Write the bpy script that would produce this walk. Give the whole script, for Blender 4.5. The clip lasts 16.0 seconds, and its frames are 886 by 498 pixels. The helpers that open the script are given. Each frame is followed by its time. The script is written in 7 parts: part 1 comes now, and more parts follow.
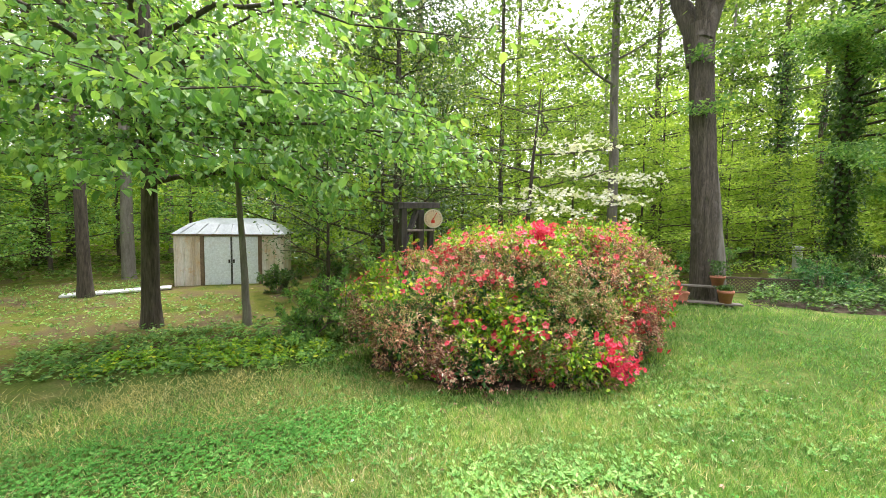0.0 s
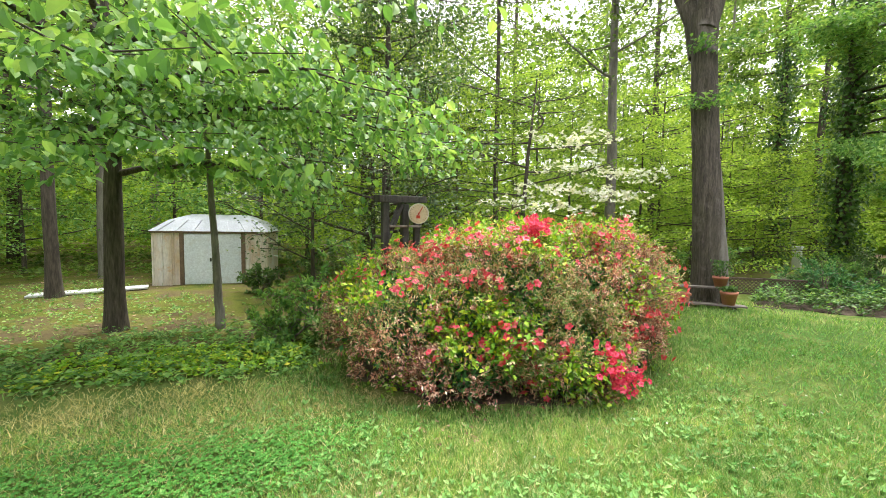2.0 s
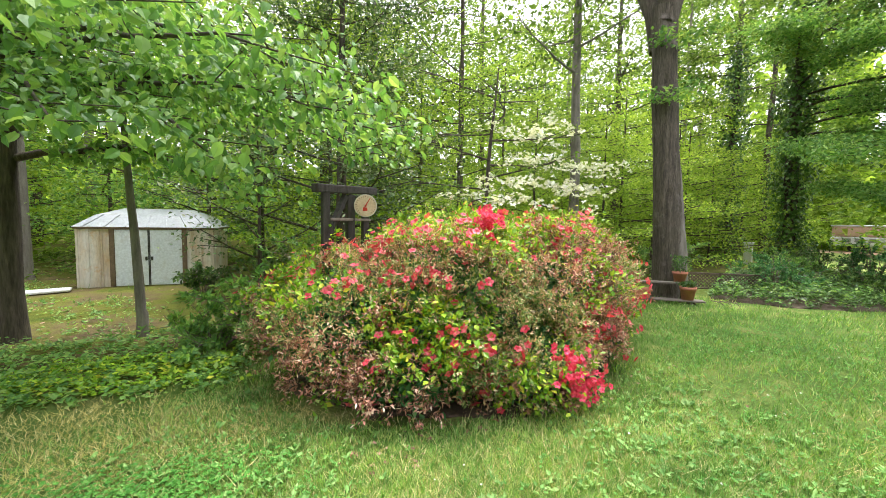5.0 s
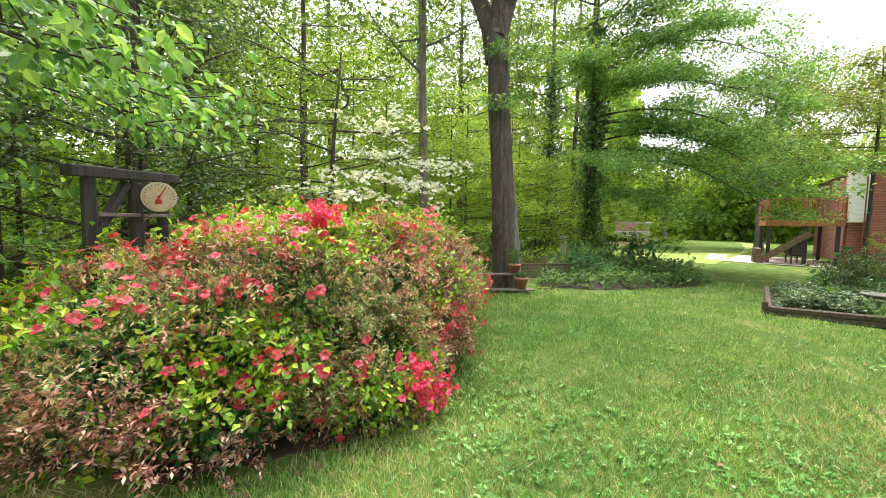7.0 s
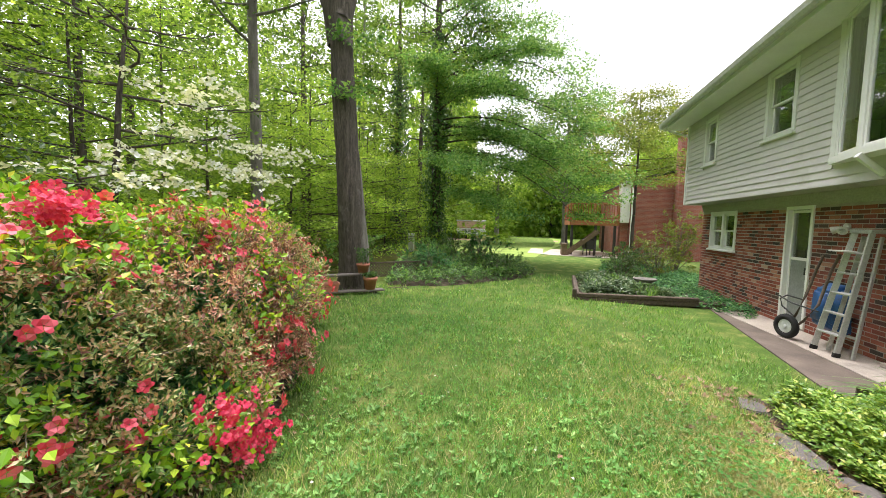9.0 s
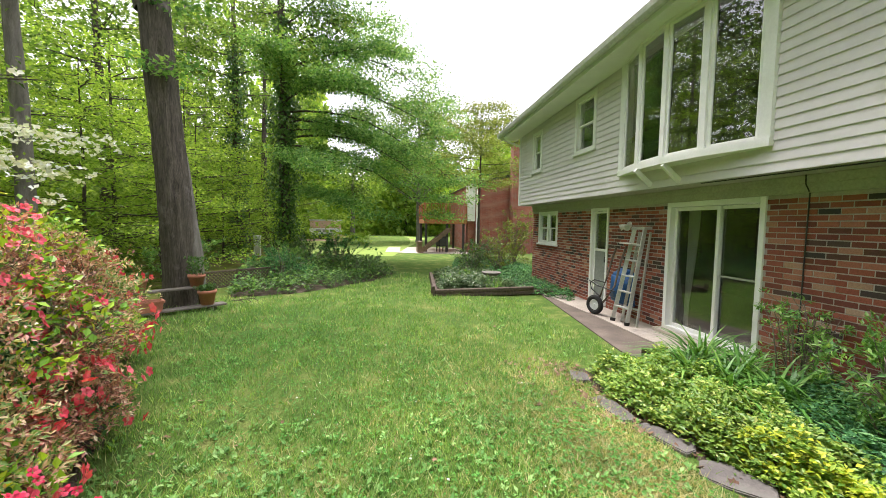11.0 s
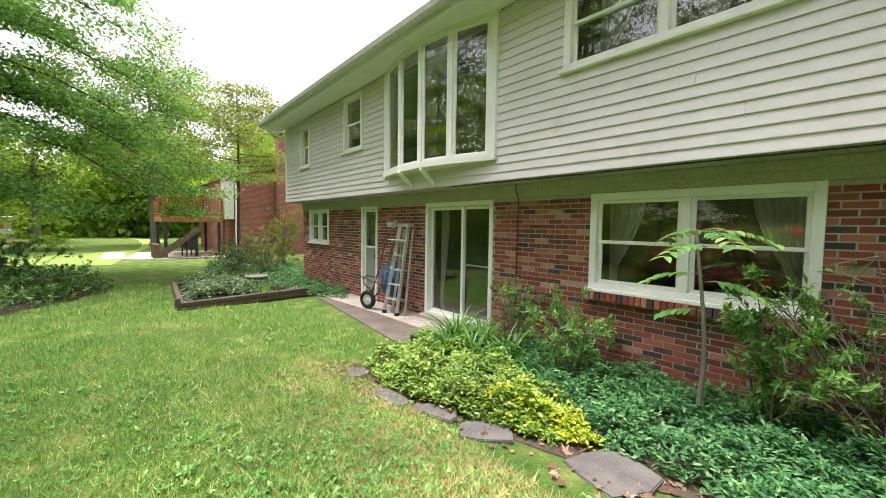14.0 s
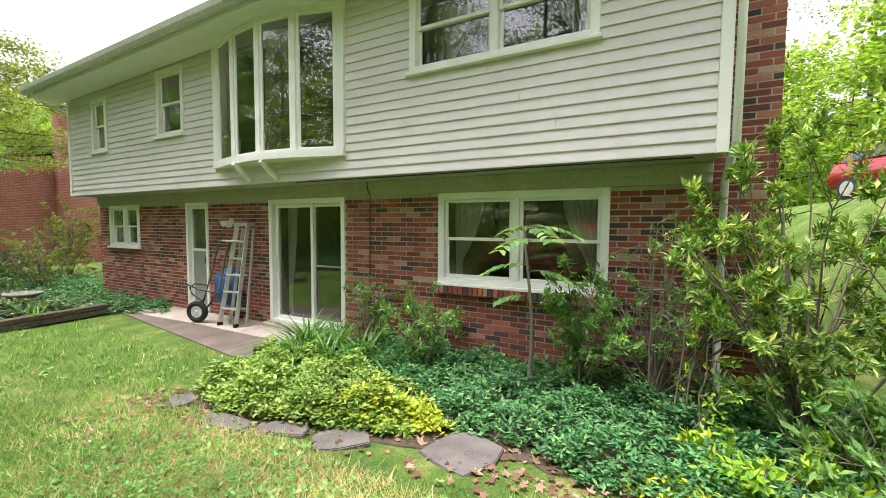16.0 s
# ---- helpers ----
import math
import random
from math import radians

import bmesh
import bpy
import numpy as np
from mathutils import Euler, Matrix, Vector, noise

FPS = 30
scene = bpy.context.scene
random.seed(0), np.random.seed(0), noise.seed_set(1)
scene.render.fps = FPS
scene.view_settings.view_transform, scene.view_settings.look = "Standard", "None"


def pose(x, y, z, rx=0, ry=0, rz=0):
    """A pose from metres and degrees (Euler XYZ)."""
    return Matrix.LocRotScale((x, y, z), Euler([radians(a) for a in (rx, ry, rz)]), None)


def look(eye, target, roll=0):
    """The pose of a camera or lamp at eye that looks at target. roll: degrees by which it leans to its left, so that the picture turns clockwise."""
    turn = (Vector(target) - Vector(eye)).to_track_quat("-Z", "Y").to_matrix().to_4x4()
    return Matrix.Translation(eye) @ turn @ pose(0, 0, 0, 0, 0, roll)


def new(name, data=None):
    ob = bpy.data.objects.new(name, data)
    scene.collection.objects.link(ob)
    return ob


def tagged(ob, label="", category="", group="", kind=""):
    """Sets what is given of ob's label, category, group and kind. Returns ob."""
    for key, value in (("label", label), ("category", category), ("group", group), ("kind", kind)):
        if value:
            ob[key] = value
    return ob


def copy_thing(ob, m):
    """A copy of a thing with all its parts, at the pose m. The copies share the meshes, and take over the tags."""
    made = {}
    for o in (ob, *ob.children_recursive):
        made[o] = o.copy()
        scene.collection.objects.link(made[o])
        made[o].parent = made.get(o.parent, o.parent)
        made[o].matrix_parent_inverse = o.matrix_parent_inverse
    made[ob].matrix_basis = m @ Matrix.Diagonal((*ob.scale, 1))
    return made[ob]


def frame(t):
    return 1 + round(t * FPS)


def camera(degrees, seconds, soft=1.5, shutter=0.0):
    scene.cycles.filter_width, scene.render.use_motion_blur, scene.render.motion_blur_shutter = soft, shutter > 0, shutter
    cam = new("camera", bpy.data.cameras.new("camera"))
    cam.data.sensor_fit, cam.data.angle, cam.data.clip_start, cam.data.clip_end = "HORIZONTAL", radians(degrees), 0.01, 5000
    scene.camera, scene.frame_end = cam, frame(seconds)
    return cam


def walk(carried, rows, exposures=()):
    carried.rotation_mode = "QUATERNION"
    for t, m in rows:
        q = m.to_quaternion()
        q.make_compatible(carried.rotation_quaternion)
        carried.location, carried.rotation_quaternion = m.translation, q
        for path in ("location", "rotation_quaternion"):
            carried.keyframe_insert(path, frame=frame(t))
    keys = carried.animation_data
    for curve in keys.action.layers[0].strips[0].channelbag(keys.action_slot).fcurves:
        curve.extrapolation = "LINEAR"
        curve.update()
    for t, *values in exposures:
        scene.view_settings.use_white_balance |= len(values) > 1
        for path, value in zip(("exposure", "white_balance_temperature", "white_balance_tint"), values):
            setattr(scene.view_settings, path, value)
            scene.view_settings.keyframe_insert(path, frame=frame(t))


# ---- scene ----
cam = camera(98.7, 16.0, soft=0.75)
PATH = [
    (0, (7.363, -3.688, 1.815), (6.424, -5.45, 1.693), 0.7),
    (0.5, (7.278, -3.767, 1.796), (6.334, -5.526, 1.676), 0.8),
    (1, (7.2, -3.838, 1.783), (6.252, -5.595, 1.664), 0.9),
    (1.5, (7.127, -3.91, 1.771), (6.176, -5.664, 1.649), 0.9),
    (2, (7.053, -3.989, 1.771), (6.099, -5.742, 1.646), 0.9),
    (2.5, (6.985, -4.051, 1.76), (6.027, -5.802, 1.638), 1.0),
    (3, (6.912, -4.099, 1.747), (5.95, -5.848, 1.624), 1.0),
    (3.2, (6.891, -4.118, 1.737), (5.925, -5.865, 1.613), 1.0),
    (5.3, (6.608, -4.247, 1.728), (5.452, -5.873, 1.585), 0.9),
    (5.5, (6.571, -4.265, 1.728), (5.351, -5.843, 1.584), 0.9),
    (6, (6.481, -4.31, 1.727), (5.114, -5.762, 1.582), 0.9),
    (6.5, (6.388, -4.359, 1.725), (4.887, -5.673, 1.586), 0.8),
    (7, (6.308, -4.405, 1.731), (4.684, -5.564, 1.591), 0.9),
    (7.5, (6.216, -4.434, 1.733), (4.487, -5.429, 1.592), 1.0),
    (8, (6.088, -4.489, 1.735), (4.269, -5.308, 1.59), 1.4),
    (8.5, (5.994, -4.511, 1.742), (4.105, -5.152, 1.6), 1.5),
    (9, (5.91, -4.541, 1.741), (3.968, -4.996, 1.602), 1.6),
    (9.2, (5.884, -4.55, 1.758), (3.925, -4.931, 1.62), 2.0),
    (11.3, (5.77, -4.627, 1.8), (3.816, -4.22, 1.672), 1.0),
    (11.5, (5.728, -4.631, 1.775), (3.793, -4.141, 1.651), 1.3),
    (12, (5.688, -4.628, 1.741), (3.81, -3.951, 1.625), 1.4),
    (12.5, (5.681, -4.615, 1.756), (3.876, -3.763, 1.639), 1.1),
    (13, (5.671, -4.585, 1.745), (3.953, -3.566, 1.632), 1.2),
    (13.5, (5.671, -4.57, 1.76), (4.057, -3.395, 1.644), 0.8),
    (14, (5.659, -4.563, 1.769), (4.168, -3.236, 1.651), 0.8),
    (14.5, (5.662, -4.538, 1.771), (4.303, -3.076, 1.651), 0.7),
    (15, (5.668, -4.518, 1.781), (4.452, -2.935, 1.656), 0.6),
    (15.5, (5.652, -4.503, 1.76), (4.597, -2.808, 1.645), 0.6),
    (16, (5.654, -4.494, 1.758), (4.753, -2.712, 1.643), 0.4),
]
walk(cam, [(t, look(eye, target, roll)) for t, eye, target, roll in PATH],
     [(0, 1.52), (5.5, 1.5), (9, 1.16), (12.5, 1.28), (16, 1.40)])
scene.view_settings.exposure = 1.4

# ---- world and sun: bright overcast ----
world = bpy.data.worlds.new("overcast_sky")
scene.world = world
world.use_nodes = True
wn, wl = world.node_tree.nodes, world.node_tree.links
sky = wn.new("ShaderNodeTexSky")
sky.sky_type, sky.sun_disc = "NISHITA", False
sky.sun_elevation, sky.sun_rotation = radians(74), radians(236)
sky.air_density, sky.dust_density = 1.5, 4.0
veil = wn.new("ShaderNodeMix")
veil.data_type = "RGBA"
veil.inputs["Factor"].default_value = 0.75
veil.inputs["B"].default_value = (10.1, 9.5, 10.6, 1)
wl.new(sky.outputs["Color"], veil.inputs["A"])
wl.new(veil.outputs["Result"], wn["Background"].inputs["Color"])
wn["Background"].inputs["Strength"].default_value = 0.115
sun = new("sun", bpy.data.lights.new("sun", "SUN"))
sun.data.energy, sun.data.angle, sun.data.color = 3.4, radians(30), (1, 0.955, 0.95)
sun.matrix_world = look((0, 0, 0), (0.235, 0.16, -1.0))

rng = np.random.default_rng(7)


# ---- materials ----
def nodes_of(name):
    m = bpy.data.materials.new(name)
    m.use_nodes = True
    return m, m.node_tree.nodes, m.node_tree.links, m.node_tree.nodes["Principled BSDF"]


def noise_fac(n, l, scale, detail=5, rough=0.6, stretch=None, coords="Object"):
    co = n.new("ShaderNodeTexCoord")
    tex = n.new("ShaderNodeTexNoise")
    tex.inputs["Scale"].default_value, tex.inputs["Detail"].default_value, tex.inputs["Roughness"].default_value = scale, detail, rough
    src = n.new("ShaderNodeNewGeometry").outputs["Position"] if coords == "World" else co.outputs[coords]
    if stretch:
        mp = n.new("ShaderNodeMapping")
        mp.inputs["Scale"].default_value = stretch
        l.new(src, mp.inputs["Vector"])
        src = mp.outputs["Vector"]
    l.new(src, tex.inputs["Vector"])
    return tex.outputs["Fac"]


def ramp(n, l, fac, stops):
    r = n.new("ShaderNodeValToRGB")
    e = r.color_ramp.elements
    while len(e) < len(stops):
        e.new(0.5)
    for k, (p, c) in zip(e, stops):
        k.position, k.color = p, (*c, 1)
    l.new(fac, r.inputs["Fac"])
    return r.outputs["Color"]


def mixed(n, l, fac, a, b, mode="MIX"):
    m = n.new("ShaderNodeMix")
    m.data_type, m.blend_type = "RGBA", mode
    for key, v in (("Factor", fac), ("A", a), ("B", b)):
        if isinstance(v, (int, float)):
            m.inputs[key].default_value = v
        elif isinstance(v, tuple):
            m.inputs[key].default_value = (*v, 1)
        else:
            l.new(v, m.inputs[key])
    return m.outputs["Result"]


def surface(name, c1, c2, scale=6.0, fine=60.0, rough=0.8, bump=0.3, metal=0.0, stretch=None, c3=None, spot=2.0, vary=None, grit=0.72):
    """Two colours at a coarse and a fine scale, stains of a third, relief."""
    m, n, l, p = nodes_of(name)
    a = noise_fac(n, l, scale, stretch=stretch)
    b = noise_fac(n, l, fine, stretch=stretch)
    col = ramp(n, l, a, [(0.35, c1), (0.65, c2)])
    dark = ramp(n, l, b, [(0.3, (grit, grit, grit)), (0.7, (1, 1, 1))])
    col = mixed(n, l, 1.0, col, dark, "MULTIPLY")
    if c3:
        col = mixed(n, l, ramp(n, l, noise_fac(n, l, spot, 6, 0.7), [(0.55, (0, 0, 0)), (0.7, (1, 1, 1))]), col, c3)
    if vary:
        info = n.new("ShaderNodeObjectInfo") if vary == "object" else n.new("ShaderNodeNewGeometry")
        h = n.new("ShaderNodeHueSaturation")
        mp = n.new("ShaderNodeMapRange")
        mp.inputs["To Min"].default_value, mp.inputs["To Max"].default_value = 0.6, 1.35
        l.new(info.outputs["Random" if vary == "object" else "Random Per Island"], mp.inputs["Value"])
        l.new(mp.outputs["Result"], h.inputs["Value"])
        l.new(col, h.inputs["Color"])
        col = h.outputs["Color"]
    l.new(col, p.inputs["Base Color"])
    p.inputs["Roughness"].default_value, p.inputs["Metallic"].default_value = rough, metal
    if bump:
        bp = n.new("ShaderNodeBump")
        bp.inputs["Strength"].default_value, bp.inputs["Distance"].default_value = bump, 0.01
        l.new(b, bp.inputs["Height"])
        l.new(bp.outputs["Normal"], p.inputs["Normal"])
    return m


def brick_material(name, by_object):
    """Fired clay: each brick its own tone, from burnt black through red to pale orange."""
    m, n, l, p = nodes_of(name)
    pick = n.new("ShaderNodeObjectInfo").outputs["Random"] if by_object else n.new("ShaderNodeNewGeometry").outputs["Random Per Island"]
    col = ramp(n, l, pick, [(0.0, (0.04, 0.034, 0.032)), (0.10, (0.075, 0.047, 0.042)), (0.18, (0.14, 0.038, 0.028)), (0.5, (0.25, 0.062, 0.04)), (0.78, (0.33, 0.095, 0.058)), (0.93, (0.41, 0.17, 0.11)), (1.0, (0.45, 0.30, 0.22))])
    grit = noise_fac(n, l, 70, 6, 0.7, coords="World")
    col = mixed(n, l, 1.0, col, ramp(n, l, grit, [(0.3, (0.65, 0.65, 0.65)), (0.7, (1.1, 1.1, 1.1))]), "MULTIPLY")
    col = mixed(n, l, ramp(n, l, noise_fac(n, l, 1.4, 6, 0.7, coords="World"), [(0.58, (0, 0, 0)), (0.8, (0.22, 0.22, 0.22))]), col, (0.38, 0.30, 0.25))
    l.new(col, p.inputs["Base Color"])
    p.inputs["Roughness"].default_value = 0.92
    bp = n.new("ShaderNodeBump")
    bp.inputs["Strength"].default_value, bp.inputs["Distance"].default_value = 0.5, 0.006
    l.new(grit, bp.inputs["Height"])
    l.new(bp.outputs["Normal"], p.inputs["Normal"])
    return m


def wall_brick_pattern(name):
    """Brickwork seen from far off, where single bricks are too small to build."""
    m, n, l, p = nodes_of(name)
    co = n.new("ShaderNodeTexCoord")
    sp, along, mp = n.new("ShaderNodeSeparateXYZ"), n.new("ShaderNodeMath"), n.new("ShaderNodeCombineXYZ")
    l.new(co.outputs["Object"], sp.inputs["Vector"])
    l.new(sp.outputs["X"], along.inputs[0])
    l.new(sp.outputs["Y"], along.inputs[1])
    l.new(along.outputs["Value"], mp.inputs["X"])
    l.new(sp.outputs["Z"], mp.inputs["Y"])
    b = n.new("ShaderNodeTexBrick")
    b.inputs["Scale"].default_value = 1.0
    b.inputs["Brick Width"].default_value, b.inputs["Row Height"].default_value, b.inputs["Mortar Size"].default_value = 0.21, 0.068, 0.006
    b.inputs["Color1"].default_value, b.inputs["Color2"].default_value, b.inputs["Mortar"].default_value = (0.26, 0.07, 0.05, 1), (0.34, 0.11, 0.075, 1), (0.34, 0.26, 0.22, 1)
    l.new(mp.outputs["Vector"], b.inputs["Vector"])
    col = mixed(n, l, 1.0, b.outputs["Color"], ramp(n, l, noise_fac(n, l, 1.2, 5), [(0.3, (0.75, 0.75, 0.75)), (0.7, (1.1, 1.1, 1.1))]), "MULTIPLY")
    l.new(col, p.inputs["Base Color"])
    p.inputs["Roughness"].default_value = 0.92
    return m


def foliage(name, stops, rough=0.5, thin=0.35, spec=0.35, patchy=1.3, low=(0.6, 0.64, 0.62), tufts=0):
    """Leaves: a colour drawn leaf by leaf from the stops, partly translucent."""
    m, n, l, p = nodes_of(name)
    g = n.new("ShaderNodeNewGeometry")
    col = ramp(n, l, g.outputs["Random Per Island"], stops)
    patch = ramp(n, l, noise_fac(n, l, patchy, 4), [(0.32, low), (0.68, (1.15, 1.15, 1.1))])
    col = mixed(n, l, 1.0, col, patch, "MULTIPLY")
    if tufts:
        col = mixed(n, l, 1.0, col, ramp(n, l, noise_fac(n, l, tufts, 3), [(0.36, (0.62, 0.69, 0.64)), (0.6, (1.14, 1.14, 1.08))]), "MULTIPLY")
    l.new(col, p.inputs["Base Color"])
    p.inputs["Roughness"].default_value = rough
    p.inputs["Specular IOR Level"].default_value = spec
    t = n.new("ShaderNodeBsdfTranslucent")
    l.new(mixed(n, l, 1.0, col, (1.3, 1.25, 0.6), "MULTIPLY"), t.inputs["Color"])
    s = n.new("ShaderNodeMixShader")
    s.inputs["Fac"].default_value = thin
    l.new(p.outputs["BSDF"], s.inputs[1])
    l.new(t.outputs["BSDF"], s.inputs[2])
    l.new(s.outputs["Shader"], n["Material Output"].inputs["Surface"])
    return m


def glass_pane(name):
    m, n, l, p = nodes_of(name)
    p.inputs["Base Color"].default_value = (0.9, 0.95, 0.93, 1)
    p.inputs["Roughness"].default_value, p.inputs["IOR"].default_value = 0.0, 1.9
    p.inputs["Transmission Weight"].default_value = 1.0
    return m


def ground_material():
    m, n, l, p = nodes_of("lawn_soil")
    big = noise_fac(n, l, 0.45, 4, 0.6)
    mid = noise_fac(n, l, 2.2, 5, 0.65)
    fine = noise_fac(n, l, 40, 6, 0.7)
    green = ramp(n, l, mid, [(0.3, (0.07, 0.125, 0.028)), (0.5, (0.10, 0.165, 0.035)), (0.64, (0.19, 0.22, 0.065)), (0.78, (0.34, 0.30, 0.14))])
    moss = ramp(n, l, noise_fac(n, l, 1.1, 5, 0.7), [(0.33, (0.06, 0.095, 0.018)), (0.47, (0.15, 0.165, 0.032)), (0.56, (0.15, 0.125, 0.055)), (0.68, (0.11, 0.08, 0.05))])
    sep = n.new("ShaderNodeSeparateXYZ")
    co = n.new("ShaderNodeTexCoord")
    l.new(co.outputs["Object"], sep.inputs["Vector"])
    add = n.new("ShaderNodeMath")
    add.operation = "MULTIPLY_ADD"
    add.inputs[1].default_value = 3.5
    l.new(big, add.inputs[0])
    l.new(sep.outputs["Y"], add.inputs[2])
    wood = n.new("ShaderNodeMapRange")
    wood.inputs["From Min"].default_value, wood.inputs["From Max"].default_value = -6.2, -8.6
    l.new(add.outputs["Value"], wood.inputs["Value"])
    col = mixed(n, l, wood.outputs["Result"], green, moss)
    spk = ramp(n, l, fine, [(0.25, (0.45, 0.45, 0.45)), (0.6, (1.1, 1.1, 1.1))])
    col = mixed(n, l, 1.0, col, spk, "MULTIPLY")
    l.new(col, p.inputs["Base Color"])
    p.inputs["Roughness"].default_value = 1.0
    p.inputs["Specular IOR Level"].default_value = 0.1
    bp = n.new("ShaderNodeBump")
    bp.inputs["Strength"].default_value, bp.inputs["Distance"].default_value = 0.8, 0.03
    l.new(fine, bp.inputs["Height"])
    l.new(bp.outputs["Normal"], p.inputs["Normal"])
    return m


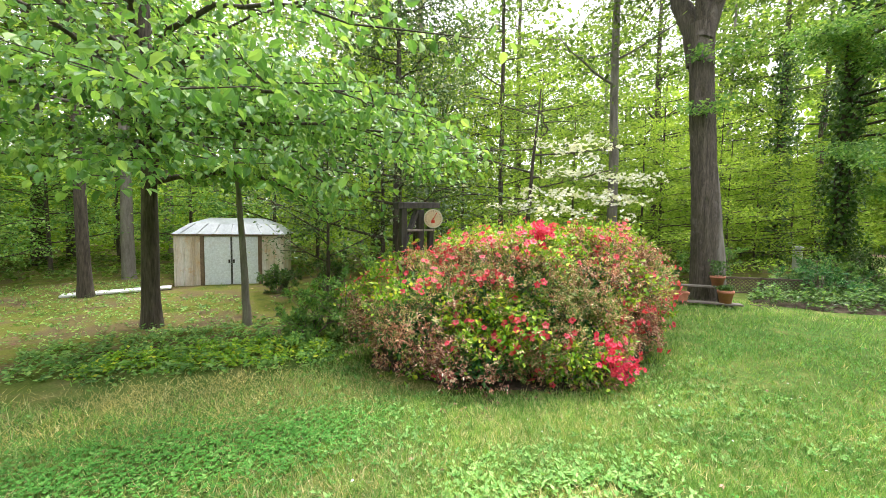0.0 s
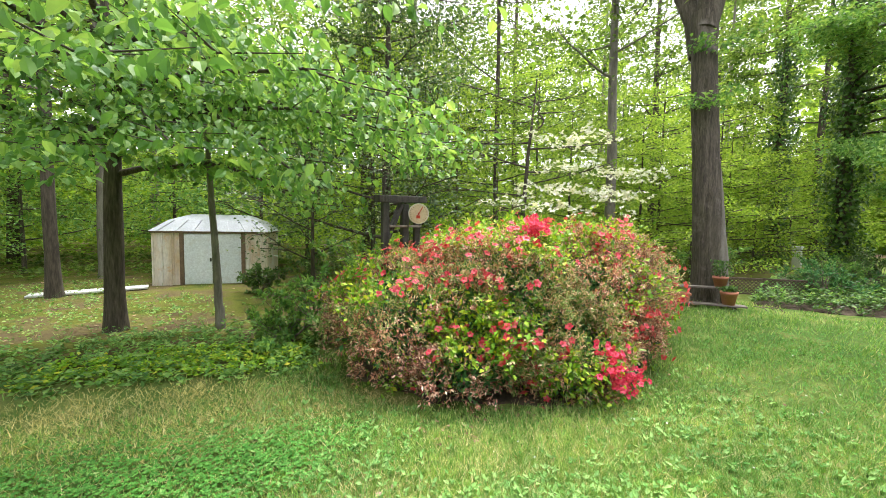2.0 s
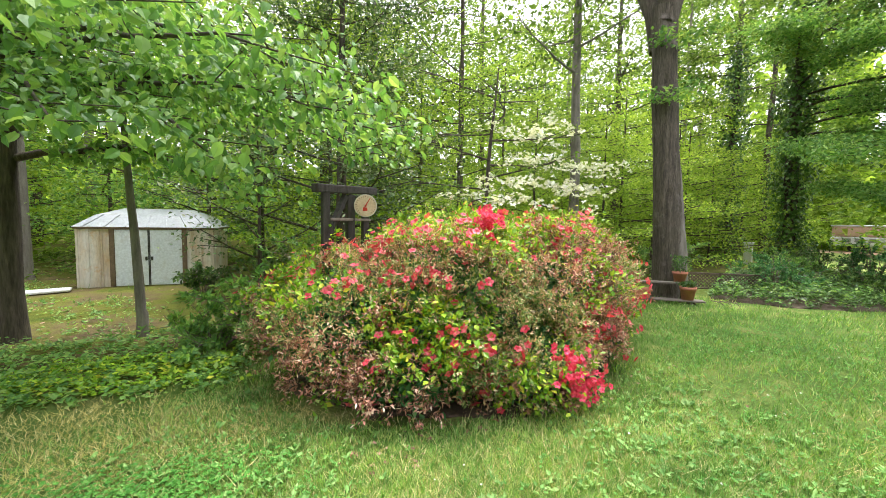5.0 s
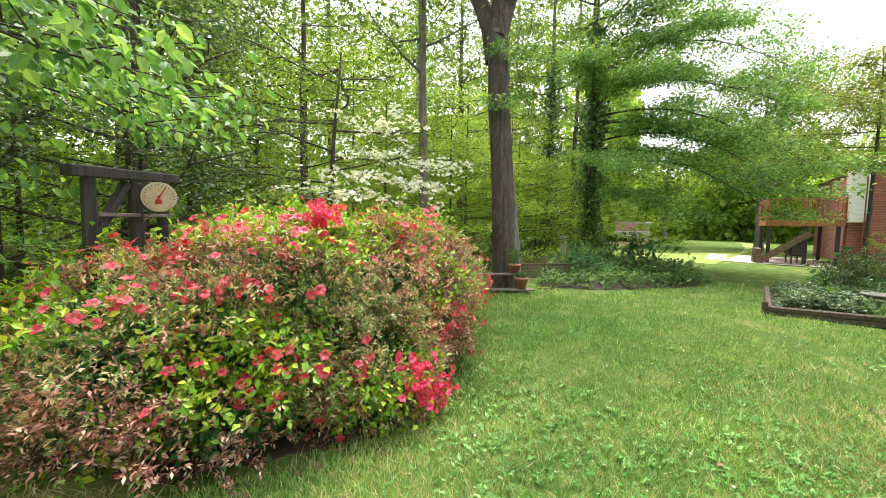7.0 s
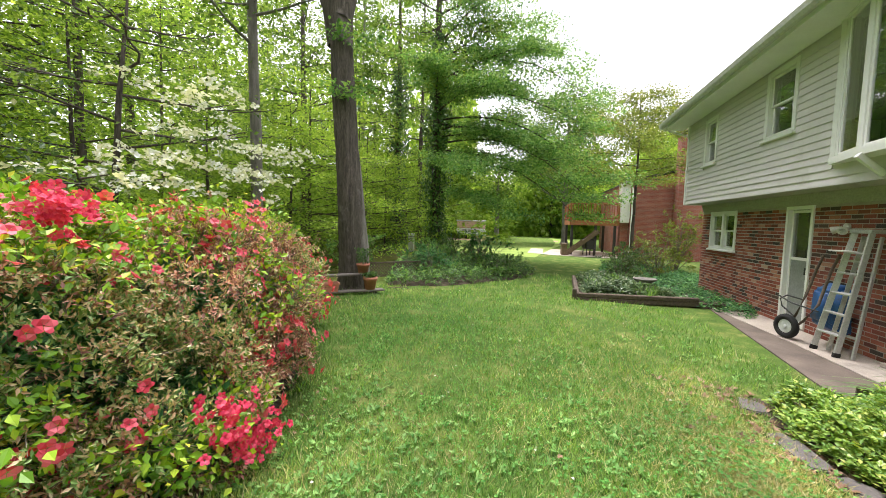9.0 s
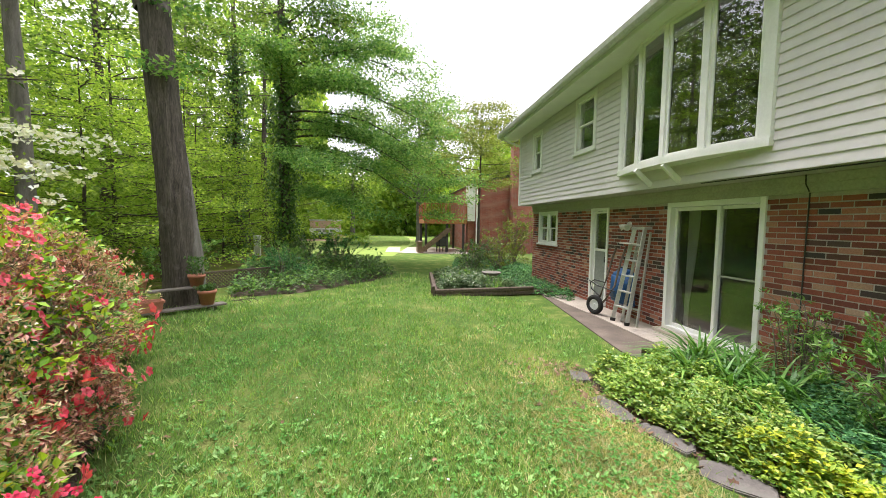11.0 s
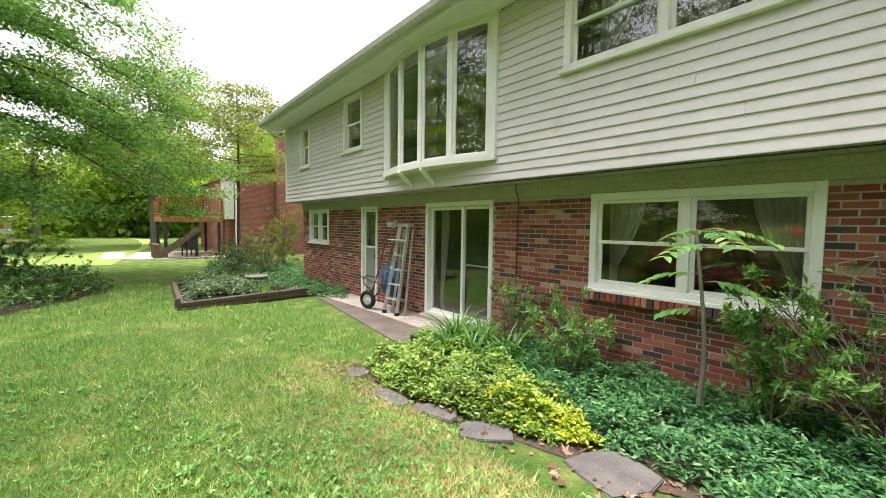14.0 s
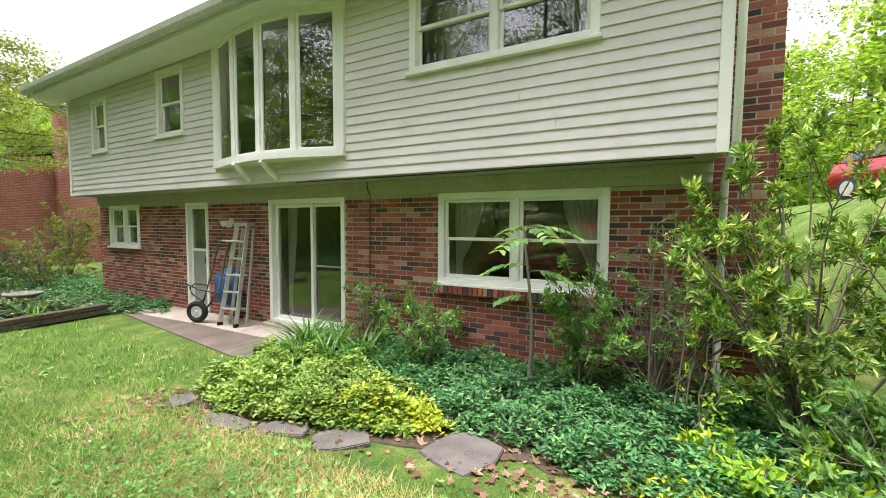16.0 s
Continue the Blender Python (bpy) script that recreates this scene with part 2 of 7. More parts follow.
M = {
    "ground": ground_material(),
    "brick": brick_material("brick", True),
    "bricks": brick_material("brick_joined", False),
    "far_brick": wall_brick_pattern("far_brickwork"),
    "car_glass": surface("car_glass", (0.02, 0.025, 0.03), (0.03, 0.035, 0.04), 2, 20, 0.05, 0.0),
    "mortar": surface("mortar", (0.40, 0.36, 0.32), (0.50, 0.455, 0.41), 8, 120, 0.95, 0.4),
    "siding": surface("cream_siding", (0.61, 0.575, 0.57), (0.67, 0.635, 0.63), 1.2, 14, 0.5, 0.0, c3=(0.53, 0.50, 0.47), spot=0.6, grit=0.95),
    "trim": surface("white_trim_paint", (0.78, 0.78, 0.75), (0.83, 0.83, 0.80), 3, 40, 0.45, 0.0, grit=0.93),
    "beam_paint": surface("green_grey_beam", (0.42, 0.415, 0.33), (0.48, 0.475, 0.385), 3, 30, 0.6, 0.05),
    "shingle": surface("roof_shingle", (0.06, 0.06, 0.06), (0.11, 0.10, 0.09), 4, 60, 0.95, 0.5),
    "gutter": surface("gutter_metal", (0.55, 0.56, 0.50), (0.62, 0.62, 0.57), 3, 20, 0.4, 0.03),
    "glass": glass_pane("window_glass"),
    # near-black colour stands in for the dimness of unlit rooms behind the glass
    "room": surface("dim_room_colour", (0.08, 0.075, 0.07), (0.11, 0.10, 0.095), 3, 30, 0.9, 0.0),
    "curtain": surface("curtain_cloth", (0.62, 0.60, 0.52), (0.70, 0.68, 0.60), 8, 80, 0.95, 0.2),
    "concrete": surface("patio_concrete", (0.44, 0.375, 0.315), (0.55, 0.48, 0.41), 1.6, 70, 0.9, 0.3, c3=(0.22, 0.19, 0.17), spot=0.9),
    "dark_concrete": surface("stained_concrete", (0.12, 0.094, 0.077), (0.205, 0.16, 0.13), 1.6, 70, 0.9, 0.3),
    "stone": surface("flagstone", (0.10, 0.088, 0.082), (0.16, 0.14, 0.128), 4, 60, 0.85, 0.4, c3=(0.13, 0.13, 0.11), spot=5),
    "timber": surface("weathered_timber", (0.085, 0.06, 0.045), (0.16, 0.12, 0.09), 3, 60, 0.9, 0.5, stretch=(1, 8, 8)),
    "grey_wood": surface("grey_board", (0.16, 0.14, 0.12), (0.25, 0.22, 0.19), 3, 60, 0.9, 0.5, stretch=(1, 8, 8)),
    "arbor_wood": surface("arbor_wood", (0.030, 0.028, 0.026), (0.07, 0.065, 0.06), 4, 60, 0.85, 0.5, stretch=(8, 8, 1)),
    "bark": surface("bark", (0.06, 0.048, 0.037), (0.14, 0.115, 0.09), 4, 14, 0.95, 1.0, stretch=(4, 4, 0.5), grit=0.35),
    "old_bark": surface("old_bark", (0.075, 0.062, 0.047), (0.17, 0.145, 0.112), 4, 18, 0.95, 1.0, stretch=(5, 5, 0.4), c3=(0.20, 0.175, 0.155), spot=1.5, grit=0.3),
    "pale_bark": surface("pale_bark", (0.15, 0.135, 0.115), (0.26, 0.24, 0.21), 4, 30, 0.95, 0.8, stretch=(3, 3, 0.6)),
    "distance": surface("distant_trees", (0.05, 0.085, 0.02), (0.11, 0.16, 0.035), 0.35, 2.5, 1.0, 0.0, grit=0.45),
    "door_inside": surface("grey_door", (0.09, 0.095, 0.088), (0.12, 0.125, 0.115), 3, 30, 0.5, 0.0),
    "storm_panel": surface("grey_storm_panel", (0.24, 0.255, 0.24), (0.30, 0.315, 0.295), 3, 30, 0.35, 0.0),
    "leaf_strap": foliage("strap_leaf", [(0.0, (0.06, 0.17, 0.03)), (0.6, (0.12, 0.29, 0.055)), (1.0, (0.26, 0.43, 0.10))], 0.4, 0.25, 0.4),
    "twig": surface("twig", (0.15, 0.12, 0.092), (0.25, 0.205, 0.165), 12, 60, 0.95, 0.3),
    "shed_wall": surface("rusty_panel", (0.60, 0.46, 0.32), (0.74, 0.71, 0.66), 3.2, 25, 0.6, 0.1, c3=(0.50, 0.30, 0.13), spot=2.6, stretch=(1, 1, 0.3)),
    "shed_door": surface("pale_blue_steel", (0.72, 0.78, 0.84), (0.78, 0.83, 0.87), 2, 25, 0.5, 0.05, c3=(0.56, 0.58, 0.58), spot=3),
    "shed_trim": surface("brown_steel_trim", (0.13, 0.085, 0.05), (0.20, 0.13, 0.08), 5, 40, 0.6, 0.2),
    "shed_roof": surface("pale_steel_roof", (0.36, 0.40, 0.43), (0.50, 0.54, 0.57), 2, 25, 0.45, 0.05, c3=(0.30, 0.30, 0.27), spot=2.5),
    "terracotta": surface("terracotta", (0.52, 0.20, 0.13), (0.62, 0.27, 0.18), 6, 60, 0.85, 0.2),
    "soil": surface("potting_soil", (0.03, 0.022, 0.016), (0.06, 0.045, 0.03), 20, 90, 1.0, 0.8),
    "litter": surface("soil_and_litter", (0.055, 0.04, 0.028), (0.11, 0.08, 0.05), 9, 70, 1.0, 1.0),
    "aluminium": surface("aluminium", (0.55, 0.55, 0.54), (0.66, 0.66, 0.64), 6, 50, 0.42, 0.05, metal=0.6),
    "blue_tray": surface("blue_painted_steel", (0.02, 0.09, 0.27), (0.03, 0.13, 0.36), 5, 40, 0.45, 0.05, c3=(0.05, 0.06, 0.09), spot=4),
    "black_steel": surface("black_steel", (0.015, 0.015, 0.016), (0.03, 0.03, 0.03), 8, 60, 0.5, 0.1),
    "rubber": surface("tyre_rubber", (0.012, 0.012, 0.012), (0.025, 0.024, 0.023), 10, 90, 0.85, 0.3),
    "pale_plastic": surface("pale_plastic", (0.66, 0.64, 0.58), (0.72, 0.70, 0.64), 4, 40, 0.4, 0.02),
    "dial": surface("dial_face", (0.66, 0.52, 0.36), (0.74, 0.61, 0.44), 6, 50, 0.4, 0.02),
    "red_plastic": surface("red_plastic", (0.5, 0.03, 0.02), (0.6, 0.05, 0.03), 6, 50, 0.4, 0.02),
    "deck_wood": surface("orange_deck_wood", (0.33, 0.12, 0.045), (0.43, 0.18, 0.07), 4, 60, 0.7, 0.2, stretch=(1, 6, 6)),
    "car_red": surface("red_car_paint", (0.30, 0.012, 0.016), (0.34, 0.016, 0.02), 2, 20, 0.18, 0.0),
    "camper_top": surface("faded_red_top", (0.66, 0.42, 0.34), (0.74, 0.50, 0.42), 2, 20, 0.7, 0.05),
    "white_metal": surface("white_metal", (0.70, 0.72, 0.74), (0.78, 0.79, 0.80), 2, 20, 0.4, 0.02),
    "far_grass": surface("far_lawn", (0.19, 0.28, 0.05), (0.27, 0.36, 0.07), 0.5, 12, 1.0, 0.2),
    "path_clay": surface("bare_clay", (0.33, 0.21, 0.14), (0.42, 0.29, 0.20), 1, 20, 1.0, 0.2),
    "blade": foliage("grass_blade", [(0.0, (0.135, 0.291, 0.066)), (0.45, (0.271, 0.442, 0.113)), (0.9, (0.475, 0.571, 0.200)), (1.0, (0.822, 0.652, 0.414))], 0.6, 0.3, 0.2, 0.9, (0.55, 0.72, 0.74), 11),
    "straw": foliage("dry_grass", [(0.0, (0.380, 0.341, 0.127)), (0.5, (0.607, 0.531, 0.253)), (1.0, (0.784, 0.695, 0.418))], 0.7, 0.3, 0.2),
    "clover": foliage("clover_leaf", [(0.0, (0.048, 0.188, 0.028)), (0.6, (0.096, 0.289, 0.050)), (1.0, (0.176, 0.410, 0.085))], 0.6, 0.25, 0.2),
    "leaf_bright": foliage("bright_leaf", [(0.0, (0.096, 0.224, 0.071)), (0.5, (0.186, 0.374, 0.106)), (1.0, (0.383, 0.557, 0.189))], 0.45, 0.45),
    "leaf_wood": foliage("wood_leaf", [(0.0, (0.055, 0.115, 0.028)), (0.5, (0.143, 0.244, 0.056)), (1.0, (0.267, 0.368, 0.121))], 0.5, 0.58, 0.3, 0.33, (0.42, 0.46, 0.44)),
    "leaf_holly": foliage("grey_green_leaf", [(0.0, (0.048, 0.112, 0.035)), (0.6, (0.112, 0.192, 0.072)), (0.9, (0.256, 0.336, 0.176)), (1.0, (0.620, 0.620, 0.528))], 0.35, 0.25, 0.5),
    "leaf_ivy": foliage("ivy_leaf", [(0.0, (0.039, 0.106, 0.022)), (0.7, (0.099, 0.212, 0.040)), (1.0, (0.232, 0.371, 0.066))], 0.35, 0.15, 0.5),
    "leaf_olive": foliage("olive_leaf", [(0.0, (0.134, 0.184, 0.035)), (0.6, (0.250, 0.313, 0.070)), (1.0, (0.384, 0.405, 0.123))], 0.5, 0.35),
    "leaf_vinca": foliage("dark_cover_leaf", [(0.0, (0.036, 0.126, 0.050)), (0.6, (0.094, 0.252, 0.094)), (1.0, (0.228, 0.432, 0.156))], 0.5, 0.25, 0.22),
    "leaf_lime": foliage("lime_leaf", [(0.0, (0.128, 0.294, 0.028)), (0.5, (0.257, 0.467, 0.038)), (0.85, (0.478, 0.656, 0.061)), (1.0, (0.711, 0.670, 0.077))], 0.45, 0.3),
    "leaf_shrub": foliage("shrub_leaf", [(0.0, (0.100, 0.216, 0.054)), (0.5, (0.219, 0.380, 0.085)), (0.85, (0.440, 0.564, 0.132)), (1.0, (0.737, 0.655, 0.186))], 0.45, 0.3),
    "leaf_spring": foliage("spring_beech_leaf", [(0.0, (0.123, 0.230, 0.035)), (0.5, (0.246, 0.384, 0.066)), (1.0, (0.396, 0.512, 0.132))], 0.5, 0.6, 0.3, 0.5, (0.65, 0.7, 0.62)),
    "leaf_cover": foliage("cover_leaf", [(0.0, (0.10, 0.21, 0.035)), (0.5, (0.21, 0.35, 0.055)), (0.85, (0.36, 0.48, 0.09)), (1.0, (0.58, 0.58, 0.16))], 0.4, 0.25, 0.45),
    "weed": foliage("weed_leaf", [(0.0, (0.127, 0.281, 0.074)), (0.6, (0.229, 0.433, 0.120)), (1.0, (0.383, 0.575, 0.210))], 0.6, 0.25, 0.2),
    "leaf_gold": foliage("gold_leaf", [(0.0, (0.240, 0.384, 0.036)), (0.5, (0.504, 0.552, 0.048)), (1.0, (0.620, 0.620, 0.072))], 0.45, 0.3),
    "leaf_azalea": foliage("azalea_leaf", [(0.0, (0.113, 0.227, 0.059)), (0.35, (0.255, 0.397, 0.121)), (0.6, (0.495, 0.510, 0.227)), (0.8, (0.680, 0.410, 0.268)), (1.0, (0.850, 0.680, 0.469))], 0.5, 0.3),
    "leaf_rust": foliage("rust_leaf", [(0.0, (0.158, 0.073, 0.060)), (0.45, (0.463, 0.208, 0.164)), (0.8, (0.756, 0.403, 0.329)), (1.0, (0.850, 0.731, 0.585))], 0.55, 0.3),
    "petal": foliage("coral_petal", [(0.0, (0.60, 0.04, 0.075)), (0.5, (0.81, 0.09, 0.15)), (1.0, (0.88, 0.20, 0.26))], 0.5, 0.3),
    "petal_pink": foliage("hot_pink_petal", [(0.0, (0.62, 0.02, 0.08)), (0.5, (0.80, 0.05, 0.14)), (1.0, (0.9, 0.12, 0.22))], 0.5, 0.3),
    "petal_white": foliage("white_bract", [(0.0, (0.672, 0.704, 0.576)), (0.5, (0.800, 0.800, 0.800)), (1.0, (0.800, 0.800, 0.800))], 0.6, 0.3),
    "dead_leaf": foliage("dead_leaf", [(0.0, (0.119, 0.058, 0.037)), (0.5, (0.264, 0.146, 0.095)), (1.0, (0.442, 0.292, 0.211))], 0.8, 0.1),
}


# ---- mesh helpers ----
def np_mesh(name, verts, faces, material, smooth=False):
    verts, faces = np.asarray(verts, np.float32), np.asarray(faces, np.int32)
    me = bpy.data.meshes.new(name)
    me.vertices.add(len(verts))
    me.vertices.foreach_set("co", verts.ravel())
    me.loops.add(faces.size)
    me.loops.foreach_set("vertex_index", faces.ravel())
    me.polygons.add(len(faces))
    me.polygons.foreach_set("loop_start", np.arange(0, faces.size, faces.shape[1], dtype=np.int32))
    me.polygons.foreach_set("use_smooth", np.full(len(faces), bool(smooth)))
    me.update(calc_edges=True)
    me.materials.append(material)
    return me


def empty(name, x=0, y=0, z=0, rz=0):
    ob = new(name)
    ob.empty_display_size = 0.1
    ob.matrix_world = pose(x, y, z, 0, 0, rz)
    return ob


def part(name, bm, material, parent, label=""):
    me = bm
    if isinstance(bm, bmesh.types.BMesh):
        me = bpy.data.meshes.new(name)
        bm.to_mesh(me)
        bm.free()
        me.materials.append(material)
    ob = new(name, me)
    ob.parent = parent
    if label:
        ob["label"] = label
    return ob


def box(x0, x1, y0, y1, z0, z1, bevel=0.0, bm=None):
    bm = bm or bmesh.new()
    r = bmesh.ops.create_cube(bm, size=1, matrix=Matrix.Translation(((x0 + x1) / 2, (y0 + y1) / 2, (z0 + z1) / 2)) @ Matrix.Diagonal((x1 - x0, y1 - y0, z1 - z0, 1)))
    if bevel:
        es = list({e for v in r["verts"] for e in v.link_edges})
        bmesh.ops.bevel(bm, geom=es, offset=bevel, segments=1, affect="EDGES")
    return bm


def beam(a, b, w, h, bm=None, bevel=0.004):
    """A squared timber from a to b."""
    bm = bm or bmesh.new()
    a, b = Vector(a), Vector(b)
    d = b - a
    m = Matrix.Translation((a + b) / 2) @ d.to_track_quat("X", "Z").to_matrix().to_4x4() @ Matrix.Diagonal((d.length, w, h, 1))
    r = bmesh.ops.create_cube(bm, size=1, matrix=m)
    if bevel:
        bmesh.ops.bevel(bm, geom=list({e for v in r["verts"] for e in v.link_edges}), offset=bevel, segments=1, affect="EDGES")
    return bm


def ring_tube(pts, radii, sides=8, wob=0.0):
    """Vertices and quads of a tapered tube along pts."""
    pts = np.asarray(pts, float)
    radii = np.asarray(radii, float)
    t = np.gradient(pts, axis=0)
    t /= np.linalg.norm(t, axis=1, keepdims=True) + 1e-9
    up = np.where(np.abs(t[:, 2:3]) > 0.9, np.array([[1.0, 0, 0]]), np.array([[0, 0, 1.0]]))
    u = np.cross(t, up)
    u /= np.linalg.norm(u, axis=1, keepdims=True) + 1e-9
    v = np.cross(t, u)
    a = np.linspace(0, 2 * np.pi, sides, endpoint=False)
    k = 1 + (rng.normal(0, wob, (len(pts), sides)) if wob else 0)
    ring = pts[:, None] + radii[:, None, None] * np.reshape(k, (-1, sides, 1) if wob else (1, 1, 1)) * (np.cos(a)[None, :, None] * u[:, None] + np.sin(a)[None, :, None] * v[:, None])
    i = np.arange((len(pts) - 1) * sides).reshape(-1, sides)
    j = np.roll(i, -1, axis=1)
    return ring.reshape(-1, 3), np.stack([i, j, j + sides, i + sides], -1).reshape(-1, 4)


class Tubes:
    def __init__(self):
        self.v, self.f, self.n = [], [], 0

    def add(self, pts, radii, sides=6, wob=0.0):
        v, f = ring_tube(pts, radii, sides, wob)
        self.v.append(v)
        self.f.append(f + self.n)
        self.n += len(v)

    def mesh(self, name, material):
        return np_mesh(name, np.concatenate(self.v), np.concatenate(self.f), material, True)


def unit(a):
    return a / (np.linalg.norm(a, axis=-1, keepdims=True) + 1e-9)


def leaf_mesh(name, p, d, nrm, length, width, material, fold=0.25, simple=False):
    """Leaves at p pointing along d, facing nrm: five corners with a folded rib, or a plain diamond."""
    n = len(p)
    d = unit(d)
    s = unit(np.cross(d, nrm))
    up = np.cross(s, d)
    L = np.reshape(np.broadcast_to(length, n), (n, 1))
    W = np.reshape(np.broadcast_to(width, n), (n, 1))
    tip = p + d * L
    mid = p + d * L * 0.45
    if simple:
        v = np.stack([p, mid + s * W / 2 + up * W * fold, tip, mid - s * W / 2 + up * W * fold], 1).reshape(-1, 3)
        f = np.arange(4 * n).reshape(-1, 4)
    else:
        low, high = p + d * L * 0.26, p + d * L * 0.62 - up * L * 0.03
        v = np.stack([p, low + s * W * 0.40 + up * W * fold, high + s * W * 0.46 + up * W * fold, tip - up * L * 0.14, high - s * W * 0.46 + up * W * fold, low - s * W * 0.40 + up * W * fold, mid], 1).reshape(-1, 3)
        b = np.arange(n)[:, None] * 7
        f = np.concatenate([b + np.array([[k, (k + 1) % 6, 6]]) for k in range(6)])
    return np_mesh(name, v, f, material)


def petal_mesh(name, p, d, nrm, length, width, material):
    """Rounded petals: a five-cornered outline, broadest past the middle."""
    n = len(p)
    d = unit(d)
    s = unit(np.cross(d, nrm))
    up = np.cross(s, d)
    L, W = np.reshape(np.broadcast_to(length, n), (n, 1)), np.reshape(np.broadcast_to(width, n), (n, 1))
    v = np.stack([p, p + d * L * 0.6 + s * W / 2 + up * W * 0.08, p + d * L + s * W * 0.24 - up * L * 0.12, p + d * L - s * W * 0.24 - up * L * 0.12, p + d * L * 0.6 - s * W / 2 + up * W * 0.08], 1).reshape(-1, 3)
    return np_mesh(name, v, np.arange(5 * n).reshape(-1, 5), material)


def rand_dirs(n, flat=1.0):
    d = rng.normal(0, 1, (n, 3))
    d[:, 2] *= flat
    return unit(d)


def s_step(v, a, b):
    t = np.clip((v - a) / (b - a), 0, 1)
    return t * t * (3 - 2 * t)


def gz(x, y):
    """Height of the ground."""
    x, y = np.asarray(x, float), np.asarray(y, float)
    z = 0.15 - 0.12 * s_step(y, -3.2, -1.6)
    z = z - 0.07 * s_step(-x, 0, 4) * (1 - s_step(y, -3.2, -1.6))
    z = z + 2.5 * s_step(x, 7.0, 10.5) * s_step(y, -1.0, 6.5)
    return z + 0.02 * np.sin(x * 1.3 + 0.5) * np.cos(y * 1.1) * s_step(-y, 2.0, 4.0) * s_step(x, -12.0, -9.0)


def ground():
    xs = np.concatenate([np.linspace(-400, -40, 10)[:-1], np.linspace(-40, -10, 31)[:-1], np.linspace(-10, 14, 121)[:-1], np.linspace(14, 40, 27)[:-1], np.linspace(40, 400, 10)])
    ys = np.concatenate([np.linspace(-400, -40, 10)[:-1], np.linspace(-40, -14, 27)[:-1], np.linspace(-14, 10, 121)[:-1], np.linspace(10, 40, 31)[:-1], np.linspace(40, 400, 10)])
    X, Y = np.meshgrid(xs, ys, indexing="ij")
    v = np.stack([X, Y, gz(X, Y)], -1).reshape(-1, 3)
    i = np.arange(len(xs) * len(ys)).reshape(len(xs), len(ys))
    f = np.stack([i[:-1, :-1], i[1:, :-1], i[1:, 1:], i[:-1, 1:]], -1).reshape(-1, 4)
    ob = new("ground", np_mesh("ground", v, f, M["ground"], True))
    tagged(ob, "mossy back garden lawn with bare and yellowed patches", "ground", kind="structure")


ground()


# ---- the house ----
def cells(x0, x1, z0, z1, holes):
    """The rectangles left of a wall once its openings are cut out."""
    xs = sorted({x0, x1, *[h[0] for h in holes], *[h[1] for h in holes]})
    out = []
    for a, b in zip(xs, xs[1:]):
        zs = z0
        for h in sorted([h for h in holes if h[0] <= a and h[1] >= b], key=lambda h: h[2]):
            if h[2] > zs:
                out.append((a, b, zs, h[2]))
            zs = max(zs, h[3])
        if zs < z1:
            out.append((a, b, zs, z1))
    return out


def spans(x0, x1, za, zb, holes):
    """What is left of a course between za and zb."""
    out, s = [], x0
    for h in sorted(h for h in holes if h[2] < zb - 0.01 and h[3] > za + 0.01):
        if h[0] > s:
            out.append((s, h[0]))
        s = max(s, h[1])
    if s < x1:
        out.append((s, x1))
    return out


def wall_bm(x0, x1, z0, z1, y0, y1, holes):
    bm = bmesh.new()
    for a, b, c, d in cells(x0, x1, z0, z1, holes):
        box(a, b, y0, y1, c, d, bm=bm)
    return bm


BRICK_L, BRICK_H, JOINT = 0.201, 0.0555, 0.0122
unit_brick = {}


def brick_mesh(key):
    if key not in unit_brick:
        bm = box(-0.5, 0.5, -0.5, 0.5, -0.5, 0.5)
        bmesh.ops.bevel(bm, geom=[e for e in bm.edges if all(v.co.y < 0 for v in e.verts)], offset=0.02, segments=1, affect="EDGES")
        me = bpy.data.meshes.new("brick")
        bm.to_mesh(me)
        bm.free()
        me.materials.append(M[key])
        unit_brick[key] = me
    return unit_brick[key]


def bricks(parent, x0, x1, z0, z1, y, holes, near=None, most=300, seed=3):
    """Running bond, proud of the mortar; the stretch near=(a, b) as single pieces."""
    r = random.Random(seed)
    v, f, made, c = [], [], 0, 0
    z = z0
    while z + BRICK_H < z1 + 0.01:
        for a, b in spans(x0, x1, z, z + BRICK_H, holes):
            x = x0 + (math.floor((a - x0) / (BRICK_L + JOINT)) - (0.5 if c % 2 else 0)) * (BRICK_L + JOINT)
            while x < b:
                xa, xb = max(x, a), min(x + BRICK_L, b)
                x += BRICK_L + JOINT
                if xb - xa < 0.03:
                    continue
                yy = y - 0.004 + r.uniform(-0.0015, 0.0015)
                if near and near[0] < xa and xb < near[1] and made < most:
                    ob = new("brick", brick_mesh("brick"))
                    ob.parent = parent
                    ob.matrix_basis = Matrix.LocRotScale(((xa + xb) / 2, yy + 0.015, z + BRICK_H / 2), Euler((0, r.uniform(-0.006, 0.006), 0)), (xb - xa, 0.03, BRICK_H))
                    made += 1
                else:
                    k = len(v)
                    e, zt = 0.0012, z + BRICK_H
                    v += [(xa, yy + 0.02, z), (xb, yy + 0.02, z), (xb, yy + 0.02, zt), (xa, yy + 0.02, zt), (xa + e, yy, z + e), (xb - e, yy, z + e), (xb - e, yy, zt - e), (xa + e, yy, zt - e)]
                    f += [(k + 4, k + 5, k + 6, k + 7), (k, k + 1, k + 5, k + 4), (k + 1, k + 2, k + 6, k + 5), (k + 2, k + 3, k + 7, k + 6), (k + 3, k, k + 4, k + 7)]
        z += BRICK_H + JOINT
        c += 1
    if f:
        tagged(part("brickwork", np_mesh("brickwork", v, f, M["bricks"]), None, parent), kind="stuff")


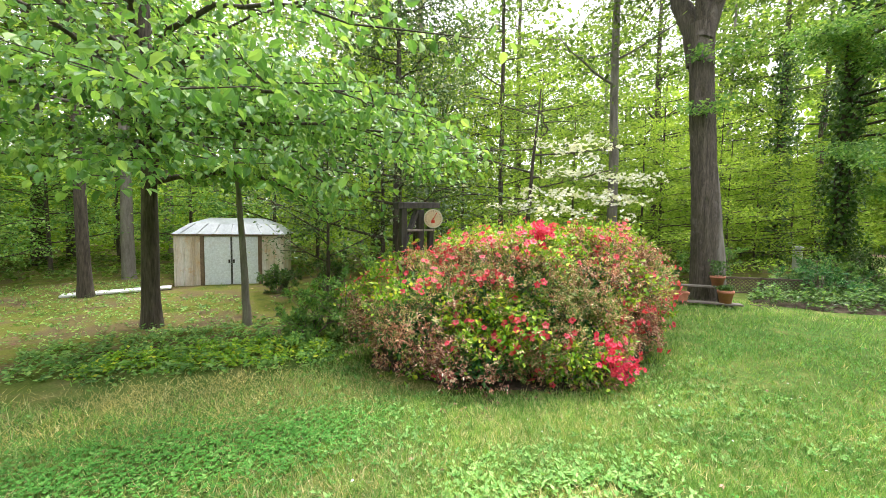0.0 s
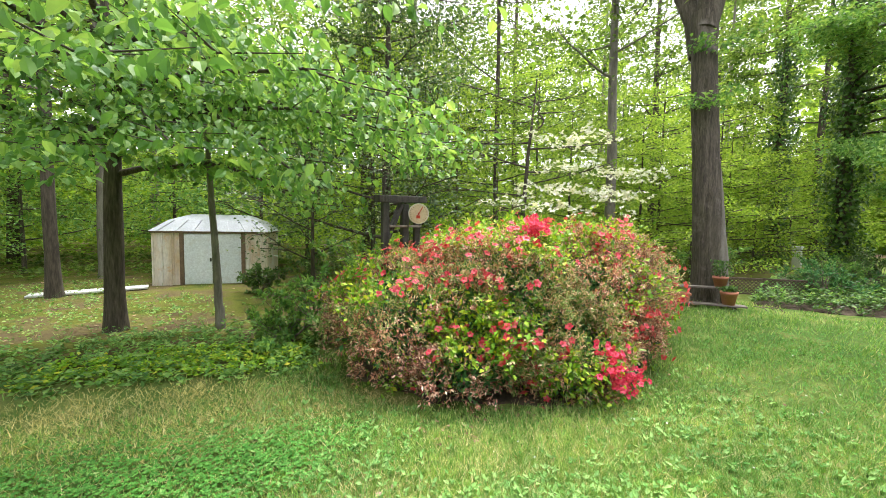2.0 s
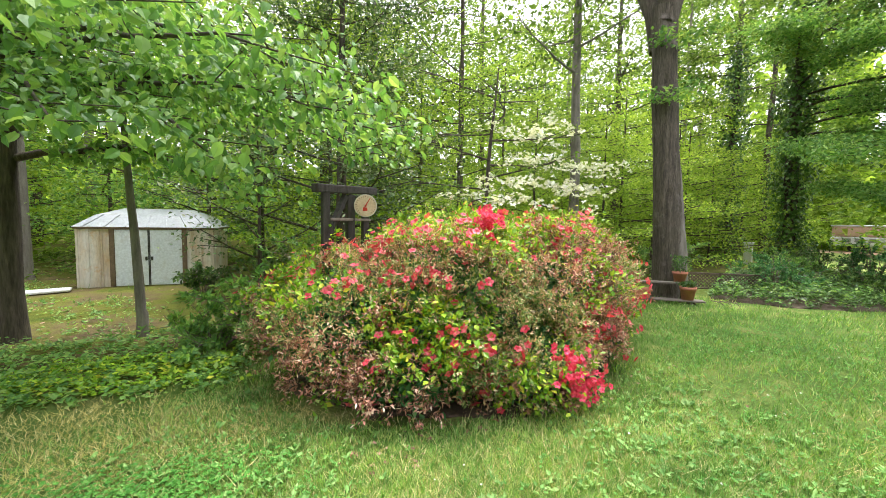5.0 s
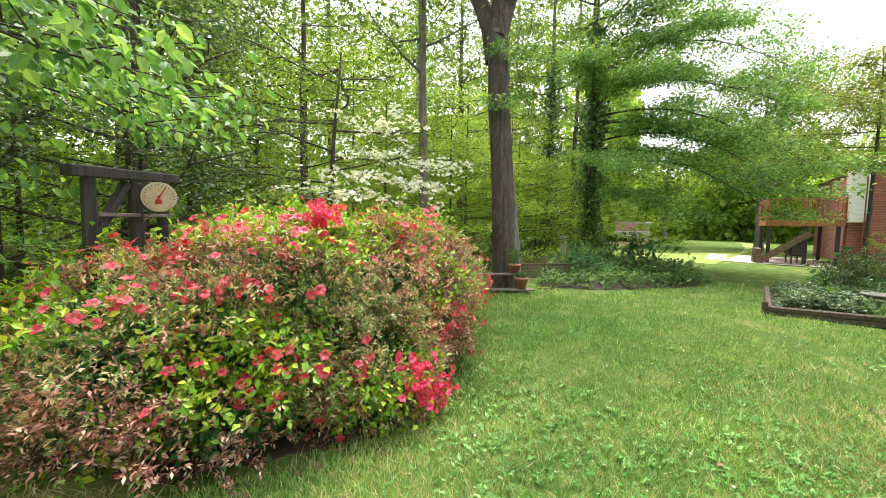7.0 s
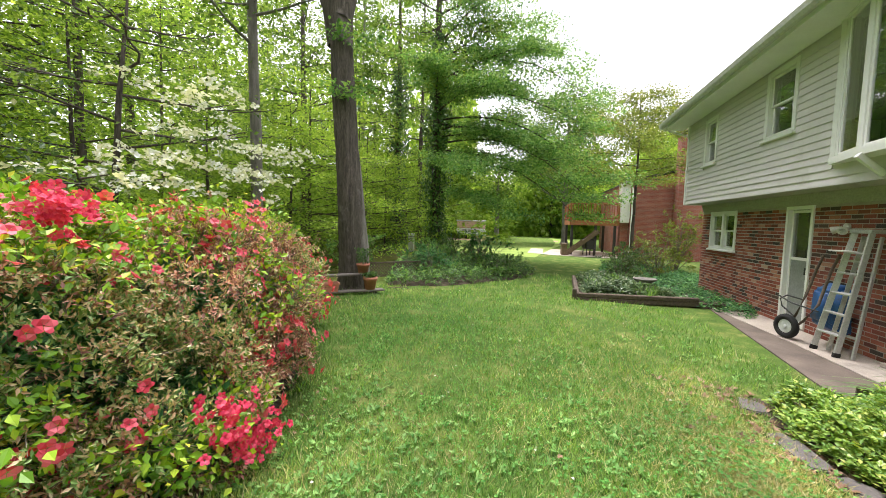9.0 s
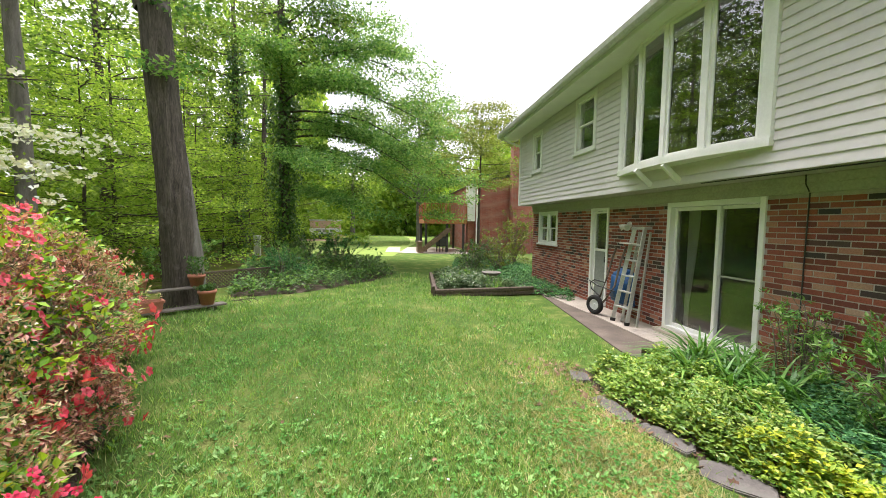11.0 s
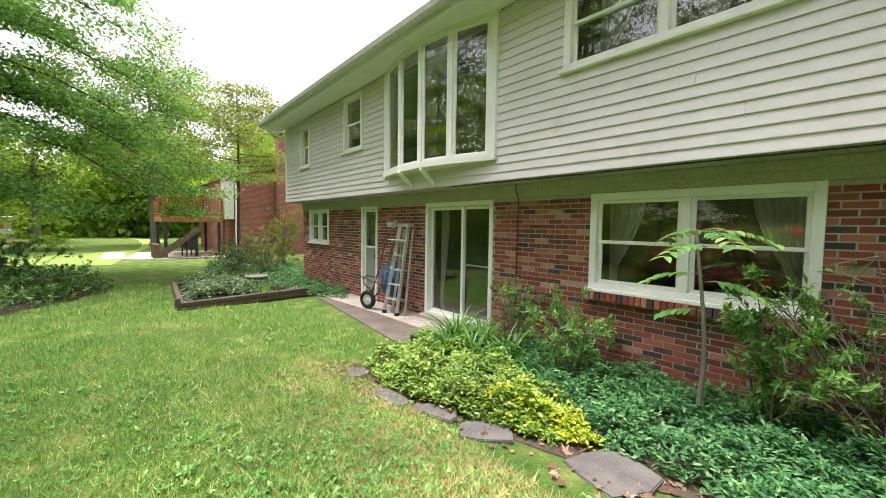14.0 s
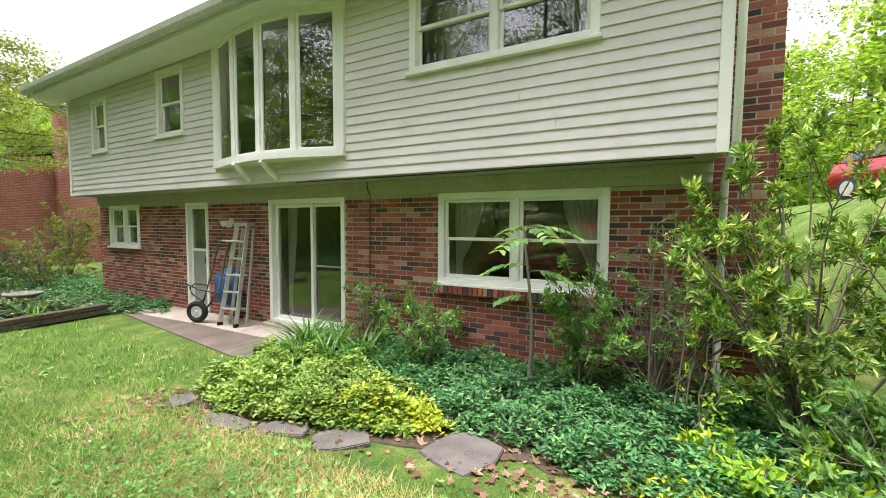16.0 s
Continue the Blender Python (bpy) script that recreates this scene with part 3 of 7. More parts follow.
def casing(x0, x1, z0, z1, y, w=0.09, proud=0.03, deep=0.10):
    bm = bmesh.new()
    box(x0, x0 + w, y - proud, y + deep, z0, z1, 0.004, bm)
    box(x1 - w, x1, y - proud, y + deep, z0, z1, 0.004, bm)
    box(x0 + w, x1 - w, y - proud, y + deep, z1 - w, z1, 0.004, bm)
    box(x0 + w, x1 - w, y - proud, y + deep, z0, z0 + w * 0.7, 0.004, bm)
    return bm


def sash_bm(x0, x1, z0, z1, y, w=0.04, t=0.03):
    bm = bmesh.new()
    box(x0, x0 + w, y, y + t, z0, z1, 0.003, bm)
    box(x1 - w, x1, y, y + t, z0, z1, 0.003, bm)
    box(x0 + w, x1 - w, y, y + t, z0, z0 + w, 0.003, bm)
    box(x0 + w, x1 - w, y, y + t, z1 - w, z1, 0.003, bm)
    return bm


def pane(x0, x1, y, z0, z1, parent):
    ob = part("pane", box(x0, x1, y, y + 0.005, z0, z1), M["glass"], parent)
    ob.visible_shadow = False
    return ob


def hung_window(parent, x0, x1, z0, z1, y, units=1, split=0.5, sill=True, w=0.09, muntin=False):
    win = part("window", casing(x0, x1, z0, z1, y, w), M["trim"], parent, "white painted double-hung window with dark glass")
    a, b, lo, hi = x0 + w, x1 - w, z0 + w * 0.7, z1 - w
    mull = 0.09
    wide = (b - a - mull * (units - 1)) / units
    for u in range(units):
        ua = a + u * (wide + mull)
        if u:
            part("mullion", box(ua - mull, ua, y - 0.02, y + 0.09, lo, hi, 0.004), M["trim"], win)
        zm = lo + (hi - lo) * split
        for (p, q, yy) in ((zm - 0.02, hi, y + 0.02), (lo, zm + 0.02, y + 0.052)):
            part("sash", sash_bm(ua, ua + wide, p, q, yy), M["trim"], win)
            pane(ua + 0.03, ua + wide - 0.03, yy + 0.012, p + 0.03, q - 0.03, win)
    if sill:
        part("sill", box(x0 - 0.03, x1 + 0.03, y - 0.075, y + 0.01, z0 - 0.045, z0 - 0.002, 0.006), M["trim"], win)
    return win


def curtain(x0, x1, z0, z1, y, tie, label):
    """A pleated curtain, drawn aside towards tie below its middle."""
    us, vs = np.linspace(0, 1, 60), np.linspace(0, 1, 24)
    U, V = np.meshgrid(us, vs, indexing="ij")
    pull = np.clip((1 - V) * 1.25, 0, 1) ** 1.6
    X = x0 + (x1 - x0) * U
    X = X + (tie + (X - tie) * 0.25 - X) * pull
    Y = y + 0.025 * np.sin(U * 2 * np.pi * 7)
    Z = z0 + (z1 - z0) * V
    v = np.stack([X, Y, Z], -1).reshape(-1, 3)
    i = np.arange(60 * 24).reshape(60, 24)
    f = np.stack([i[:-1, :-1], i[1:, :-1], i[1:, 1:], i[:-1, 1:]], -1).reshape(-1, 4)
    f = np.concatenate([f, f[:, ::-1] + len(v)])
    v = np.concatenate([v, v + np.array([0, 0.003, 0])])
    tagged(new("curtain", np_mesh("curtain", v, f, M["curtain"], True)), label, "curtain", "curtains")


HX0, HX1, SY = -5.92, 6.3, -0.48          # ends of the house, plane of the siding
LOW = [(-5.42, -4.13, 1.27, 2.2), (-2.36, -1.66, 0.10, 2.2), (0.05, 1.72, 0.12, 2.2), (3.32, 5.4, 1.04, 2.2)]
FALL = 0.02                                # the eaves sink towards the far gable
UP = [(-4.85, -4.19, 3.30, 4.40), (-2.33, -1.47, 3.38, 4.57), (-0.6, 2.17, 2.70, 4.70), (3.16, 5.29, 3.6, 4.66)]


def sag(bm, above=-9.0):
    """Sinks what lies higher than `above` along the slope of the eaves."""
    for v in bm.verts:
        if v.co.z > above:
            v.co.z -= FALL * (HX1 - v.co.x)
    return bm


def house():
    h = empty("house", 0, 0, 0)
    tagged(h, "split-level house with red brick below and cream siding above", "house")
    bw = part("brick_wall", wall_bm(HX0, HX1, -0.1, 2.2, 0.0, 0.22, LOW), M["mortar"], h, "weathered red and brown brick wall")
    sb = sag(wall_bm(HX0, HX1, 2.42, 4.80, SY, SY + 0.2, UP), 4.79)
    sw = part("siding_wall", sb, M["siding"], h)
    pitch, z, k = 0.114, 2.41, 0
    while z < 4.74:
        zt = min(z + pitch, 4.78)
        for a, b in spans(max(HX0 - 0.002, HX1 - (4.79 - zt) / FALL), HX1 + 0.002, z, zt, UP):
            cut = a + (0.9 + (k * 0.61) % 1.0 * 2.2)
            for p, q in ([(a, cut - 0.0015), (cut, b)] if b - a > 3 else [(a, b)]):
                bm = bmesh.new()
                vs = [bm.verts.new(c) for x in (p, q) for c in ((x, SY - 0.001, z), (x, SY - 0.022, z), (x, SY - 0.022, z + 0.012), (x, SY - 0.007, zt), (x, SY - 0.001, zt))]
                for i in range(5):
                    bm.faces.new((vs[i], vs[(i + 1) % 5], vs[5 + (i + 1) % 5], vs[5 + i]))
                bm.faces.new(vs[:5][::-1])
                bm.faces.new(vs[5:])
                bmesh.ops.recalc_face_normals(bm, faces=bm.faces)
                part("siding_board", bm, M["siding"], sw)
        z += pitch
        k += 1
    part("corner_trim", box(HX1 - 0.06, HX1 + 0.035, SY - 0.035, SY + 0.08, 2.405, 4.78, 0.004), M["trim"], h)
    part("corner_trim", box(HX0 - 0.035, HX0 + 0.05, SY - 0.035, SY + 0.08, 2.405, 4.53, 0.004), M["trim"], h)
    part("frieze_board", box(HX0, HX1, -0.03, 0.2, 2.202, 2.40, 0.004), M["beam_paint"], h, "grey-green painted frieze board")
    part("frieze_board", box(HX0, HX1, -0.055, -0.032, 2.30, 2.40, 0.004), M["beam_paint"], h)
    part("overhang_soffit", box(HX0, HX1, SY + 0.01, -0.002, 2.402, 2.419), M["beam_paint"], h)
    # side and back walls, floors, roof
    for x0, x1 in ((HX0, HX0 + 0.2), (HX1 - 0.2, HX1)):
        part("side_wall", box(x0, x1, 0.22, 8.0, -0.1, 2.40), M["bricks"], h)
        part("side_wall", sag(box(x0, x1, SY + 0.2, 8.0, 2.42, 4.80), 4.79), M["siding"], h)
    # room linings, floors and partitions carry the indoor dimness in their colour
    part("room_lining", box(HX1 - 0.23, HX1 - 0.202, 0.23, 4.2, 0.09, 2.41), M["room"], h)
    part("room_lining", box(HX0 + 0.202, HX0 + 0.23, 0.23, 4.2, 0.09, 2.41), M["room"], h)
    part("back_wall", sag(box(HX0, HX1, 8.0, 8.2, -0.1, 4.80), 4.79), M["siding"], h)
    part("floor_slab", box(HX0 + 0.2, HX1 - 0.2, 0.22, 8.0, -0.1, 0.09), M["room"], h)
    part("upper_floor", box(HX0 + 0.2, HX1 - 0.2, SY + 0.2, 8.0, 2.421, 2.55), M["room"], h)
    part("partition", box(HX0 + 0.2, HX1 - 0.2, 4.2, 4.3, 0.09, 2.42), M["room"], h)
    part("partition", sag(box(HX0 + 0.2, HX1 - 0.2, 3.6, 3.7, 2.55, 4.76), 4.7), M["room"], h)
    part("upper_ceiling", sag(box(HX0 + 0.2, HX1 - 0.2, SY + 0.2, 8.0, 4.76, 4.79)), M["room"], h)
    rb = bmesh.new()
    for x0, x1 in ((HX0 - 0.45, HX1 + 0.3),):
        vs = [rb.verts.new((x, y, z)) for x in (x0, x1) for y, z in ((-1.02, 4.84), (3.85, 6.6), (8.7, 4.84), (8.7, 5.0), (3.85, 6.78), (-1.02, 5.0))]
        for i in range(6):
            rb.faces.new((vs[i], vs[(i + 1) % 6], vs[6 + (i + 1) % 6], vs[6 + i]))
        rb.faces.new(vs[:6])
        rb.faces.new(vs[6:][::-1])
    bmesh.ops.recalc_face_normals(rb, faces=rb.faces)
    part("roof", sag(rb), M["shingle"], h, "dark shingle gable roof")
    part("eave_soffit", sag(box(HX0 - 0.42, HX1 + 0.28, -0.98, SY - 0.024, 4.775, 4.80)), M["trim"], h)
    part("fascia", sag(box(HX0 - 0.45, HX1 + 0.3, -1.02, -0.985, 4.765, 4.94, 0.004)), M["trim"], h)
    gb = bmesh.new()
    prof = [(-1.022, 4.95), (-1.022, 4.84), (-1.05, 4.815), (-1.10, 4.82), (-1.135, 4.87), (-1.15, 4.95), (-1.138, 4.952), (-1.12, 4.875), (-1.09, 4.835), (-1.035, 4.85)]
    rows = [[gb.verts.new((x, y, z)) for y, z in prof] for x in (HX0 - 0.45, HX1 + 0.3)]
    for i in range(len(prof)):
        gb.faces.new((rows[0][i], rows[0][(i + 1) % len(prof)], rows[1][(i + 1) % len(prof)], rows[1][i]))
    bmesh.ops.recalc_face_normals(gb, faces=gb.faces)
    part("gutter", sag(gb), M["gutter"], h, "pale metal eaves gutter")
    for pts in ([(HX1 + 0.09, -1.05, 4.84), (HX1 + 0.09, -0.9, 4.7), (HX1 + 0.09, -0.55, 4.5), (HX1 + 0.09, -0.48, 4.3), (HX1 + 0.09, -0.46, 2.5), (HX1 + 0.09, -0.06, 2.2), (HX1 + 0.09, -0.05, 0.4), (HX1 + 0.09, -0.25, 0.25)],
                [(HX0 - 0.15, -1.05, 4.58), (HX0 - 0.15, -0.95, 4.46), (HX0 - 0.12, -0.5, 4.30), (HX0 - 0.1, -0.42, 4.2), (HX0 - 0.08, -0.15, 4.1), (HX0 - 0.08, -0.1, 2.5)]):
        v, f = ring_tube(pts, [0.033] * len(pts), 10)
        part("downspout", np_mesh("downspout", v, f, M["trim"], True), None, h)
    # openings below
    hung_window(h, *LOW[3], 0.0, units=2, w=0.085)
    hung_window(h, *LOW[0], 0.0, units=2, w=0.07)
    dr = part("entry_door", casing(*LOW[1], 0.0, 0.06), M["trim"], h, "white storm door with a full glass panel")
    a, b = LOW[1][0] + 0.06, LOW[1][1] - 0.06
    part("door_leaf", sash_bm(a, b, 0.14, 2.13, 0.04, 0.045, 0.04), M["trim"], dr)
    part("kick_panel", box(a + 0.045, b - 0.045, 0.05, 0.07, 0.18, 1.25, 0.004), M["storm_panel"], dr)
    part("cross_rail", box(a + 0.045, b - 0.045, 0.04, 0.08, 1.25, 1.30, 0.004), M["trim"], dr)
    pane(a + 0.04, b - 0.04, 0.055, 1.30, 2.09, dr)
    part("handle", box(b - 0.065, b - 0.035, -0.02, 0.04, 1.02, 1.14, 0.006), M["black_steel"], dr)
    part("inner_door", box(a, b, 0.12, 0.16, 0.12, 2.15), M["door_inside"], dr)
    sd = part("sliding_door", casing(*LOW[2], 0.0, 0.075, 0.03, 0.16), M["trim"], h, "white framed sliding glass door")
    a, b = LOW[2][0] + 0.075, LOW[2][1] - 0.075
    m = a + 0.86
    part("sliding_leaf", sash_bm(a, m, 0.17, 2.12, 0.06, 0.055, 0.035), M["trim"], sd)
    part("fixed_leaf", sash_bm(m - 0.05, b, 0.17, 2.12, 0.10, 0.05, 0.035), M["trim"], sd)
    pane(a + 0.045, m - 0.045, 0.075, 0.21, 2.08, sd)
    pane(m - 0.01, b - 0.04, 0.115, 0.21, 2.08, sd)
    part("security_bar", box(m + 0.02, b - 0.04, 0.085, 0.098, 1.10, 1.125, 0.003), M["aluminium"], sd)
    v, f = ring_tube([(a + 0.027, 0.06, 1.0), (a + 0.027, 0.02, 1.02), (a + 0.027, 0.015, 1.12), (a + 0.027, 0.02, 1.2), (a + 0.027, 0.06, 1.22)], [0.01] * 5, 8)
    part("handle", np_mesh("handle", v, f, M["trim"], True), None, sd)
    # openings above
    hung_window(h, *UP[0], SY, sill=True)
    hung_window(h, *UP[1], SY, sill=True)
    hung_window(h, *UP[3], SY, units=2)
    # bow window of four lights
    x0, x1, z0, z1 = UP[2]
    bow = part("bow_window", box(x0, x0 + 0.10, SY - 0.06, SY + 0.1, z0, z1, 0.004), M["trim"], h, "white bow window of four tall lights")
    part("jamb", box(x1 - 0.10, x1, SY - 0.06, SY + 0.1, z0, z1, 0.004), M["trim"], bow)
    xs = np.linspace(x0 + 0.1, x1 - 0.1, 5)
    ys = SY - 0.02 - 0.34 * np.sin(np.linspace(0.10, 0.90, 5) * np.pi) + 0.34 * math.sin(0.1 * math.pi)
    slab = [(x0, SY), (x0, SY - 0.07)] + [(x, y - 0.06) for x, y in zip(xs, ys)] + [(x1, SY - 0.07), (x1, SY)]
    for name, za, zb in (("seat_board", z0 - 0.002, z0 + 0.09), ("head_board", z1 - 0.07, z1 + 0.07)):
        bm = bmesh.new()
        f = bm.faces.new([bm.verts.new((x, y, za)) for x, y in slab])
        g = bmesh.ops.extrude_face_region(bm, geom=[f])
        bmesh.ops.translate(bm, verts=[e for e in g["geom"] if isinstance(e, bmesh.types.BMVert)], vec=(0, 0, zb - za))
        bmesh.ops.recalc_face_normals(bm, faces=bm.faces)
        part(name, bm, M["trim"], bow)
    for i in range(5):
        part("mullion", beam((xs[i], ys[i], z0 + 0.09), (xs[i], ys[i], z1 - 0.07), 0.075, 0.085), M["trim"], bow)
    for i in range(4):
        a, b = Vector((xs[i], ys[i], 0)), Vector((xs[i + 1], ys[i + 1], 0))
        d = (b - a).normalized()
        a, b = a + d * 0.04, b - d * 0.04
        ln = (b - a).length
        rot = math.degrees(math.atan2(d.y, d.x))
        s = part("sash", sash_bm(0, ln, z0 + 0.09, z1 - 0.07, -0.015, 0.045, 0.03), M["trim"], bow)
        s.matrix_basis = pose(a.x, a.y, 0, 0, 0, rot)
        g = pane(0.035, ln - 0.035, 0.0, z0 + 0.12, z1 - 0.10, bow)
        g.matrix_basis = pose(a.x, a.y, 0, 0, 0, rot)
    for x in (0.25, 0.85):
        part("bracket", beam((x, SY - 0.30, z0 - 0.01), (x, SY - 0.02, z0 - 0.24), 0.055, 0.07), M["trim"], bow)
    # chimney
    ch = part("chimney", box(6.32, 6.82, 0.10, 1.5, -0.1, 7.6), M["mortar"], h, "red brick chimney")
    bricks(ch, 6.32, 6.82, 0.3, 7.58, 0.10, [], seed=9)
    part("chimney_cap", box(6.26, 6.88, 0.04, 1.56, 7.6, 7.72, 0.01), M["concrete"], ch)
    # rowlock sill under the wide window
    r = random.Random(5)
    x = LOW[3][0] - 0.02
    while x < LOW[3][1]:
        ob = new("brick", brick_mesh("brick"))
        ob.parent = bw
        ob.matrix_basis = Matrix.LocRotScale((x + 0.029, -0.028, 0.94), Euler((radians(-8), 0, 0)), (0.058, 0.11, 0.10))
        x += 0.068
    ob = part("brick_sill", box(LOW[0][0] - 0.03, LOW[0][1] + 0.03, -0.05, 0.02, 1.16, 1.222, 0.006), M["brick"], bw)
    holes = LOW + [(LOW[3][0] - 0.03, LOW[3][1] + 0.03, 0.88, 1.05)]
    bricks(bw, HX0, HX1, 0.0, 2.2, 0.0, holes, near=(1.7, 4.6))
    # wiring on the wall
    for pts in ([(2.19, -0.075, 2.40), (2.19, -0.07, 2.3), (2.20, -0.02, 2.2), (2.195, -0.022, 1.3), (2.19, -0.02, 0.3)], [(1.2, -0.46, 2.395), (3.4, -0.45, 2.388), (4.6, -0.455, 2.393), (6.1, -0.45, 2.388)]):
        v, f = ring_tube(pts, [0.007] * len(pts), 6)
        part("cable", np_mesh("cable", v, f, M["black_steel"], True), None, h, "black cable")
    return h


house()
for a, b, t in ((3.42, 3.85, 3.44), (4.85, 5.3, 5.28)):
    curtain(a, b, 1.1, 2.14, 0.30, t, "cream curtain tied back inside the wide window")
curtain(0.13, 0.36, 0.15, 2.14, 0.32, 0.15, "cream curtain tied back inside the sliding door")
curtain(1.47, 1.64, 0.15, 2.14, 0.32, 1.62, "cream curtain tied back inside the sliding door")
for a, b, t in ((3.3, 3.75, 3.32), (4.7, 5.15, 5.13)):
    curtain(a, b, 3.66, 4.6, 0.1, t, "cream curtain inside the upper window")


# ---- patio, flagstones, planting beds ----
def patio():
    p = empty("patio")
    tagged(p, "worn concrete patio strip beside the brick wall", "patio", kind="structure")
    bm = bmesh.new()
    for pts, z in (([(-3.6, -0.72), (0.95, -1.36), (1.5, -1.30), (1.75, -0.66), (-1.0, -0.62)], 0.05),):
        f = bm.faces.new([bm.verts.new((x, y, z)) for x, y in pts])
        g = bmesh.ops.extrude_face_region(bm, geom=[f])
        bmesh.ops.translate(bm, verts=[e for e in g["geom"] if isinstance(e, bmesh.types.BMVert)], vec=(0, 0, -0.15))
    bmesh.ops.recalc_face_normals(bm, faces=bm.faces)
    part("slab", bm, M["dark_concrete"], p, "stained dark grey concrete")
    bm = bmesh.new()
    f = bm.faces.new([bm.verts.new((x, y, 0.062)) for x, y in [(-3.6, -0.718), (-1.0, -0.618), (1.75, -0.658), (1.9, -0.002), (-2.9, -0.002)]])
    g = bmesh.ops.extrude_face_region(bm, geom=[f])
    bmesh.ops.translate(bm, verts=[e for e in g["geom"] if isinstance(e, bmesh.types.BMVert)], vec=(0, 0, -0.15))
    bmesh.ops.recalc_face_normals(bm, faces=bm.faces)
    part("slab", bm, M["concrete"], p, "pale buff concrete")
    part("door_step", box(0.0, 1.78, -0.16, -0.002, 0.062, 0.118, 0.008), M["concrete"], p)


patio()


def flagstone(x, y, a, b, rz, seed):
    r = random.Random(seed)
    bm = bmesh.new()
    base = [(-a, -b), (-a * 0.1, -b * 1.05), (a, -b * 0.85), (a * 1.05, b * 0.2), (a * 0.8, b), (-a * 0.5, b * 1.05), (-a * 1.05, b * 0.4)]
    f = bm.faces.new([bm.verts.new((p * r.uniform(0.9, 1.08), q * r.uniform(0.9, 1.08), 0.045)) for p, q in base])
    g = bmesh.ops.extrude_face_region(bm, geom=[f])
    bmesh.ops.translate(bm, verts=[e for e in g["geom"] if isinstance(e, bmesh.types.BMVert)], vec=(0, 0, -0.08))
    bmesh.ops.recalc_face_normals(bm, faces=bm.faces)
    bmesh.ops.bevel(bm, geom=[e for e in bm.edges if all(v.co.z > 0.03 for v in e.verts)], offset=0.008, segments=2, affect="EDGES")
    me = bpy.data.meshes.new("flagstone")
    bm.to_mesh(me)
    bm.free()
    me.materials.append(M["stone"])
    ob = new("flagstone", me)
    ob.matrix_world = pose(x, y, float(gz(x, y)) - 0.01, 0, 0, rz)
    tagged(ob, "grey brown flagstone set flush along the bed edge", "flagstone", "flagstones along the bed")


for k, (x, y, a, b, rz) in enumerate([(1.92, -2.50, 0.15, 0.11, -20), (2.68, -2.57, 0.26, 0.11, 4), (3.14, -2.40, 0.24, 0.11, 18), (3.65, -2.26, 0.24, 0.17, 38), (4.54, -1.94, 0.27, 0.30, -20)]):
    flagstone(x, y, a * 0.88, b * 0.9, rz, k)


# ---- trees ----
def skeleton(h, r, limbs, start, spread, rise, seed, twigs=4, wob=0.02, lean=(0, 0), sides=10):
    """Trunk and limbs of a tree at the origin, with the places where leaves hang."""
    g = np.random.default_rng(seed)
    tb = Tubes()
    zs = np.linspace(0, 1, 14)
    drift = np.cumsum(g.normal(0, wob * h / 14, (14, 2)), axis=0) + np.outer(zs, lean) * h
    drift -= drift[0]
    trunk = np.column_stack([drift, zs * h])
    rad = r * (1 - 0.8 * zs)
    foot = np.array([[0, 0, -0.3], [0, 0, 0.0], [0, 0, 0.12], [0, 0, 0.3]]) + [*trunk[0, :2], 0]
    tb.add(np.vstack([foot, trunk[1:]]), np.r_[rad[0] * np.array([1.45, 1.25, 1.1, 1.02]), rad[1:]], sides, 0.05)
    spots, dirs = [], []
    for i in range(limbs):
        t = start + (0.97 - start) * (i + g.random()) / limbs
        base = np.array([np.interp(t, zs, trunk[:, k]) for k in range(3)])
        az = i * 2.4 + g.normal(0, 0.4)
        ln = spread * (1 - 0.65 * (t - start) / (1 - start)) * g.uniform(0.7, 1.15)
        s = np.linspace(0, 1, 7)
        d = np.array([math.cos(az), math.sin(az), 0])
        side = np.array([-d[1], d[0], 0])
        pts = base + np.outer(s * ln, d) + np.outer(rise * ln * s ** 1.3, [0, 0, 1]) + np.outer(np.cumsum(g.normal(0, 0.05 * ln, 7)) * s, side)
        tb.add(pts, np.linspace(max(0.32 * r * (1.2 - t), 0.022), 0.008, 7), 5)
        spots.append(pts[2:])
        dirs.append(np.repeat(d[None], 5, 0))
        for k in range(twigs):
            q = g.integers(2, 7)
            w = az + g.choice([-1, 1]) * g.uniform(0.4, 1.2)
            e = np.array([math.cos(w), math.sin(w), g.uniform(-0.1, 0.35)])
            tw = pts[q] + np.outer(np.linspace(0, 1, 4) * ln * g.uniform(0.2, 0.45), e)
            tb.add(tw, np.linspace(0.014, 0.005, 4), 4)
            spots.append(tw[1:])
            dirs.append(np.repeat(e[None], 3, 0))
    return tb, np.concatenate(spots), np.concatenate(dirs)


def crown_mesh(spots, dirs, n, sig, sigz, length, material, droop=0.3, simple=True, jitter=0.5, aspect=0.6):
    i = rng.integers(0, len(spots), n)
    p = spots[i] + rng.normal(0, 1, (n, 3)) * np.array([sig, sig, sigz])
    d = dirs[i] * 0.7 + rand_dirs(n, 0.6)
    d[:, 2] -= droop
    nr = np.array([0, 0, 1.0]) + rng.normal(0, jitter, (n, 3))
    L = length * rng.uniform(0.65, 1.25, n)
    return leaf_mesh("crown", p, d, nr, L, L * aspect, material, 0.2, simple)


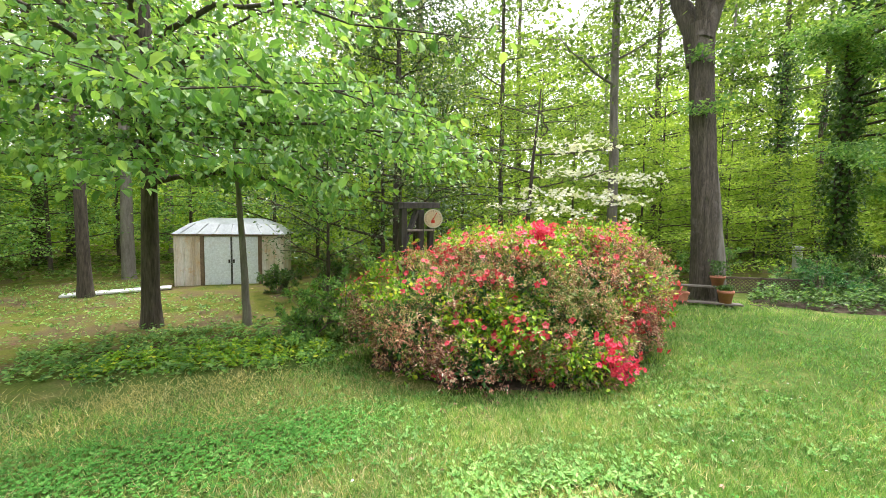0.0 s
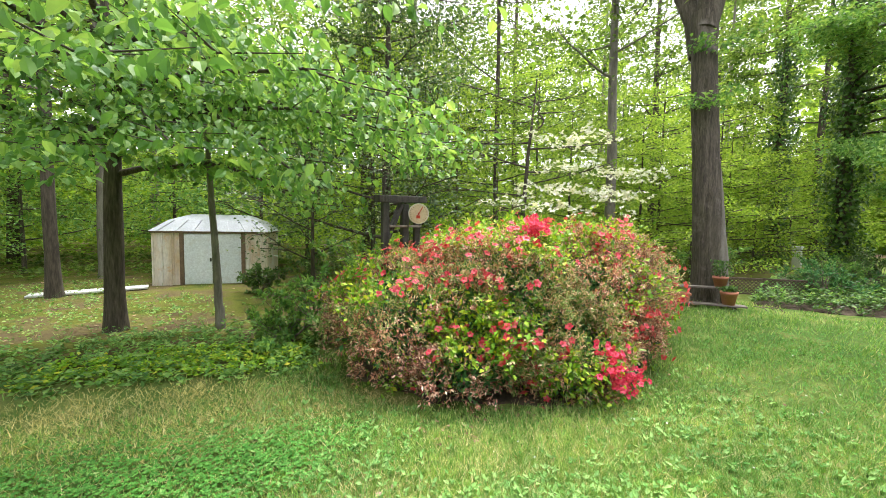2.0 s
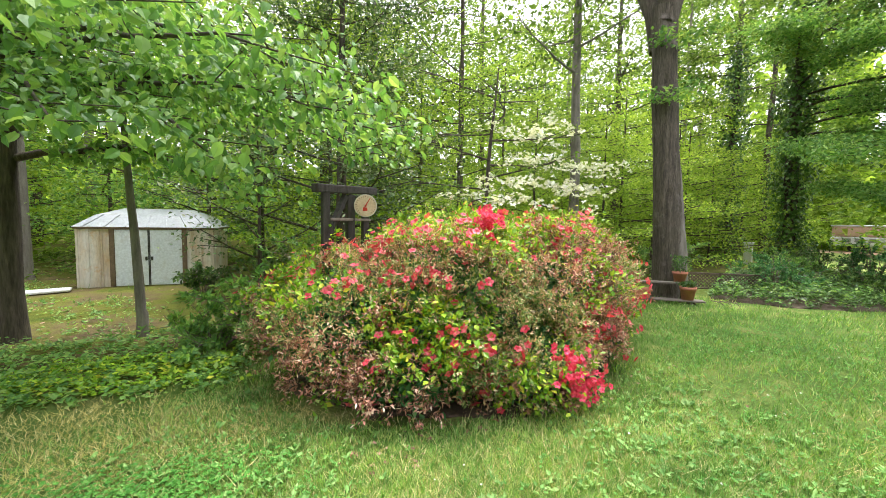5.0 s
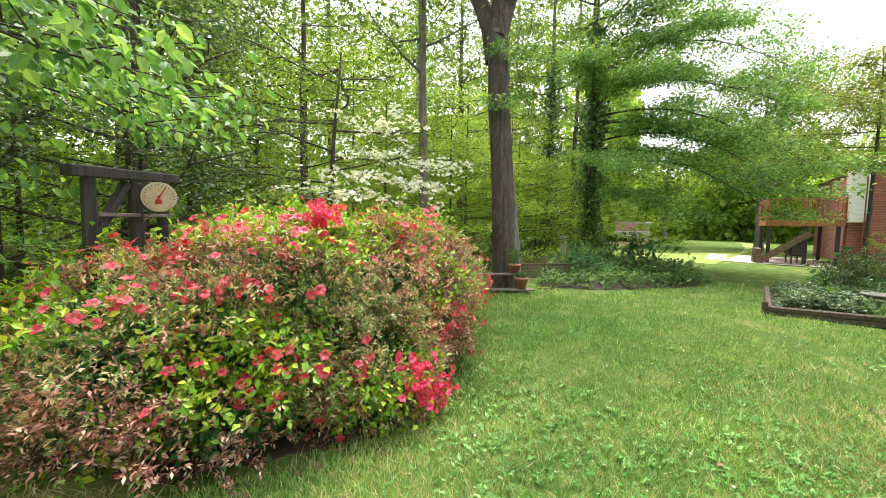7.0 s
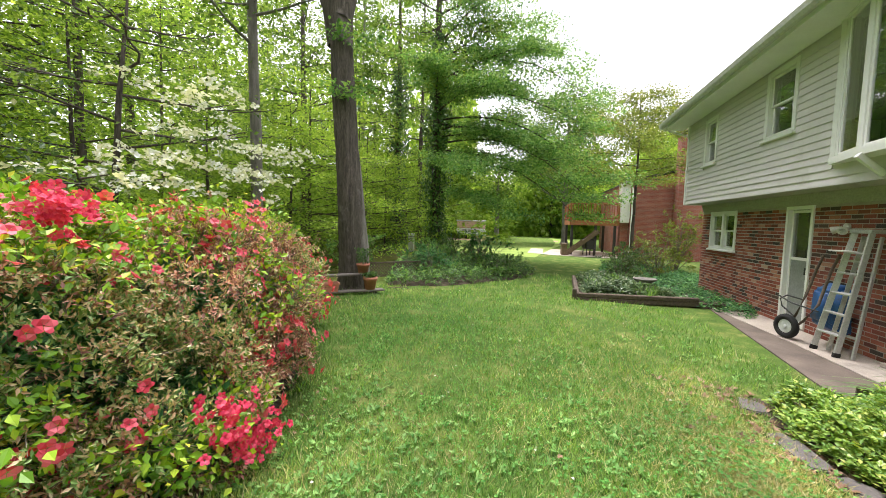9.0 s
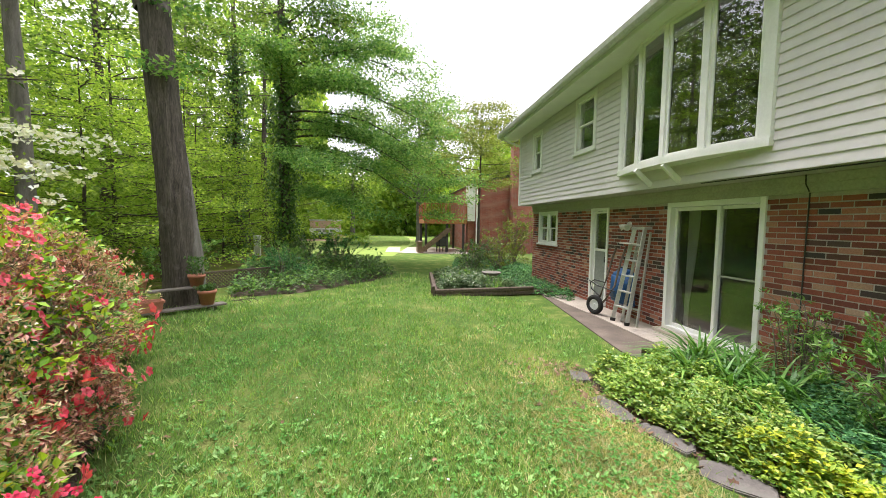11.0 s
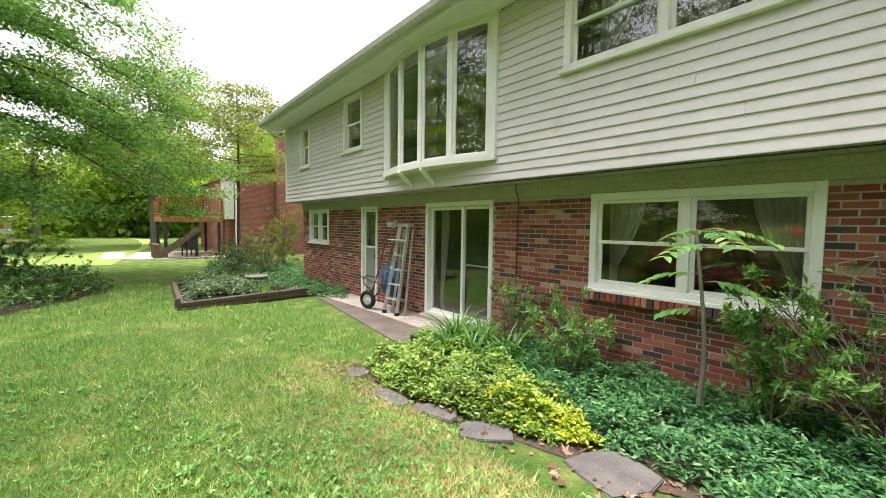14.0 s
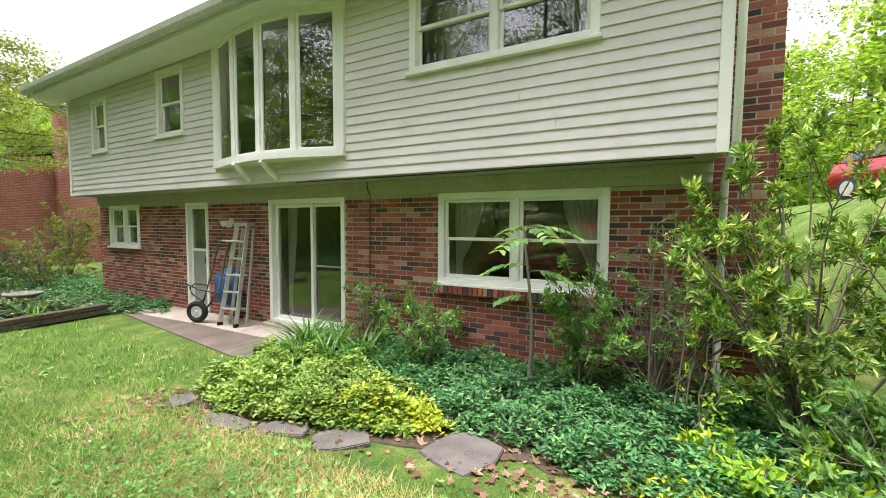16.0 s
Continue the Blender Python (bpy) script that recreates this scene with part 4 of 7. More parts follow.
def tree(name, x, y, h, r, limbs, start, spread, rise, seed, n, sig, sigz, length, bark, leaf, label, twigs=4, lean=(0, 0), droop=0.3, simple=True, group="", aspect=0.6, z=None):
    ob = empty(name, 0, 0, 0)
    tagged(ob, label, "tree", group)
    tb, spots, dirs = skeleton(h, r, limbs, start, spread, rise, seed, twigs, lean=lean)
    part("trunk", tb.mesh("trunk", M[bark]), None, ob)
    part("crown", crown_mesh(spots, dirs, n, sig, sigz, length, M[leaf], droop, simple, aspect=aspect), None, ob)
    ob.matrix_world = pose(x, y, float(gz(x, y)) if z is None else z, 0, 0, 0)
    return ob


def placed(ob, x, y, rz, s):
    c = copy_thing(ob, pose(x, y, float(gz(x, y)), 0, 0, rz))
    c.scale = (s, s, s)
    return c


# tall trees of the wood and their understory
tall = [tree("tree", -2.9, -11.7, 17, 0.17, 15, 0.32, 3.2, 0.35, 11, 3800, 0.5, 0.3, 0.17, "pale_bark", "leaf_wood", "tall slender woodland tree in fresh spring leaf", group="tall woodland trees"),
        tree("tree", 2.4, -18.9, 19, 0.24, 16, 0.35, 4.0, 0.3, 12, 4200, 0.6, 0.35, 0.2, "bark", "leaf_wood", "tall woodland tree in fresh spring leaf", group="tall woodland trees"),
        tree("tree", -1.0, -14.9, 16, 0.11, 13, 0.4, 2.6, 0.4, 13, 3200, 0.5, 0.3, 0.16, "bark", "leaf_wood", "thin dark woodland tree in fresh spring leaf", group="tall woodland trees")]
under = [tree("tree", -6.5, -12.5, 7.0, 0.07, 16, 0.18, 2.6, 0.12, 21, 5600, 0.32, 0.09, 0.10, "bark", "leaf_spring", "young beech with flat layered sprays of leaves", droop=0.15, group="understory trees"),
         tree("tree", 0.3, -13.2, 6.0, 0.06, 15, 0.15, 2.3, 0.15, 22, 5200, 0.30, 0.10, 0.09, "bark", "leaf_spring", "young woodland tree with light green leaves", droop=0.15, group="understory trees"),
         tree("tree", 12.5, -19.5, 5.0, 0.06, 14, 0.12, 2.2, 0.2, 23, 5000, 0.34, 0.14, 0.10, "bark", "leaf_bright", "low woodland sapling in bright leaf", droop=0.2, group="understory trees")]
bright = tree("tree", -9.0, -11.4, 5.2, 0.05, 20, 0.10, 2.6, 0.10, 24, 5600, 0.34, 0.10, 0.10, "bark", "leaf_spring", "young beech in yellow-green leaf at the wood edge", droop=0.15, group="understory trees")
r = random.Random(4)
for x, y, s in ((-6.0, -11.0, 0.9), (-12.6, -12.0, 1.05), (-16.8, -12.8, 1.2), (-19.5, -13.2, 1.1), (-3.4, -12.2, 0.9), (-23.0, -12.4, 1.3), (-26.0, -13.6, 1.2), (0.2, -15.6, 1.2), (-10.2, -14.8, 1.3), (-21.0, -17.0, 1.5)):
    placed(bright, x, y, r.uniform(0, 360), s * r.uniform(0.9, 1.1))
for x, y, k, s in ((0.9, -18.0, 0, 1.1), (14.05, -23.4, 1, 0.9), (10.25, -17.7, 0, 1.0), (13.6, -24.9, 2, 1.3), (-13, -17, 1, 1.0), (-18, -16, 0, 1.1), (-22, -13, 1, 0.9),
                   (17, -19, 0, 1.0), (19.5, -14.5, 1, 1.0), (10.5, -27, 0, 1.2), (-9, -24, 1, 1.1), (-16, -23, 0, 1.2), (-25, -20, 1, 1.1),
                   (-30, -14, 1, 0.9), (24, -9, 1, 1.0), (21, -4, 0, 1.0), (18, -9.5, 2, 1.2), (26, 2, 1, 1.0), (15.5, -12.5, 2, 1.2), (14, -34, 1, 1.2), (16.5, 24, 1, 0.8), (21, 17, 0, 0.75), (13, 30, 1, 0.9), (25, 25, 0, 0.9)):
    placed(tall[k], x, y, r.uniform(0, 360), s * r.uniform(0.92, 1.08))
for x, y, k, s in ((-3.6, -14.0, 1, 1.0), (-9.5, -12.0, 0, 1.0), (-12.5, -13.8, 1, 1.1), (-15.5, -15.5, 0, 1.2), (-20.5, -16.0, 1, 1.2), (3.4, -15.2, 1, 1.2), (1.6, -16.8, 0, 1.2), (-6, -18.5, 0, 1.3), (6.3, -18.2, 2, 1.2), (9, -20.5, 2, 1.1), (11.5, -22.5, 2, 1.2),
                   (15.2, -20.5, 2, 1.3), (17.5, -23, 2, 1.3), (13.3, -16.8, 2, 0.9), (4.6, -19.8, 0, 1.2), (-1, -19.6, 1, 1.3), (-11, -19, 1, 1.3), (-18, -20.5, 0, 1.4), (-24, -16.5, 1, 1.2), (-28, -19, 0, 1.3), (20.5, -18, 2, 1.3), (22.5, -13, 2, 1.2),                    (-5, -12.2, 1, 0.85), (-14, -21, 0, 1.3), (19, -7, 0, 1.0), (16.5, 15, 0, 1.1), (19.5, 12, 2, 1.4), (14, 19, 1, 1.2)):
    placed(under[k], x, y, r.uniform(0, 360), s * r.uniform(0.9, 1.1))


def big_trunk():
    """The old tree behind the bench: furrowed trunk, forked head, a few low sprays."""
    ob = empty("tree")
    tagged(ob, "old tree with a thick dark furrowed trunk and hollows", "tree")
    hs = np.array([-0.3, 0.0, 0.15, 0.5, 1.2, 2.2, 3.2, 4.2, 5.0, 5.8, 6.4])
    rs = np.array([0.46, 0.38, 0.335, 0.30, 0.285, 0.285, 0.265, 0.27, 0.255, 0.255, 0.265])
    sides, steps = 44, 70
    z = np.linspace(-0.3, 6.4, steps)
    a = np.linspace(0, 2 * np.pi, sides, endpoint=False)
    Z, A = np.meshgrid(z, a, indexing="ij")
    R = np.interp(Z, hs, rs)
    R = R * (1 + 0.05 * np.sin(3 * A + 0.3 * Z) + 0.10 * np.exp(-Z / 0.3) * np.clip(np.cos(5 * A), 0, 1))
    R = R - 0.018 * np.abs(np.sin(11 * A + 0.6 * np.sin(2.1 * Z))) + rng.normal(0, 0.004, R.shape)
    for az, zc, wa, wz, dp in ((0.55, 4.75, 0.26, 0.13, 0.17), (0.42, 3.95, 0.2, 0.12, 0.08), (0.35, 1.6, 0.12, 0.6, 0.11), (0.60, 2.3, 0.2, 0.16, 0.14), (0.2, 3.1, 0.09, 0.9, 0.06), (0.8, 1.0, 0.09, 0.8, 0.06), (0.62, 3.2, 0.07, 0.8, 0.05)):
        da = (A - az + np.pi) % (2 * np.pi) - np.pi
        R = R - dp * np.exp(-(da / wa) ** 2 - ((Z - zc) / wz) ** 2) + 0.5 * dp * np.exp(-(da / (1.8 * wa)) ** 2 - ((Z - zc) / (1.7 * wz)) ** 2)
    v = np.stack([R * np.cos(A) + 0.02 * Z, R * np.sin(A) - 0.045 * Z + 0.03 * np.sin(0.9 * Z), Z], -1).reshape(-1, 3)
    i = np.arange((steps - 1) * sides).reshape(-1, sides)
    j = np.roll(i, -1, 1)
    f = np.stack([i, j, j + sides, i + sides], -1).reshape(-1, 4)
    part("trunk", np_mesh("trunk", v, f, M["old_bark"], True), None, ob, "furrowed dark brown bark with knot holes")
    zb = np.linspace(-0.2, 3.0, 14)
    v, f = ring_tube(np.column_stack([-0.10 - 0.02 * zb, 0.17 - 0.06 * zb, zb]), 0.23 * (1 - zb / 3.4) ** 0.6 + 0.02, 16, 0.03)
    part("buttress", np_mesh("buttress", v, f, M["pale_bark"], True), None, ob, "pale grey worn bark flank")
    tb = Tubes()
    spots, dirs = [], []
    for az, ln, up, rr, z0 in ((2.2, 3.0, 7.0, 0.24, 5.9), (4.7, 2.6, 7.0, 0.22, 5.5), (0.3, 3.0, 7.0, 0.16, 6.1), (-2.0, 4.5, 5.0, 0.12, 6.2), (1.3, 4.0, 6.0, 0.13, 6.2)):
        s = np.linspace(0, 1, 10)
        d = np.array([math.cos(az), math.sin(az), 0])
        pts = np.array([0.12, -0.27, z0]) + np.outer(s ** 1.3 * ln, d) + np.outer(s * up, [0, 0, 1]) + np.cumsum(rng.normal(0, 0.07, (10, 3)), axis=0)
        tb.add(pts, np.linspace(rr, 0.03, 10), 9)
        for _ in range(16):
            q = rng.integers(3, 10)
            e = rand_dirs(1, 0.5)[0]
            tw = pts[q] + np.outer(np.linspace(0, 1, 5) * rng.uniform(1.0, 2.6), e)
            tb.add(tw, np.linspace(0.03, 0.006, 5), 4)
            spots.append(tw[1:])
            dirs.append(np.repeat(e[None], 4, 0))
    part("limb", tb.mesh("limb", M["old_bark"]), None, ob)
    part("crown", crown_mesh(np.concatenate(spots), np.concatenate(dirs), 7000, 0.45, 0.3, 0.15, M["leaf_wood"]), None, ob)
    # short leafy sprays straight off the trunk
    for az, zc, ln in ((0.8, 4.3, 0.8), (0.15, 4.3, 0.65), (1.2, 5.45, 0.75), (0.3, 5.5, 0.55)):
        e = np.array([math.cos(az), math.sin(az), 0.1])
        tw = np.array([0, -0.04 * zc, zc]) + np.outer(np.linspace(0.3, 0.3 + ln, 5), e)
        tagged(part("spray", crown_mesh(tw, np.repeat(e[None], 5, 0), 130, 0.14, 0.04, 0.11, M["leaf_bright"], 0.2), None, ob), kind="stuff")
    ob.matrix_world = pose(-2.2, -8.6, 0.1)


big_trunk()


def ivy_tree(x, y, h, r, seed, n, label, extra=None):
    ob = empty("tree")
    tagged(ob, label, "tree", "ivy-clad trees")
    tb, spots, dirs = skeleton(h, r, 12, 0.4, 3.2, 0.25, seed, 5)
    part("trunk", tb.mesh("trunk", M["bark"]), None, ob)
    part("crown", crown_mesh(spots, dirs, 9000, 0.45, 0.16, 0.15, M["leaf_wood"], 0.25), None, ob)
    t = rng.random(n) ** 1.1 * 0.62 * h
    a = rng.random(n) * 2 * np.pi
    rr = (r * 1.15 + 0.30 * rng.random(n) ** 1.5) * (1 + 0.35 * np.sin(t * 2.3 + 2 * np.cos(a)))
    p = np.column_stack([rr * np.cos(a), rr * np.sin(a), t])
    out = np.column_stack([np.cos(a), np.sin(a), np.zeros(n)])
    d = rng.normal(0, 0.6, (n, 3)) + np.array([0, 0, -0.8])
    part("ivy", leaf_mesh("ivy", p, d, out + rng.normal(0, 0.4, (n, 3)), rng.uniform(0.09, 0.16, n), rng.uniform(0.08, 0.14, n), M["leaf_ivy"], 0.1, True), None, ob, "dense dark green climbing ivy")
    if extra:
        tb2 = Tubes()
        sp, di = [], []
        for z0, az, ln, drop in extra:
            s = np.linspace(0, 1, 9)
            e = np.array([math.cos(az), math.sin(az), 0])
            pts = np.array([0, 0, z0]) + np.outer(s * ln, e) + np.outer(0.12 * ln * s - drop * s ** 2, [0, 0, 1]) + np.cumsum(rng.normal(0, 0.05, (9, 3)), 0)
            tb2.add(pts, np.linspace(0.05, 0.008, 9), 5)
            for q in range(2, 9):
                for sg in (-1, 1):
                    w = az + sg * rng.uniform(0.5, 1.1)
                    k = np.array([math.cos(w), math.sin(w), -0.05])
                    tw = pts[q] + np.outer(np.linspace(0, 1, 4) * ln * rng.uniform(0.12, 0.3), k)
                    tb2.add(tw, np.linspace(0.01, 0.003, 4), 4)
                    sp.append(tw)
                    di.append(np.repeat(k[None], 4, 0))
        part("low_limb", tb2.mesh("low_limb", M["bark"]), None, ob)
        part("low_foliage", crown_mesh(np.concatenate(sp), np.concatenate(di), 3300 * len(extra), 0.24, 0.11, 0.11, M["leaf_bright"], 0.35), None, ob, "flat drooping sprays of light green leaves")
    ob.matrix_world = pose(x, y, float(gz(x, y)), 0, 0, 0)


ivy_tree(-11.0, -8.9, 16, 0.26, 31, 6500, "tall tree clad in dark ivy with drooping low limbs", [(3.0, 0.9, 4.2, 1.4), (4.2, 0.5, 4.6, 1.2), (5.4, 1.2, 5.0, 1.3), (6.6, 0.7, 5.0, 1.0), (8.0, 1.0, 5.0, 0.8), (4.8, 1.7, 4.0, 0.8), (7.2, 0.1, 4.0, 0.6), (9.0, 1.5, 4.5, 0.6), (9.6, 0.8, 5.6, 0.9), (10.8, 1.15, 5.2, 0.8), (12.0, 0.6, 4.6, 0.6), (6.0, 1.9, 4.6, 0.8), (8.4, 2.3, 4.2, 0.6), (10.2, 1.8, 4.4, 0.6), (4.2, 1.3, 6.3, 3.2), (5.2, 1.15, 6.6, 3.4), (6.2, 1.35, 6.8, 3.6), (7.4, 1.2, 6.5, 3.0), (5.8, 1.5, 5.6, 2.8), (8.6, 1.3, 6.6, 3.0)])
ivy_tree(-15.5, -12.4, 17, 0.24, 32, 5500, "tall tree clad in dark ivy at the wood edge")


def leafy_tree():
    """The broad-leaved tree whose low limbs hang over the grass."""
    ob = empty("tree")
    tagged(ob, "broad-leaved tree with low limbs of large bright green leaves", "tree")
    tb, spots, dirs = skeleton(9.0, 0.135, 10, 0.35, 3.4, 0.25, 41, 5, sides=14)
    sp, di = [spots], [dirs]
    for z0, az, ln, drop in ((3.0, 1.2, 3.6, 1.0), (3.2, 1.9, 4.2, 1.0), (3.6, 1.45, 4.4, 0.9), (3.8, 2.3, 4.0, 0.8), (4.2, 0.8, 3.6, 0.8), (4.6, 1.75, 4.6, 0.6), (5.0, 1.2, 4.0, 0.3), (2.4, 2.6, 2.8, 0.6), (3.2, 2.15, 4.4, 0.9), (2.9, 2.4, 4.2, 0.7), (4.0, 2.0, 4.8, 1.2), (3.0, 1.75, 4.2, 1.0), (5.6, 1.9, 5.0, 0.6), (2.7, 1.57, 2.8, 0.7), (2.7, 1.2, 3.0, 0.7), (2.9, 1.93, 3.4, 1.0), (3.0, 2.2, 4.0, 1.1), (2.6, 0.8, 2.6, 0.6), (3.0, 2.45, 4.3, 0.9), (3.1, 2.6, 4.1, 0.9), (2.8, 2.3, 4.6, 0.8), (3.4, 2.7, 3.9, 0.8)):
        s = np.linspace(0, 1, 9)
        e = np.array([math.cos(az), math.sin(az), 0])
        pts = np.array([0, 0, z0]) + np.outer(s * ln, e) + np.outer(0.25 * ln * s - (drop + 0.13 * ln) * s ** 2, [0, 0, 1]) + np.cumsum(rng.normal(0, 0.06, (9, 3)), 0)
        tb.add(pts, np.linspace(0.05, 0.008, 9), 6)
        for q in range(2, 9):
            for sg in (-1, 1):
                w = az + sg * rng.uniform(0.4, 1.1)
                k = np.array([math.cos(w), math.sin(w), -0.05])
                tw = pts[q] + np.outer(np.linspace(0, 1, 5) * ln * rng.uniform(0.10, 0.26), k)
                tb.add(tw, np.linspace(0.009, 0.003, 5), 4)
                sp.append(tw)
                di.append(np.repeat(k[None], 5, 0))
    part("trunk", tb.mesh("trunk", M["bark"]), None, ob)
    sp, di = np.concatenate(sp), np.concatenate(di)
    part("crown", crown_mesh(sp, di, 14500, 0.17, 0.08, 0.104, M["leaf_bright"], 0.75, False, 0.45, 0.66), None, ob)
    ob.matrix_world = pose(8.64, -11.2, 0.12)


leafy_tree()
tree("tree", 7.29, -10.66, 4.6, 0.065, 9, 0.62, 1.3, 0.3, 43, 600, 0.25, 0.1, 0.12, "pale_bark", "leaf_bright", "thin crooked sapling in bright leaf", simple=False, lean=(0.05, 0.02))
tree("tree", 10.42, -14.8, 11, 0.13, 12, 0.35, 3.2, 0.2, 44, 3600, 0.4, 0.15, 0.14, "bark", "leaf_bright", "woodland tree with a grey-brown trunk", group="tall woodland trees")
tree("tree", 4.0, -12.4, 8.2, 0.13, 34, 0.14, 2.6, 0.3, 45, 21000, 0.30, 0.2, 0.085, "bark", "leaf_holly", "dense evergreen tree with small grey-green leaves", twigs=5)
tree("tree", 5.6, -12.6, 3.4, 0.05, 12, 0.2, 1.3, 0.5, 46, 2200, 0.22, 0.16, 0.08, "bark", "leaf_holly", "many-stemmed dark shrub tree", twigs=4)


def dogwood():
    ob = tree("tree", 1.9, -10.3, 4.6, 0.075, 16, 0.25, 2.5, 0.12, 51, 2600, 0.26, 0.06, 0.075, "bark", "leaf_wood", "flowering dogwood with layered white blossom", lean=(-0.05, 0.05))
    g = np.random.default_rng(52)
    n = 1100
    c = np.column_stack([g.uniform(-1.6, 0.9, n), g.uniform(0.2, 1.9, n), np.zeros(n)])
    layer = g.integers(0, 4, n)
    c[:, 2] = np.array([2.1, 2.4, 2.85, 3.4])[layer] + 0.06 * np.sin(c[:, 0] * 5) + g.normal(0, 0.05, n) - 0.1 * c[:, 1]
    c[:, 0] -= np.array([-0.3, 0.3, 1.0, 0.4])[layer]
    keep = np.sin(c[:, 0] * 3.1 + layer) + np.cos(c[:, 1] * 2.7 + layer * 2) > -0.2
    c = c[keep]
    P, D, N = [], [], []
    for q in c:
        a0 = g.random() * 6.28
        for k in range(4):
            d = np.array([math.cos(a0 + k * 1.5708), math.sin(a0 + k * 1.5708), g.normal(0, 0.6)])
            P.append(q), D.append(d), N.append(np.array([0, 0, 1]) + g.normal(0, 0.7, 3))
    part("blossom", leaf_mesh("blossom", np.array(P), np.array(D), np.array(N), 0.062, 0.055, M["petal_white"], 0.1, True), None, ob, "white four-petalled blossom")


dogwood()
tree("tree", -12.6, -0.2, 7.6, 0.085, 20, 0.45, 3.2, 0.12, 61, 17000, 0.38, 0.13, 0.11, "bark", "leaf_olive", "broad low tree with olive and bronze leaves beside the brick house")
tree("tree", -29.5, -1.8, 12.0, 0.28, 30, 0.25, 6.0, 0.75, 62, 26000, 0.6, 0.4, 0.20, "pale_bark", "leaf_wood", "tall pale-leaved tree beyond the neighbouring lawn", z=0.15)
tree("tree", -38, -8.6, 8, 0.3, 10, 0.4, 2.6, 0.4, 63, 3000, 0.6, 0.4, 0.25, "pale_bark", "leaf_wood", "forked pale-barked tree by the far lawn", z=0.15)

dense = tree("tree", -34, 7.0, 9.5, 0.2, 22, 0.12, 3.8, 0.25, 64, 7500, 0.6, 0.35, 0.29, "bark", "leaf_spring", "round leafy tree beyond the neighbouring house", z=0.15, group="trees beyond the lawn")
for x, y, s_ in ((-52, -2, 1.4), (-50, -20, 1.3), (-29, 12, 1.25), (-40, 8, 1.3), (-20, 18, 1.1), (-36, -16, 1.2), (14.5, 16, 0.85), (19, 20, 1.1), (12.5, 22, 0.9)):
    placed(dense, x, y, r.uniform(0, 360), s_)


def woodland_foliage():
    """Flat sprays of beech leaves that fill the wood between its stems."""
    g = np.random.default_rng(66)
    k = 9000
    a = np.radians(g.uniform(178, 372, k))
    rad = g.uniform(9.5, 34, k)
    c = np.column_stack([3 + rad * np.cos(a), -7 + rad * np.sin(a), g.random(k) ** 1.15 * (3.5 + 0.5 * rad) + 0.4])
    near_shed = (c[:, 0] > 4.5) & (c[:, 1] > -16.5)
    c = c[~near_shed & ~((c[:, 0] > -18) & (c[:, 1] > -14.8) & (c[:, 0] < -7)) & ((c[:, 1] < -12.6) | (c[:, 0] < -13)) & ~((c[:, 1] > -10.5) & (c[:, 0] > -24)) & (c[:, 0] < 24) & ~((c[:, 0] > 4.5) & (c[:, 0] < 20) & (c[:, 1] > -22) & (c[:, 2] < 2.6))]
    c = c[(c[:, 2] < 4.0) | (g.random(len(c)) < np.where(c[:, 0] > -9, 0.6, 0.4))]
    per = 36
    n = len(c) * per
    s = np.repeat(g.uniform(0.35, 0.9, len(c)), per)
    tilt = np.repeat(g.normal(0, 0.18, (len(c), 2)), per, 0)
    off = g.normal(0, 0.6, (n, 2)) * s[:, None]
    p = np.repeat(c, per, 0) + np.column_stack([off, (off * tilt).sum(1) + g.normal(0, 0.10, n)])
    d = np.column_stack([off, np.full(n, -0.1)]) + g.normal(0, 0.4, (n, 3)) * np.array([1, 1, 0.4])
    L = g.uniform(0.10, 0.18, n) * np.repeat(1 + np.clip(np.hypot(c[:, 0] - 3, c[:, 1] + 7) - 12, 0, 30) / 14, per)
    nr = np.array([0, 0, 1.0]) + g.normal(0, 0.35, (n, 3))
    low = np.repeat(c[:, 2] < 4.2, per)
    for use, key, label in ((low, "leaf_spring", "yellow-green beech sprays low in the wood"), (~low, "leaf_wood", "layered light green sprays high in the wood")):
        tagged(new("woodland_foliage", leaf_mesh("woodland_foliage", p[use], d[use], nr[use], L[use], L[use] * 0.62, M[key], 0.15, True)), label, "foliage", kind="stuff")


woodland_foliage()


def far_woods():
    """The belt of woodland that closes the view all round."""
    n = 150000
    a = np.where(rng.random(n) < 0.5, rng.random(n) * 2 * np.pi, np.radians(rng.uniform(55, 192, n)))
    open_side = (np.degrees(a) > 60) & (np.degrees(a) < 188)
    top = np.where(open_side, 12 + 2.5 * np.sin(a * 17) + 1.5 * np.sin(a * 41), 24 + 2.5 * np.sin(a * 13))
    rad = rng.uniform(42, 62, n)
    rad = np.where(open_side, rad + 8, rad - 6)
    z = rng.random(n) ** 1.15 * top * rng.uniform(0.75, 1.0, n)
    p = np.column_stack([2 + rad * np.cos(a), -6 + rad * np.sin(a), z])
    L = rng.uniform(0.45, 0.95, n)
    tagged(new("far_woods", leaf_mesh("far_woods", p, rand_dirs(n), rand_dirs(n), L, L * 0.8, M["leaf_spring"], 0.2, True)), "distant spring woodland in light green leaf", "woods", kind="stuff")
    tb = Tubes()
    for k in range(45):
        w = rng.random() * 2 * np.pi
        q = rng.uniform(36, 58)
        b = np.array([2 + q * math.cos(w), -6 + q * math.sin(w), 0.0])
        if 55 < math.degrees(w) < 192:
            continue
        tb.add(b + np.column_stack([np.cumsum(rng.normal(0, 0.12, (6, 2)), 0), np.linspace(-0.3, 14, 6)]), np.linspace(0.25, 0.08, 6), 6)
    tagged(new("far_trunks", tb.mesh("far_trunks", M["bark"])), "distant woodland trunks", "woods", kind="stuff")


far_woods()


